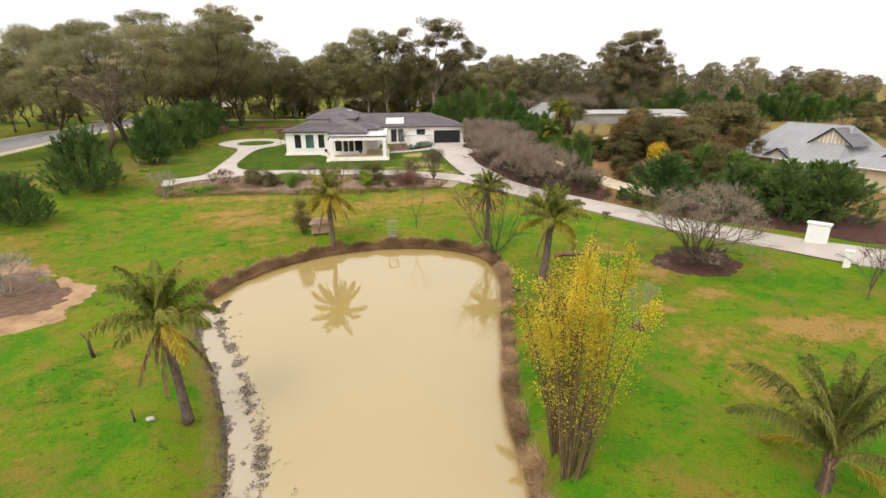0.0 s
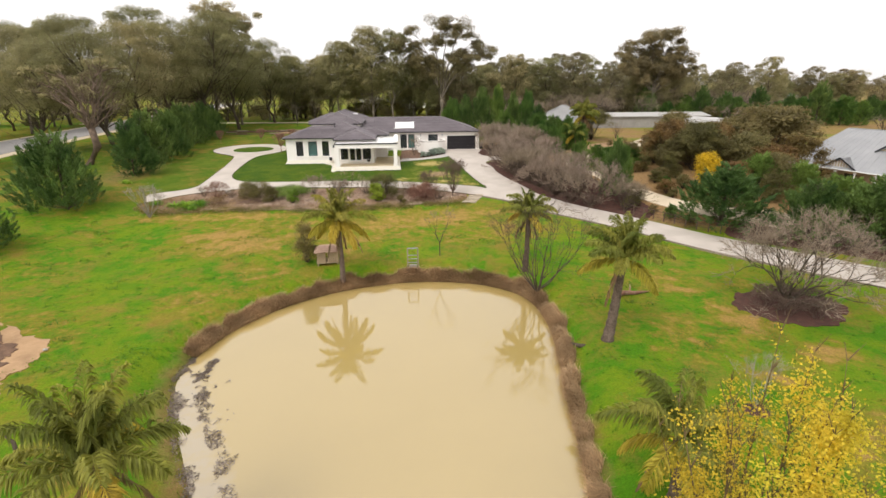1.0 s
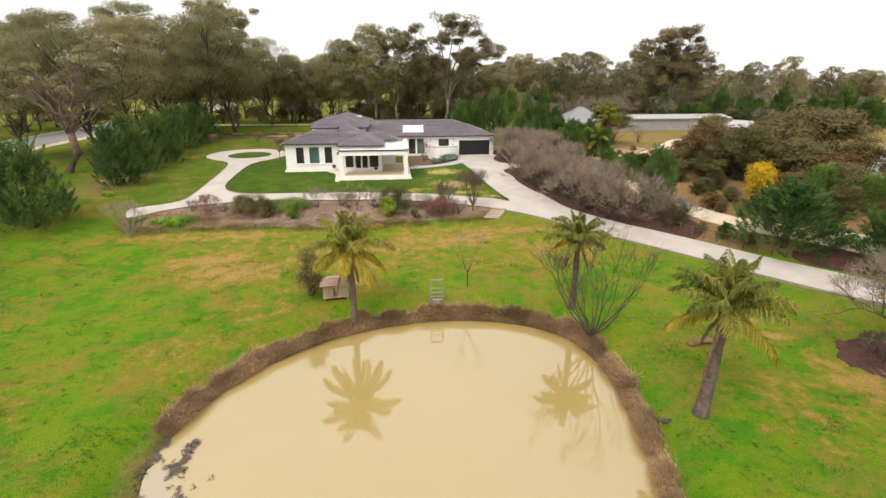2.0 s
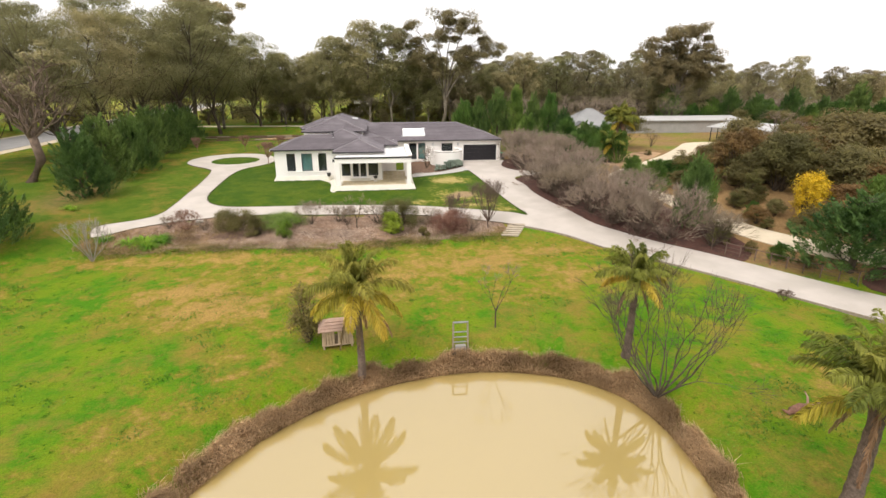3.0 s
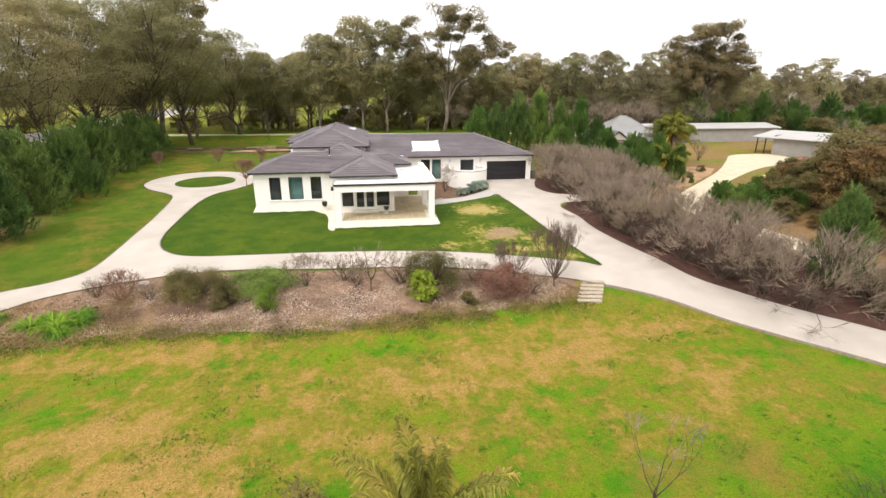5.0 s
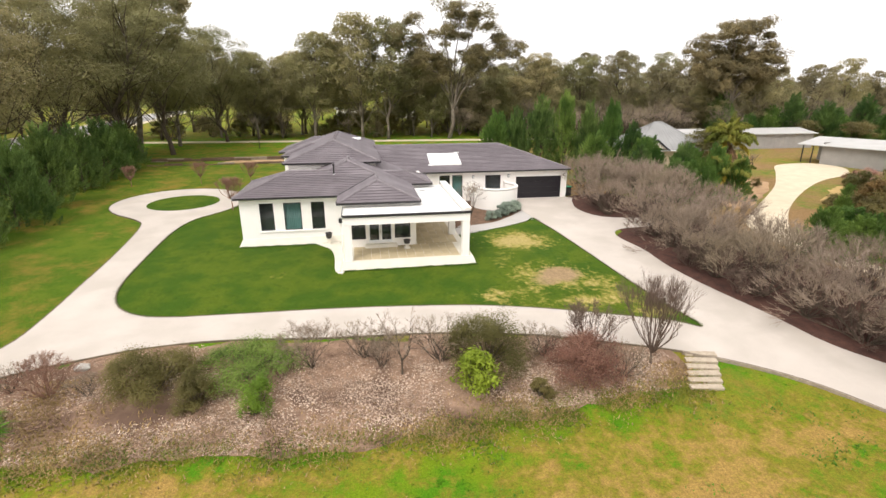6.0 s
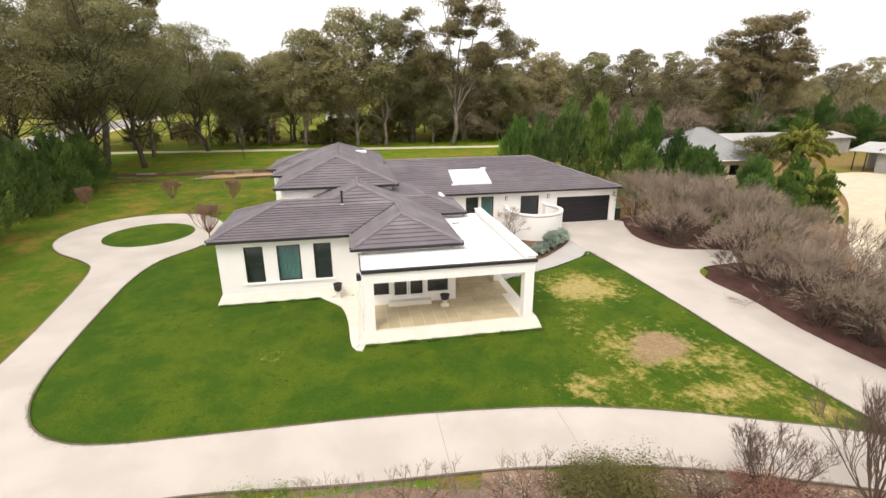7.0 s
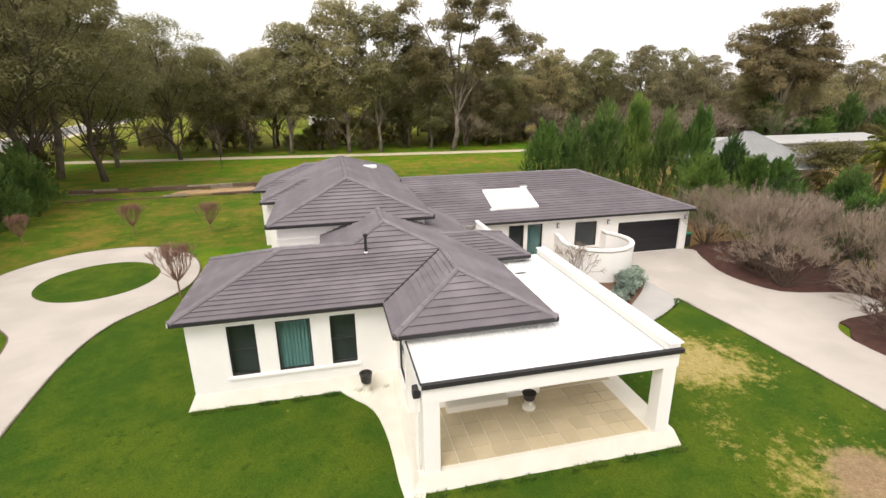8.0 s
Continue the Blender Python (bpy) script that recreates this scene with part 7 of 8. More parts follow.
# dead matter floating along the shallow western edge
M_DEBRIS = leaf_material("sodden_dead_reeds", (0.10, 0.08, 0.06), (0.20, 0.165, 0.13), through_light=0.0)
p, o = along_pond(rs, 50000, 85, 113, -2.6, 0.35)
lump = np.array([noise.noise((x * 1.1 + 4, y * 0.8, 9.0)) + 0.8 * noise.noise((x * 3.1, y * 2.4, 2.0)) for x, y in p])
band = np.exp(-((o + 1.25) / 0.5) ** 2) + 1.2 * np.exp(-((o - 0.1) / 0.35) ** 2)
keep = (lump * 0.9 + band * 0.8 + rs.uniform(-0.45, 0.25, len(p))) > 0.72
p = p[keep]
q = leaves(rs, np.stack([p[:, 0], p[:, 1], np.full(len(p), WATER + 0.012)], 1), np.stack([rs.normal(size=len(p)), rs.normal(size=len(p)), np.zeros(len(p))], 1), 0.14, 0.03)
q[:, :, 2] = WATER + 0.006 + np.abs(rs.normal(0, 0.02, (len(p), 4)))
tagged(new("floating_debris", quad_mesh("floating_debris", q, M_DEBRIS)), "dark dead reeds floating in the shallows", "debris", "", "stuff")
p, o = along_pond(rs, 2600, 85, 116, 0.0, 0.6)
blades("bank_litter", rs, np.stack([p[:, 0], p[:, 1], ground_height(p[:, 0], p[:, 1]) - 0.01], 1), np.full(len(p), 0.12), 0.012, 1.2, M_EDGE, "thin dry litter on the pond bank", "litter")
# tufts in the paddock
n = 2200
cx, cy = rs.uniform(-30, 32, n), rs.uniform(6, 54.5, n)
den = np.array([noise.noise((x * 0.22, y * 0.22, 5.0)) for x, y in zip(cx, cy)])
ok = (den > rs.uniform(-0.25, 0.45, n)) & (signed(cx, cy, POND) > 2.0) & (signed(cx, cy, DRIVE) > 0.4)
cx, cy = cx[ok], cy[ok]
per = 30
bx = np.repeat(cx, per) + rs.normal(0, 0.36, len(cx) * per)
by_ = np.repeat(cy, per) + rs.normal(0, 0.3, len(cx) * per)
blades("grass_tufts", rs, np.stack([bx, by_, ground_height(bx, by_) - 0.02], 1), np.full(len(bx), 0.11), 0.026, 1.1, M_TUFT, "scattered dark green grass tufts in the paddock", "grass")
# rough edge where the paddock meets bed and driveway
m = 34000
u = rs.randint(0, len(BED), m)
P = np.array(BED)
f = rs.uniform(0, 1, (m, 1))
ex = P[u] * (1 - f) + P[(u + 1) % len(P)] * f + rs.normal(0, 0.55, (m, 2))
lump = np.array([noise.noise((x * 0.7, y * 0.7, 8.0)) for x, y in ex])
ex = ex[lump > rs.uniform(-0.5, 0.2, m)]
ok = (ex[:, 1] < 56.2) & (ex[:, 0] > -26)
ex = ex[ok]
blades("bed_edge_grass", rs, np.stack([ex[:, 0], ex[:, 1], ground_height(ex[:, 0], ex[:, 1])], 1), np.full(len(ex), 0.13), 0.02, 1.0, M_EDGE, "ragged grass along the lower bed edge", "grass")
M_WITHERED = leaf_material("withered_brown_grass", (0.20, 0.15, 0.055), (0.34, 0.25, 0.10), island=0.3)
m = 30000
u = rs.randint(0, len(BED), m)
f = rs.uniform(0, 1, (m, 1))
ex = P[u] * (1 - f) + P[(u + 1) % len(P)] * f + np.stack([rs.normal(0, 0.6, m), rs.normal(0.35, 0.75, m)], 1)
lump = np.array([noise.noise((x * 0.45, y * 0.6, 2.0)) for x, y in ex])
ex = ex[(lump + 0.25 * (ex[:, 0] < -12) > rs.uniform(-0.4, 0.35, m)) & (ex[:, 1] < 57.2) & (ex[:, 0] > -27)]
wx, wy = rs.uniform(-27, -14.5, 12000), rs.uniform(54.3, 59.4, 12000)
ok = (np.array([noise.noise((x * 0.6, y * 0.6, 11.0)) for x, y in zip(wx, wy)]) > rs.uniform(-0.5, 0.4, 12000)) & (signed(wx, wy, BED) < 0.3) & (wx < -15.5 + 1.2 * rs.normal(size=12000))
ex = np.concatenate([ex, np.stack([wx[ok], wy[ok]], 1)])
blades("withered_grass", rs, np.stack([ex[:, 0], ex[:, 1], ground_height(ex[:, 0], ex[:, 1]) + 0.02], 1), np.full(len(ex), 0.12), 0.022, 1.3, M_WITHERED, "withered brown grass creeping into the garden bed", "grass")
# soft grass along the lawn's edge and at the foot of the house
M_LAWNEDGE = leaf_material("lawn_edge_blades", (0.035, 0.095, 0.008), (0.085, 0.135, 0.012))
m = 26000
P = np.array(LAWN)
u = rs.randint(0, len(P), m)
f = rs.uniform(0, 1, (m, 1))
ex = P[u] * (1 - f) + P[(u + 1) % len(P)] * f + rs.normal(0, 0.05, (m, 2))
ok = np.array([noise.noise((x * 1.3, y * 1.3, 4.0)) for x, y in ex]) > rs.uniform(-0.7, 0.3, m)
ex = ex[ok]
blades("lawn_edge_grass", rs, np.stack([ex[:, 0], ex[:, 1], land(ex[:, 0], ex[:, 1]) + 0.02], 1), np.full(len(ex), 0.075), 0.012, 0.9, M_LAWNEDGE, "uneven grass along the edge of the lawn", "grass")
m = 9000
wx = np.where(rs.uniform(size=m) < 0.5, rs.uniform(-15.0, -7.4, m), rs.uniform(-7.6, 2.0, m))
wy = np.where(wx < -7.5, 74.72, 69.05) + rs.normal(0, 0.06, m)
ok = np.array([noise.noise((x * 1.7, 1.0, 6.0)) for x in wx]) > rs.uniform(-0.25, 0.45, m)
wx, wy = wx[ok], wy[ok]
blades("house_edge_grass", rs, np.stack([wx, wy, land(wx, wy) + 0.02], 1), np.full(len(wx), 0.11), 0.014, 0.9, M_LAWNEDGE, "straggling grass at the foot of the plinth", "grass")
# wood chips on the bed
M_CHIP = leaf_material("bleached_wood_chips", (0.27, 0.175, 0.12), (0.56, 0.44, 0.34), through_light=0.0, island=0.45)
m = 90000
ex = np.stack([rs.uniform(-22, 9, m), rs.uniform(54.3, 61.4, m)], 1)
ok = signed(ex[:, 0], ex[:, 1], BED) < -0.15
dens = np.array([noise.noise((x * 0.3, y * 0.5, 1.0)) for x, y in ex])
ok &= (dens + 0.35 * (1 - np.abs(ex[:, 1] - 56.5) / 3.0)) > rs.uniform(-0.3, 0.5, m)
ex = ex[ok]
cz = land(ex[:, 0], ex[:, 1]) + 0.045
q = leaves(rs, np.stack([ex[:, 0], ex[:, 1], cz], 1), np.stack([rs.normal(size=len(ex)), rs.normal(size=len(ex)), 0.2 * rs.normal(size=len(ex))], 1), 0.11, 0.05)
q[:, :, 2] = np.maximum(q[:, :, 2], (cz - 0.012)[:, None])
tagged(new("wood_chips", quad_mesh("wood_chips", q, M_CHIP)), "bleached wood chips strewn over the garden bed", "wood chips", "", "stuff")

# mulch circles under single trees
sheet("mulch_circle", ragged([(26.2 + 3.4 * math.cos(a) * (1 + 0.06 * math.sin(3 * a)), 28.2 + 2.6 * math.sin(a)) for a in np.linspace(0, 2 * math.pi, 140, endpoint=False)], 0.3), 0.04, M_DARKMULCH, "dark mulch circle under the leafless tree", "mulch", 0.3, 0.8)
sheet("mulch_circle", ragged([(16.7 + 0.55 * math.cos(a), 18.6 + 0.5 * math.sin(a)) for a in np.linspace(0, 2 * math.pi, 30, endpoint=False)], 0.06), 0.04, M_DARKMULCH, "dark mulch ring under the small tree", "mulch", 0.3, 0.5)

# ---- garden bed planting ----
shrub(201, 1.9, 4.8, M_SHRUB, "low olive-brown shrub in the garden bed", "", on(-14.9, 58.3), 60, 330, 0.085, "shrub", None, 0.8, 0.1, 1.0, 0.4)
shrub(202, 1.8, 2.0, M_SHRUB, "rounded olive-green shrub in the garden bed", "", on(-12.9, 57.2), 34, 260, 0.085, "shrub", None, 0.9, 0.1, 0.9, 0.4)
shrub(203, 1.75, 1.9, M_SHRUBGREEN, "small bright green conical shrub on wood chips", "", on(-10.4, 56.5), 34, 170, 0.085, "shrub", None, 1.1, 0.08, 0.8, 0.2)
shrub(204, 0.7, 6.0, M_HEDGE, "low spreading green ground cover in the bed", "", on(-11.2, 59.4), 80, 230, 0.085, "ground_cover", None, 0.5)
shrub(205, 2.6, 4.8, M_SHRUB, "large rounded olive shrub in the garden bed", "", on(-0.2, 58.3), 66, 330, 0.085, "shrub", None, 0.85, 0.08, 0.95, 0.35)
shrub(206, 2.2, 2.4, M_SHRUBGREEN, "upright bright green leafy shrub", "", on(-1.2, 56.4), 34, 60, 0.19, "shrub", None, 0.7, 0.06)
shrub(207, 0.9, 1.3, M_SHRUB, "small olive shrub on the wood chips", "", on(1.6, 55.8), 26, 150, 0.075)
shrub(208, 1.7, 5.0, M_SHRUBRED, "broad reddish-brown twiggy shrub", "", on(4.2, 57.2), 70, 260, 0.08, "shrub", M_TWIGDARK)
bare_tree(211, 2.9, M_TWIGDARK, "leafless multi-stemmed crepe shrub", "shrub", "", on(4.9, 58.3), 14, 0.35, 5, 0.028, 0.35, 0.8, 0.6, 0.1, (2, 3), 0.02, "bare_shrub", 0.7, 0.0065, 0.8)
bare_tree(212, 4.7, M_TWIGDARK, "vase-shaped leafless tree at the driveway corner", "tree", "", on(7.6, 57.2), 20, 0.36, 5, 0.045, 0.35, 1.2, 0.72, 0.07, (2, 3), 0.215, "bare_tree", 0.72, 0.0085, 0.6)
bare_tree(213, 3.2, M_TWIG, "thin leafless tree in the garden bed", "tree", "", on(-4.3, 58.0), 4, 0.55, 4, 0.03, 0.12, 1.0, 0.9, 0.16, (2, 3), 0.3)
bare_tree(214, 2.4, M_TWIG, "thin leafless shrub in the garden bed", "shrub", "", on(-8.4, 58.9), 14, 0.55, 5, 0.016, 0.15, 0.9, 0.9, 0.12, (2, 3), 0.05, "bare_shrub", 0.7, 0.0065, 0.8)
bare_tree(215, 2.0, M_TWIGRED, "pinkish leafless shrub near the driveway", "shrub", "", on(-19.2, 58.6), 16, 0.5, 5, 0.025, 0.15, 0.8, 1.0, 0.1, (2, 3), 0.02, "bare_shrub", 0.7, 0.0065, 0.8)
bare_tree(216, 1.9, M_TWIG, "fine grey leafless shrub in the bed", "shrub", "", on(-5.2, 58.6), 12, 0.5, 5, 0.014, 0.2, 0.9, 0.7, 0.12, (2, 3), 0.02, "bare_shrub", 0.7, 0.0065, 0.8)
tangle = bare_tree(218, 2.0, M_TWIG2, "tangled brown leafless shrub in the bed", "shrub", "leafless shrubs in the garden bed", on(-6.0, 59.4), 14, 0.55, 4, 0.02, 0.1, 0.9, 1.0, 0.15, (2, 3), 0.02, "bare_shrub", 0.7, 0.0065, 0.8)
for i, (x, y, s) in enumerate(((-2.4, 58.7, 1.2), (2.6, 58.4, 0.9), (-17.6, 58.4, 0.6), (5.9, 56.6, 0.9), (-20.8, 59.0, 0.7))):
    put(tangle, x, y, s, 83 * i, 1.1)
bare_tree(217, 3.2, M_TWIG, "leafless shrub against the courtyard wall", "shrub", "", on(4.0, 81.2), 7, 0.5, 4, 0.03, 0.2, 0.9, 0.7, 0.12, (2, 3), 0.02, "bare_shrub")


def strappy(seed, r, h, at, label):
    rnd = random.Random(seed)
    s = Shape()
    for i in range(130):
        a = rnd.random() * 6.283
        p = Vector((math.cos(a) * r * 0.35 * rnd.random(), math.sin(a) * r * 0.35 * rnd.random(), -0.03))
        d = Vector((math.cos(a), math.sin(a), rnd.uniform(0.7, 2.2))).normalized()
        L = h * rnd.uniform(0.9, 1.7)
        side = Vector((-math.sin(a), math.cos(a), 0)) * 0.035
        pts = []
        for k in range(5):
            w = side * (1 - 0.22 * k)
            pts += [p - w, p + w]
            d = (d + Vector((0, 0, -0.28 - 0.1 * k))).normalized()
            p = p + d * L / 4
        s.add([tuple(v) for v in pts], [(2 * k, 2 * k + 1, 2 * k + 3, 2 * k + 2) for k in range(4)])
    e = thing("strappy_plant", label, "plant", "strappy plants in the bed", "", at)
    tagged(part("leaf_rosette", s, M_STRAP, e), kind="stuff")
    return e


sp = strappy(221, 0.9, 0.8, on(-20.4, 56.4, 0.03), "clump of bright green strappy leaves")
for i, (x, y, s) in enumerate(((-21.6, 56.0, 1.2), (-21.0, 55.3, 0.9), (-23.0, 56.3, 1.0), (-25.2, 56.9, 0.9), (-22.3, 56.9, 0.8), (-20.9, 57.2, 0.8), (-32.0, 64.4, 0.7), (-31.4, 64.0, 0.6))):
    put(sp, x, y, s, 61 * i, 1.0, 0.03)
sv = shrub(231, 0.75, 1.0, M_SILVER, "mound of silver-green foliage below the courtyard wall", "silver mounds below the courtyard wall", on(6.0, 79.6), 22, 75, 0.11, "silver_shrub")
for i, (x, y, s) in enumerate(((6.5, 80.2, 1.4), (7.2, 80.7, 1.5), (7.9, 81.2, 1.5), (8.5, 81.8, 1.4), (5.4, 79.2, 1.2), (7.4, 81.5, 1.4), (8.8, 82.6, 1.0))):
    put(sv, x, y, s, 50 * i)

# pollarded trees round the turning loop
pol = bare_tree(241, 3.4, M_TWIGRED, "pollarded leafless tree with a vase of red-brown shoots", "tree", "pollarded trees round the turning loop", on(-17.8, 85.9), 26, 0.4, 4, 0.035, 0.5, 1.0, 1.15, 0.08, (2, 3), 0.42, "bare_tree", 0.62, 0.013)
for i, (x, y, s) in enumerate(((-18.6, 98.6, 0.8), (-24.4, 99.4, 0.8), (-31.6, 98.5, 0.75))):
    put(pol, x, y, s, 77 * i)
bare_tree(242, 5.6, M_TWIG, "young leafless tree behind the house", "tree", "", on(-24.0, 133.8), 4, 0.45, 4, 0.05, 0.3, 1.0, 0.4, 0.1, (2, 2), 0.4)

# timber steps down the bank
steps = thing("garden_steps", "weathered grey timber sleeper steps down the bank", "steps", "", "", (0, 0, 0))
for i in range(6):
    f = i / 5
    x, y = 10.4 - 1.2 * f, 57.5 - 2.2 * f
    zt = float(land(x, y)) + 0.08
    sl = part("sleeper", Shape().bbox(-0.75, -0.17, -0.16, 0.75, 0.17, 0.03, 0.015), M_STEP, steps)
    sl.location = (x, y, zt)
    sl.rotation_euler = (0.06, 0.02 * (i % 3 - 1), -0.25 + 0.02 * i)
# timber edging along the lower side of the driveway
edging = thing("timber_edging", "low weathered timber edging along the driveway", "edging", "", "", (0, 0, 0))
for (ax, ay), (bx2, by2) in zip(DRIVE[44:80:2], DRIVE[46:82:2]):
    L = math.hypot(bx2 - ax, by2 - ay)
    eb = part("board", Shape().bbox(-L / 2, -0.04, -0.2, L / 2, 0.04, 0.1, 0.01), M_TIMBER, edging)
    mx, my = (ax + bx2) / 2, (ay + by2) / 2
    nx, ny = (by2 - ay) / L, -(bx2 - ax) / L
    eb.location = (mx + nx * 0.14, my + ny * 0.14, float(land(mx, my)) + 0.02)
    eb.rotation_euler = (0, -math.atan2(float(land(bx2, by2)) - float(land(ax, ay)), L), math.atan2(by2 - ay, bx2 - ax))

# ---- things by the pond ----
def cubby(at, turn):
    """A small timber hutch with upright boards and a tiled hip roof."""
    e = thing("hutch", "small tan timber hutch with a terracotta roof", "hutch", "", "", at)
    e.rotation_euler = (0, 0, turn)
    part("floor", Shape().bbox(-0.85, -0.6, 0.12, 0.85, 0.6, 0.2, 0.01), M_HUT, e)
    for x in (-0.75, 0.75):
        for y in (-0.5, 0.5):
            part("leg", Shape().box(x - 0.05, y - 0.05, -0.15, x + 0.05, y + 0.05, 1.1), M_HUT, e)
    for i in range(10):
        x = -0.68 + i * 0.151
        if i in (4,):
            continue
        part("board", Shape().bbox(x - 0.06, -0.56, 0.2, x + 0.06, -0.53, 1.05, 0.006), M_HUT, e)
        part("board", Shape().bbox(x - 0.06, 0.53, 0.2, x + 0.06, 0.56, 1.05, 0.006), M_HUT, e)
    for i in range(6):
        y = -0.42 + i * 0.165
        for x in (-0.81, 0.78):
            part("board", Shape().bbox(x, y - 0.06, 0.2, x + 0.03, y + 0.06, 1.05, 0.006), M_HUT, e)
    r = part("roof", Shape().add([(-1.0, -0.78, 1.05), (1.0, -0.78, 1.05), (1.0, 0.78, 1.05), (-1.0, 0.78, 1.05), (-0.45, 0, 1.5), (0.45, 0, 1.5)],
                                 [(0, 1, 5, 4), (1, 2, 5), (2, 3, 4, 5), (3, 0, 4), (3, 2, 1, 0)]), M_HUTROOF, e)
    for k in range(4):
        z = 1.07 + 0.1 * k
        f = 1 - 0.22 * k
        part("shingle_row", Shape().bbox(-1.0 + 0.12 * k, -0.8 + 0.175 * k, z, 1.0 - 0.12 * k, -0.74 + 0.175 * k, z + 0.05, 0.01), M_HUTROOF, r)
    return e


cubby(on(-4.5, 39.5, 0.05), 0.12)
shrub(251, 3.5, 2.1, M_SHRUB, "wispy olive bush beside the hutch", "", on(-6.2, 39.8), 46, 70, 0.16, "bush", None, 1.2)
fr = thing("ladder_frame", "galvanised steel ladder frame on a dark base", "frame", "", "", on(2.3, 38.7, 0.02))
for x in (-0.42, 0.42):
    part("upright", Shape().tube([(x, 0, -0.1), (x * 0.95, 0.12, 1.75)], 0.05, 8), M_TIMBER, fr)
    part("foot", Shape().bbox(x - 0.1, -0.45, -0.02, x + 0.1, 0.45, 0.12, 0.02), M_GUTTER, fr)
for z in (0.55, 0.85, 1.15, 1.72):
    part("rung", Shape().tube([(-0.41, 0.12 * z / 1.75, z), (0.41, 0.12 * z / 1.75, z)], 0.035 if z < 1.5 else 0.055, 8), M_GREYSTEEL, fr)
part("box", Shape().bbox(-0.3, -0.1, 0.1, 0.3, 0.12, 0.38, 0.02), M_SHED, fr, "pale grey box at its foot")
part("base", Shape().bbox(-0.55, -0.12, 0.0, 0.55, 0.16, 0.1, 0.02), M_GUTTER, fr)


def log(pts, radii, at, label, name="log", mat=None):
    e = thing(name, label, "log", "", "", at)
    s = Shape().tube(pts, radii, 9)
    s.sm = True
    part("stem", s, mat or M_BARK, e)
    return e


M_REDWOOD = material("peeling_red_brown_bark", (0.30, 0.15, 0.10), (0.13, 0.07, 0.05), 0.95, 3, 16, 1.0, 0.05, third=(0.40, 0.27, 0.20), third_scale=1.5)
fallen = log([(-1.0, 0.1, 0.13), (-0.85, -0.08, 0.06), (-0.6, 0.0, 0.13), (-0.2, 0.1, 0.2), (0.2, 0.06, 0.19), (0.6, 0.12, 0.14), (1.3, 0.3, 0.1), (1.9, 0.5, 0.05)], [0.03, 0.1, 0.17, 0.16, 0.14, 0.13, 0.08, 0.03], on(16.6, 31.1), "fallen reddish-brown log in the grass", "log", M_REDWOOD)
part("branch_stub", Shape().tube([(0.2, 0.1, 0.25), (0.35, 0.35, 0.5), (0.4, 0.6, 0.6)], [0.06, 0.045, 0.02], 6), M_REDWOOD, fallen)
log([(0, 0, -0.1), (-0.12, 0.05, 0.5), (-0.15, 0.1, 0.95), (-0.5, 0.15, 1.35)], [0.1, 0.085, 0.07, 0.03], on(-13.3, 18.3), "dark charred leaning stump", "stump")
log([(0, 0, -0.1), (-0.05, 0, 0.6)], [0.05, 0.045], on(-8.45, 12.5), "short dark stake in the grass", "stake")
log([(-0.5, 0.1, 0.3), (0, 0, 0.12), (0.5, -0.05, 0.1)], [0.04, 0.12, 0.1], on(11.3, 25.6), "broken dead stump beside the palm", "stump")


def rock(seed, r, at, label):
    bm = bmesh.new()
    bmesh.ops.create_icosphere(bm, subdivisions=2, radius=r)
    for v in bm.verts:
        k = 1 + 0.35 * noise.noise(v.co * (2 / r) + Vector((seed, 0, 0)))
        v.co = Vector((v.co.x * k * 1.2, v.co.y * k * 0.8, v.co.z * k * 0.6))
    me = bpy.data.meshes.new("rock")
    bm.to_mesh(me)
    bm.free()
    me.materials.append(M_ROCK)
    ob = new("rock", me)
    ob.location = at
    return tagged(ob, label, "rock")


rock(1, 0.17, on(-7.8, 12.5, 0.1), "pale grey rock in the grass")
rock(2, 0.3, on(-18.6, 60.2, 0.08), "flat pale stone beside the driveway edge")
rock(3, 0.12, on(-18.2, 27.3, 0.08), "pale stone beside the bare soil")
for i, (x, y) in enumerate(((2.6, 77.4), (3.0, 77.6), (2.2, 77.3))):
    rock(10 + i, 0.16, on(x, y, 0.1), "small white garden stone by the path")


def planter(at, label, h=0.9):
    e = thing("planter", label, "planter", "", "", at)
    part("pedestal", Shape().lathe([(0.24, 0), (0.24, 0.08), (0.13, 0.14), (0.12, h * 0.42), (0.19, h * 0.5), (0.19, h * 0.54)], 0, 0, 16), M_PLINTH, e)
    part("bowl", Shape().lathe([(0.12, h * 0.54), (0.2, h * 0.62), (0.24, h * 0.95), (0.26, h), (0.21, h), (0.19, h * 0.9)], 0, 0, 16), M_POT, e, "dark glazed bowl")
    return e


planter((-8.35, 74.45, -0.72), "dark bowl on a white pedestal by the front wall", 0.95)
planter((-2.75, 71.7, FLOOR + 0.016), "dark planter on a pale pedestal under the patio", 0.62)
bin_ = thing("wheelie_bin", "dark bin with a green lid beside the garage", "bin", "", "", on(15.75, 86.9, 0.03))
part("body", Shape().bbox(-0.27, -0.3, 0.05, 0.27, 0.3, 0.95, 0.03), M_POT, bin_)
M_LID = material("green_plastic", (0.02, 0.28, 0.14), (0.02, 0.22, 0.11), 0.5, 4, 40, 0.05)
part("lid", Shape().bbox(-0.3, -0.36, 0.955, 0.3, 0.33, 1.03, 0.02), M_LID, bin_, "green lid")
for x in (-0.24, 0.24):
    part("wheel", Shape().tube([(x - 0.03, 0.3, 0.08), (x + 0.03, 0.3, 0.08)], 0.1, 12), M_TYRE, bin_)

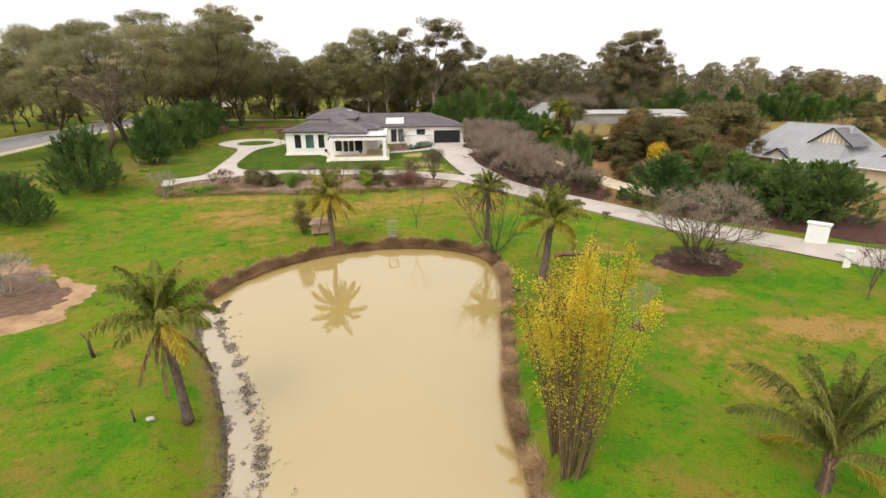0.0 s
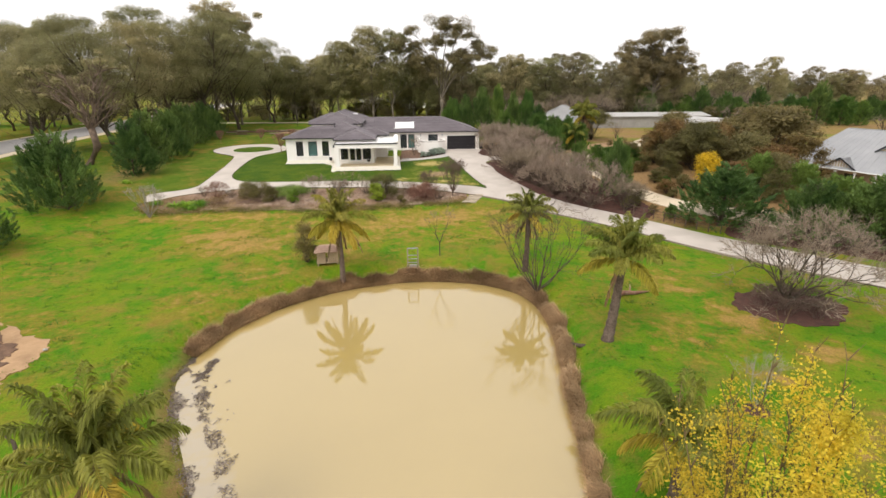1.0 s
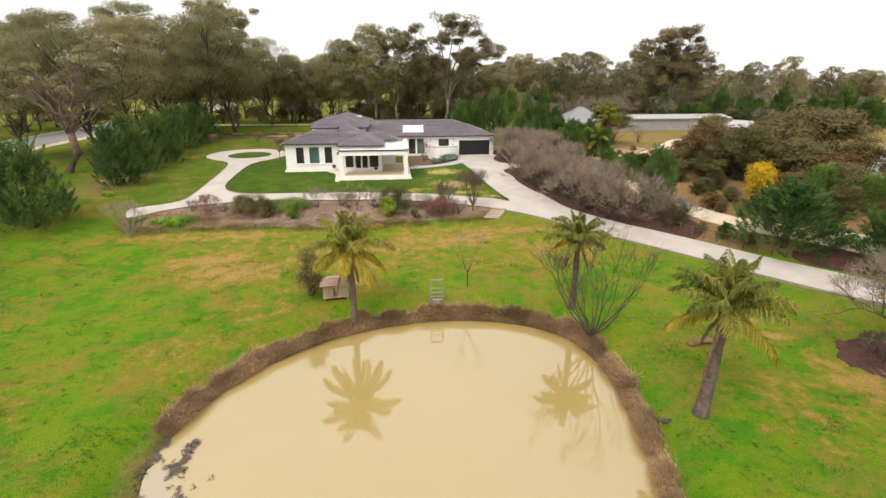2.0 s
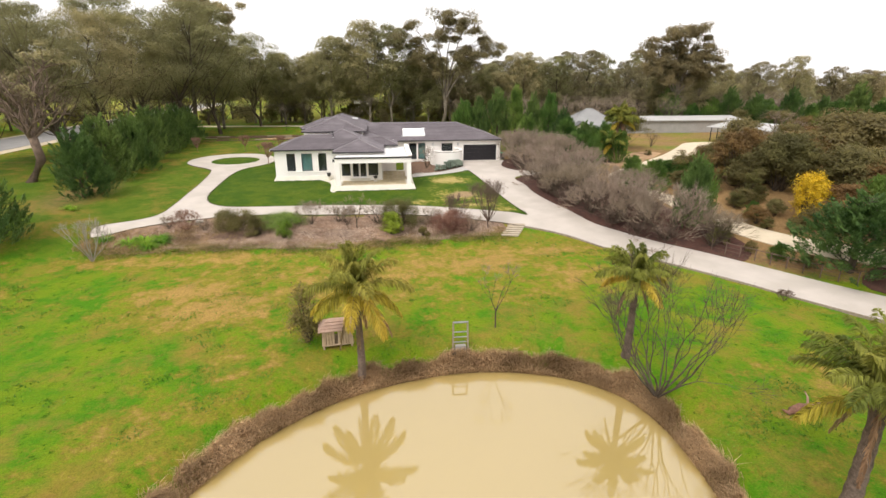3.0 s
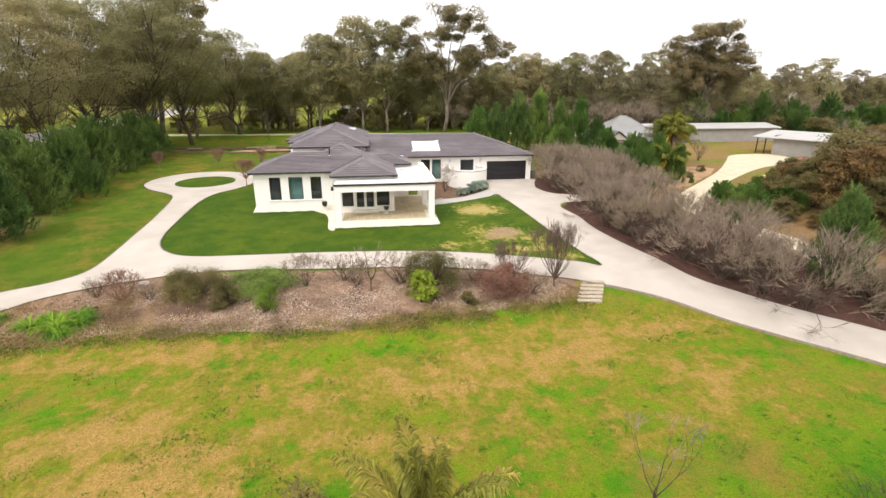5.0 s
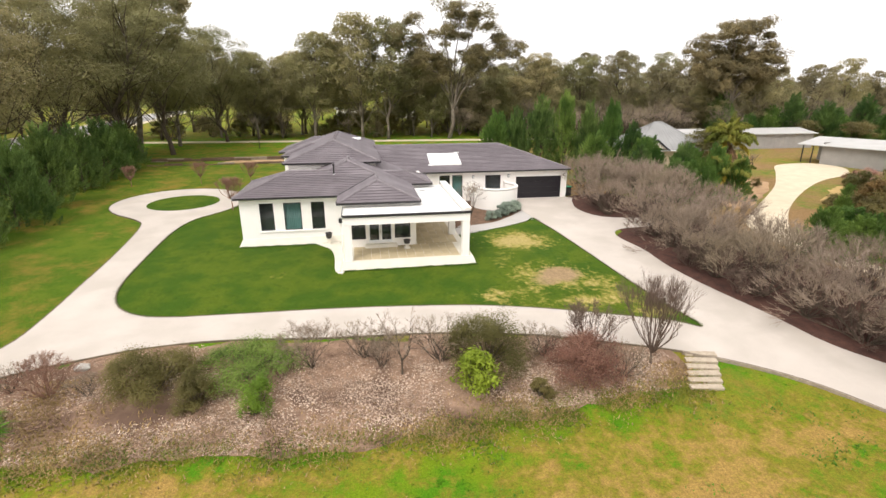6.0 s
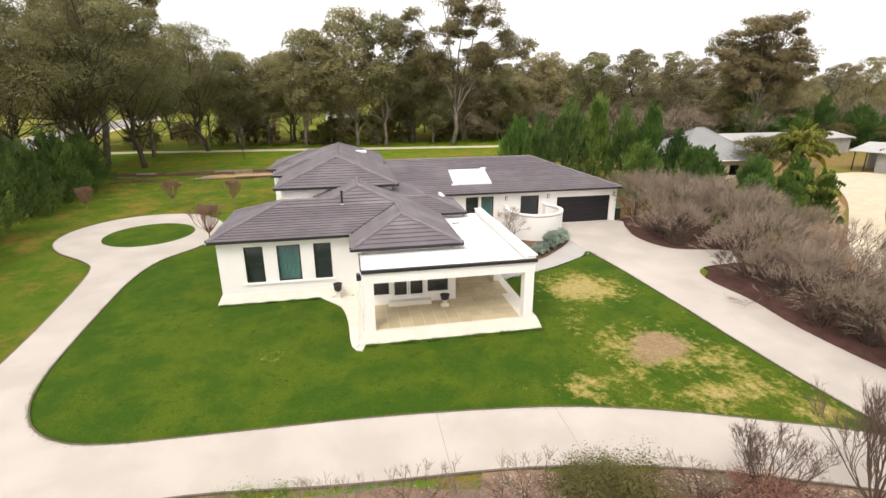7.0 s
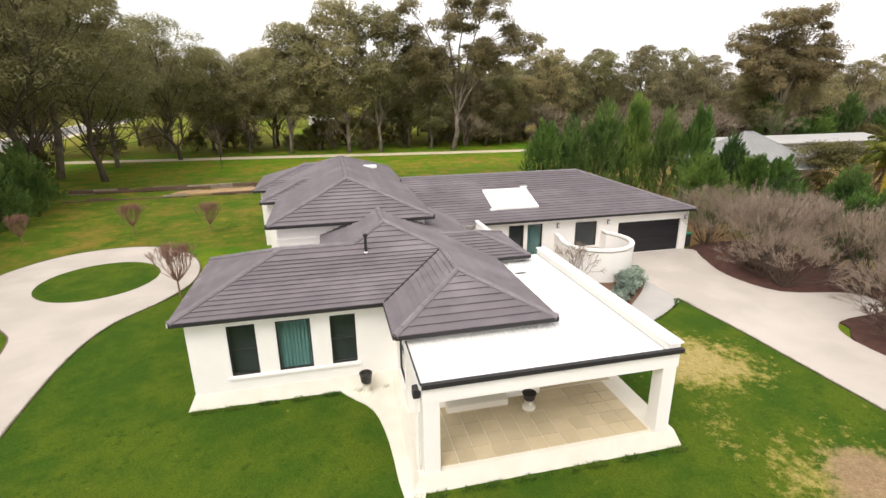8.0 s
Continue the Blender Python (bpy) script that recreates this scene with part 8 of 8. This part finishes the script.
# low sleeper terraces behind the turning loop
rt = random.Random(12)
for y, x0, x1, rows in ((114.4, -36, -16.5, 2), (118.6, -37, -15, 3), (120.0, -34, -17, 2)):
    tr = thing("retaining_wall", "low weathered timber sleeper retaining wall", "retaining wall", "sleeper walls behind the loop", "", (0, 0, 0))
    x = x0
    while x < x1:
        zz = float(land(x + 1.2, y))
        for k in range(rows):
            if k == rows - 1 and rt.random() < 0.25:
                continue
            sl = part("sleeper", Shape().bbox(-1.19, -0.1, -0.095, 1.19, 0.1, 0.1, 0.015), M_SLEEPER if rt.random() < 0.7 else M_TIMBER, tr)
            sl.location = (x + 1.2, y + rt.uniform(-0.08, 0.08), zz + 0.2 * k)
            sl.rotation_euler = (0, rt.uniform(-0.01, 0.01), rt.uniform(-0.03, 0.03))
        x += 2.4
sheet("spilled_soil", ragged(spline([(-25, 116.0), (-20, 115.6), (-15.6, 116.6), (-15, 118.2), (-20, 118.0), (-26, 117.4)], 10), 0.5), 0.05, M_EARTH, "orange soil between the sleeper walls", "soil", 0.2, 1.0)

# ---- neighbouring buildings ----
def hip_house(name, label, origin, turn, w, d, wall_h, rise, wall_mat, roof_mat, over=0.6, windows=(), gable=(), inset=None):
    """A house with rendered walls, windows, gutters and a sheet hip roof. windows: (u, low, width, height) on the front."""
    e = thing(name, label, "house", "", "", origin)
    e.rotation_euler = (0, 0, turn)
    cuts = [(u, u + ww, lo, lo + hh) for u, lo, ww, hh in windows]
    opening_wall("front_wall", 0, w, -0.6, wall_h, 0, 0.25, cuts, wall_mat, e)
    part("back_wall", Shape().box(0, d - 0.25, -0.6, w, d, wall_h), wall_mat, e)
    for x in (0, w - 0.25):
        part("side_wall", Shape().box(x, 0.25, -0.6, x + 0.25, d - 0.25, wall_h), wall_mat, e)
    for u0, u1, lo, hi in cuts:
        wd = part("window", Shape().box(u0, 0.1, lo, u1, 0.16, lo + 0.06).box(u0, 0.1, hi - 0.06, u1, 0.16, hi).box(u0, 0.1, lo + 0.06, u0 + 0.06, 0.16, hi - 0.06).box(u1 - 0.06, 0.1, lo + 0.06, u1, 0.16, hi - 0.06), M_FRAME, e)
        part("pane", Shape().box(u0 + 0.06, 0.12, lo + 0.06, u1 - 0.06, 0.126, hi - 0.06), M_GLASS, wd)
        # dark sheet that stands in for the dim room
        part("blind", Shape().box(u0, 0.3, lo, u1, 0.32, hi), M_DARKROOM, wd)
    x0, x1, y0, y1 = -over, w + over, -over, d + over
    r = min(x1 - x0, y1 - y0) / 2 * (inset or 0.999)
    zr = wall_h + rise
    if x1 - x0 >= y1 - y0:
        a, b = (x0 + r, (y0 + y1) / 2, zr), (x1 - r, (y0 + y1) / 2, zr)
        slopes = [[(x0, y0), (x1, y0), b, a], [(x1, y0), (x1, y1), b, b], [(x1, y1), (x0, y1), a, b], [(x0, y1), (x0, y0), a, a]]
    else:
        a, b = ((x0 + x1) / 2, y0 + r, zr), ((x0 + x1) / 2, y1 - r, zr)
        slopes = [[(x0, y0), (x1, y0), a, a], [(x1, y0), (x1, y1), b, a], [(x1, y1), (x0, y1), b, b], [(x0, y1), (x0, y0), a, b]]
    roof = part("roof", Shape().box(w / 2 - 0.1, d / 2 - 0.1, wall_h, w / 2 + 0.1, d / 2 + 0.1, wall_h + 0.2), roof_mat, e)
    for p, q, t, s in slopes:
        P, Q, T, S = [Vector((v[0], v[1], v[2] if len(v) > 2 else wall_h)) for v in (p, q, t, s)]
        sh = Shape()
        n = max(3, int((Q - P).length / 0.75))
        lo, hi = [], []
        for k in range(n):
            for f, h in ((0.0, 0.0), (0.9, 0.0), (0.95, 0.035)):
                lo.append(P.lerp(Q, (k + f) / n) + Vector((0, 0, h)))
                hi.append(S.lerp(T, (k + f) / n) + Vector((0, 0, h)))
        lo.append(Q)
        hi.append(T)
        m = len(lo)
        sh.add(lo + hi, [(k, k + 1, m + k + 1, m + k) for k in range(m - 1)])
        part("slope", sh, roof_mat, roof)
        part("gutter", Shape().tube([P, Q], 0.07, 6), M_WHITE, roof)
    for p, q in ((slopes[0][0], a), (slopes[0][1], slopes[0][2]), (a, b), (slopes[2][0], slopes[2][2]), (slopes[2][1], slopes[2][3])):
        P, Q = [Vector((v[0], v[1], v[2] if len(v) > 2 else wall_h)) for v in (p, q)]
        part("ridge", Shape().tube([P, Q], 0.07, 6), roof_mat, roof)
    for gx, gw, gh, gy, lift in gable:
        base = wall_h + lift
        g = part("gable", Shape().add([(gx - gw / 2, gy, base), (gx + gw / 2, gy, base), (gx, gy, base + gh), (gx - gw / 2, gy + 0.12, base), (gx + gw / 2, gy + 0.12, base), (gx, gy + 0.12, base + gh)],
                                      [(0, 1, 2), (5, 4, 3), (0, 3, 4, 1)]), wall_mat, e)
        for sg in (-1, 1):
            foot, top = Vector((gx + sg * (gw / 2 + 0.35), gy - 0.3, base - 0.15)), Vector((gx, gy - 0.3, base + 0.15 + gh))
            back = Vector((0, 4.0, 0))
            part("gable_slope", Shape().add([foot, foot + back, top + back, top], [(0, 1, 2, 3), (3, 2, 1, 0)]), roof_mat, g)
            part("barge", Shape().tube([foot, top], 0.08, 5), M_FRAME, g)
        for k in range(9):
            x = gx - gw * 0.4 + gw * 0.1 * k
            hmax = gh * (1 - abs(x - gx) / (gw / 2)) * 0.92
            part("slat", Shape().box(x - 0.05, gy - 0.06, base + 0.03, x + 0.05, gy - 0.02, base + 0.03 + max(0.05, hmax)), M_WHITE, g)
    return e


hip_house("neighbour_house", "cream house with a pale grey-green sheet roof", (29.9, 98.4, 0.1), -0.06, 10.0, 9.0, 2.7, 3.4, M_CREAM, M_ROOFGREY, 0.6, ((1.2, 0.9, 1.2, 1.2), (6.4, 0.9, 1.2, 1.2)), ((2.2, 3.0, 1.1, -0.8, 0.25),))
shed = thing("long_shed", "long grey farm shed with a pale low roof", "shed", "", "", (47.0, 118.5, 0.1))
for i in range(30):
    part("cladding_panel", Shape().bbox(i * 1.0, 0.02 * (i % 2), -0.3, i * 1.0 + 0.99, 0.12, 2.75, 0.01), M_SHED, shed)
part("back_wall", Shape().box(0, 7.8, -0.3, 30, 7.95, 2.75), M_SHED, shed)
for x in (0, 29.85):
    part("end_wall", Shape().box(x, 0.13, -0.3, x + 0.15, 7.8, 2.75), M_SHED, shed)
part("roof", Shape().add([(-0.4, -0.4, 2.78), (30.4, -0.4, 2.78), (30.4, 4, 3.5), (-0.4, 4, 3.5), (30.4, 8.4, 2.78), (-0.4, 8.4, 2.78)], [(0, 1, 2, 3), (3, 2, 4, 5), (5, 4, 1, 0)]), M_SHEDROOF, shed)
part("fascia", Shape().box(-0.4, -0.46, 2.64, 30.4, -0.4, 2.8), M_SHEDROOF, shed)
port = thing("carport_shed", "grey skillion shed with an open bay beside the gravel", "shed", "", "", (59.8, 103.2, 0.0))
port.rotation_euler = (0, 0, -1.2)
part("wall", Shape().box(2.5, 0, -0.4, 11.5, 0.15, 2.6).box(11.35, 0.15, -0.4, 11.5, 5.0, 3.1).box(2.5, 0.15, -0.4, 2.65, 5, 3.1), M_SHED, port)
part("back_wall", Shape().box(0, 5.0, -0.4, 11.5, 5.15, 3.2), M_SHED, port)
part("roof", Shape().add([(-0.5, -0.7, 2.62), (12, -0.7, 2.62), (12, 5.6, 3.45), (-0.5, 5.6, 3.45), (-0.5, -0.7, 2.72), (12, -0.7, 2.72), (12, 5.6, 3.55), (-0.5, 5.6, 3.55)],
                         [(3, 2, 1, 0), (4, 5, 6, 7), (0, 1, 5, 4), (1, 2, 6, 5), (2, 3, 7, 6), (3, 0, 4, 7)]), M_SHEDROOF, port)
for x in (0.0, 1.3):
    part("post", Shape().box(x, -0.1, -0.4, x + 0.12, 0.02, 2.6), M_FRAME, port)
shrub(261, 1.1, 3.2, M_SHRUBRED, "low red-leaved shrub by the gravel", "", on(55.0, 90.0), 26, 50, 0.2)
# the cream house to the east stands at an angle
hip_house("east_house", "cream house with a grey sheet roof, gable and verandah", (52.3, 58.9, -2.15), -1.31, 10.5, 9.0, 2.75, 4.2, M_CREAM, M_ROOFBLUE, 1.6, ((1.0, 0.6, 1.4, 1.6), (4.5, 0.6, 1.4, 1.6)), ((4.6, 3.0, 0.9, -1.2, 0.25), (9.0, 4.6, 1.7, 1.6, 2.2)), 0.45)
hip_house("east_wing", "cream garage wing with a grey sheet roof", (54.4, 47.9, -2.1), -1.31, 9.0, 9.0, 2.9, 2.6, M_CREAM, M_ROOFBLUE, 0.5, ((1.2, 1.0, 0.9, 1.2), (2.8, 1.0, 0.9, 1.2)), ((5.0, 4.0, 1.6, 2.0, 0.25),))
ver = thing("verandah_post", "slim white timber verandah post", "post", "verandah posts of the east house", "", (0, 0, 0))
part("shaft", Shape().bbox(-0.06, -0.06, -0.4, 0.06, 0.06, 2.7, 0.01), M_WHITE, ver)
part("bracket", Shape().bbox(-0.2, -0.03, 2.45, 0.2, 0.03, 2.6, 0.01), M_WHITE, ver)
ca, sa = math.cos(-1.31), math.sin(-1.31)
for i in range(5):
    u, v = 0.2 + i * 2.1, -1.45
    m = pose(52.3 + u * ca - v * sa, 58.9 + u * sa + v * ca, -2.15, 0, 0, -75)
    if i == 0:
        ver.matrix_world = m
    else:
        copy_thing(ver, m)
pil = thing("entry_pillar", "white rendered entry pillar with a panel beside the driveway", "pillar", "", "", (37.2, 29.6, float(land(37.2, 29.6))))
pil.rotation_euler = (0, 0, -0.85)
part("body", Shape().bbox(-0.75, -0.3, -0.3, 0.75, 0.3, 1.6, 0.03), M_WALL, pil)
part("cap", Shape().bbox(-0.85, -0.38, 1.6, 0.85, 0.38, 1.72, 0.03), M_WHITE, pil)
part("panel", Shape().bbox(-0.55, -0.33, 0.25, 0.55, -0.3, 1.35, 0.01), M_WHITE, pil)
pier = thing("entry_pier", "slim white rendered pier at the driveway's edge", "pillar", "", "", (35.6, 24.9, float(land(35.6, 24.9))))
pier.rotation_euler = (0, 0, -0.85)
part("body", Shape().bbox(-0.22, -0.22, -0.3, 0.22, 0.22, 1.15, 0.02), M_WALL, pier)
part("cap", Shape().bbox(-0.28, -0.28, 1.15, 0.28, 0.28, 1.23, 0.02), M_WHITE, pier)
# a low wire fence on the bank beyond the driveway, with scrub behind it
fence = thing("wire_fence", "low dark post and wire fence along the bank", "fence", "", "", (0, 0, 0))
run = [(25.2 + 0.66 * k, 50.6 - 0.84 * k) for k in range(10)]
for x, y in run:
    ps = part("post", Shape().tube([(0, 0, -0.3), (0, 0, 1.0)], 0.045, 6), M_TWIGDARK, fence)
    ps.location = (x, y, float(land(x, y)))
for h in (0.3, 0.6, 0.92):
    part("wire", Shape().tube([(x, y, float(land(x, y)) + h) for x, y in run], 0.014 if h < 0.9 else 0.03, 4), M_TWIGDARK, fence)
for i, (x, y, h) in enumerate(((26.4, 51.4, 1.5), (27.8, 49.4, 1.1), (28.8, 47.8, 1.4), (30.0, 46.2, 1.0), (27.2, 53.0, 1.6), (31.6, 52.6, 1.2), (32.2, 55.4, 1.5), (33.6, 51.4, 1.4))):
    put((under2, ac[3], ga, under2)[i % 4], x, y, h / (4.0, 5.6, 6.0, 4.0)[i % 4], 71 * i, 1.3)
# far roofs seen between the trees
for i, (x, y, w, h) in enumerate(((24, 212, 16, 3.2), (4, 220, 10, 3.0), (46, 205, 9, 3.0), (158, 205, 14, 4.0), (-14, 226, 8, 3))):
    f = thing("far_building", "distant pale low building between the trees", "building", "far buildings", "", (x, y, float(land(x, y))))
    part("wall", Shape().box(0, 0, -0.5, w, 7, h), M_WALL, f)
    part("roof", Shape().add([(-0.4, -0.4, h), (w + 0.4, -0.4, h), (w + 0.4, 3.5, h + 1.2), (-0.4, 3.5, h + 1.2), (w + 0.4, 7.4, h), (-0.4, 7.4, h)], [(0, 1, 2, 3), (3, 2, 4, 5), (5, 4, 1, 0), (0, 3, 5), (1, 4, 2)]), M_SHEDROOF, f)
    for k in range(int(w // 3)):
        part("window", Shape().box(1 + k * 3, -0.04, 1, 2.2 + k * 3, 0, 2.2), M_FRAME, f)
sign = thing("white_sign_board", "white board on posts among far trees", "sign", "", "", (150, 196, float(land(150, 196))))
part("board", Shape().box(-2, 0, 5.6, 2, 0.15, 8), M_WHITE, sign)
for x in (-1.7, 1.6):
    part("post", Shape().box(x, 0.15, -0.5, x + 0.15, 0.3, 8), M_GREYSTEEL, sign)
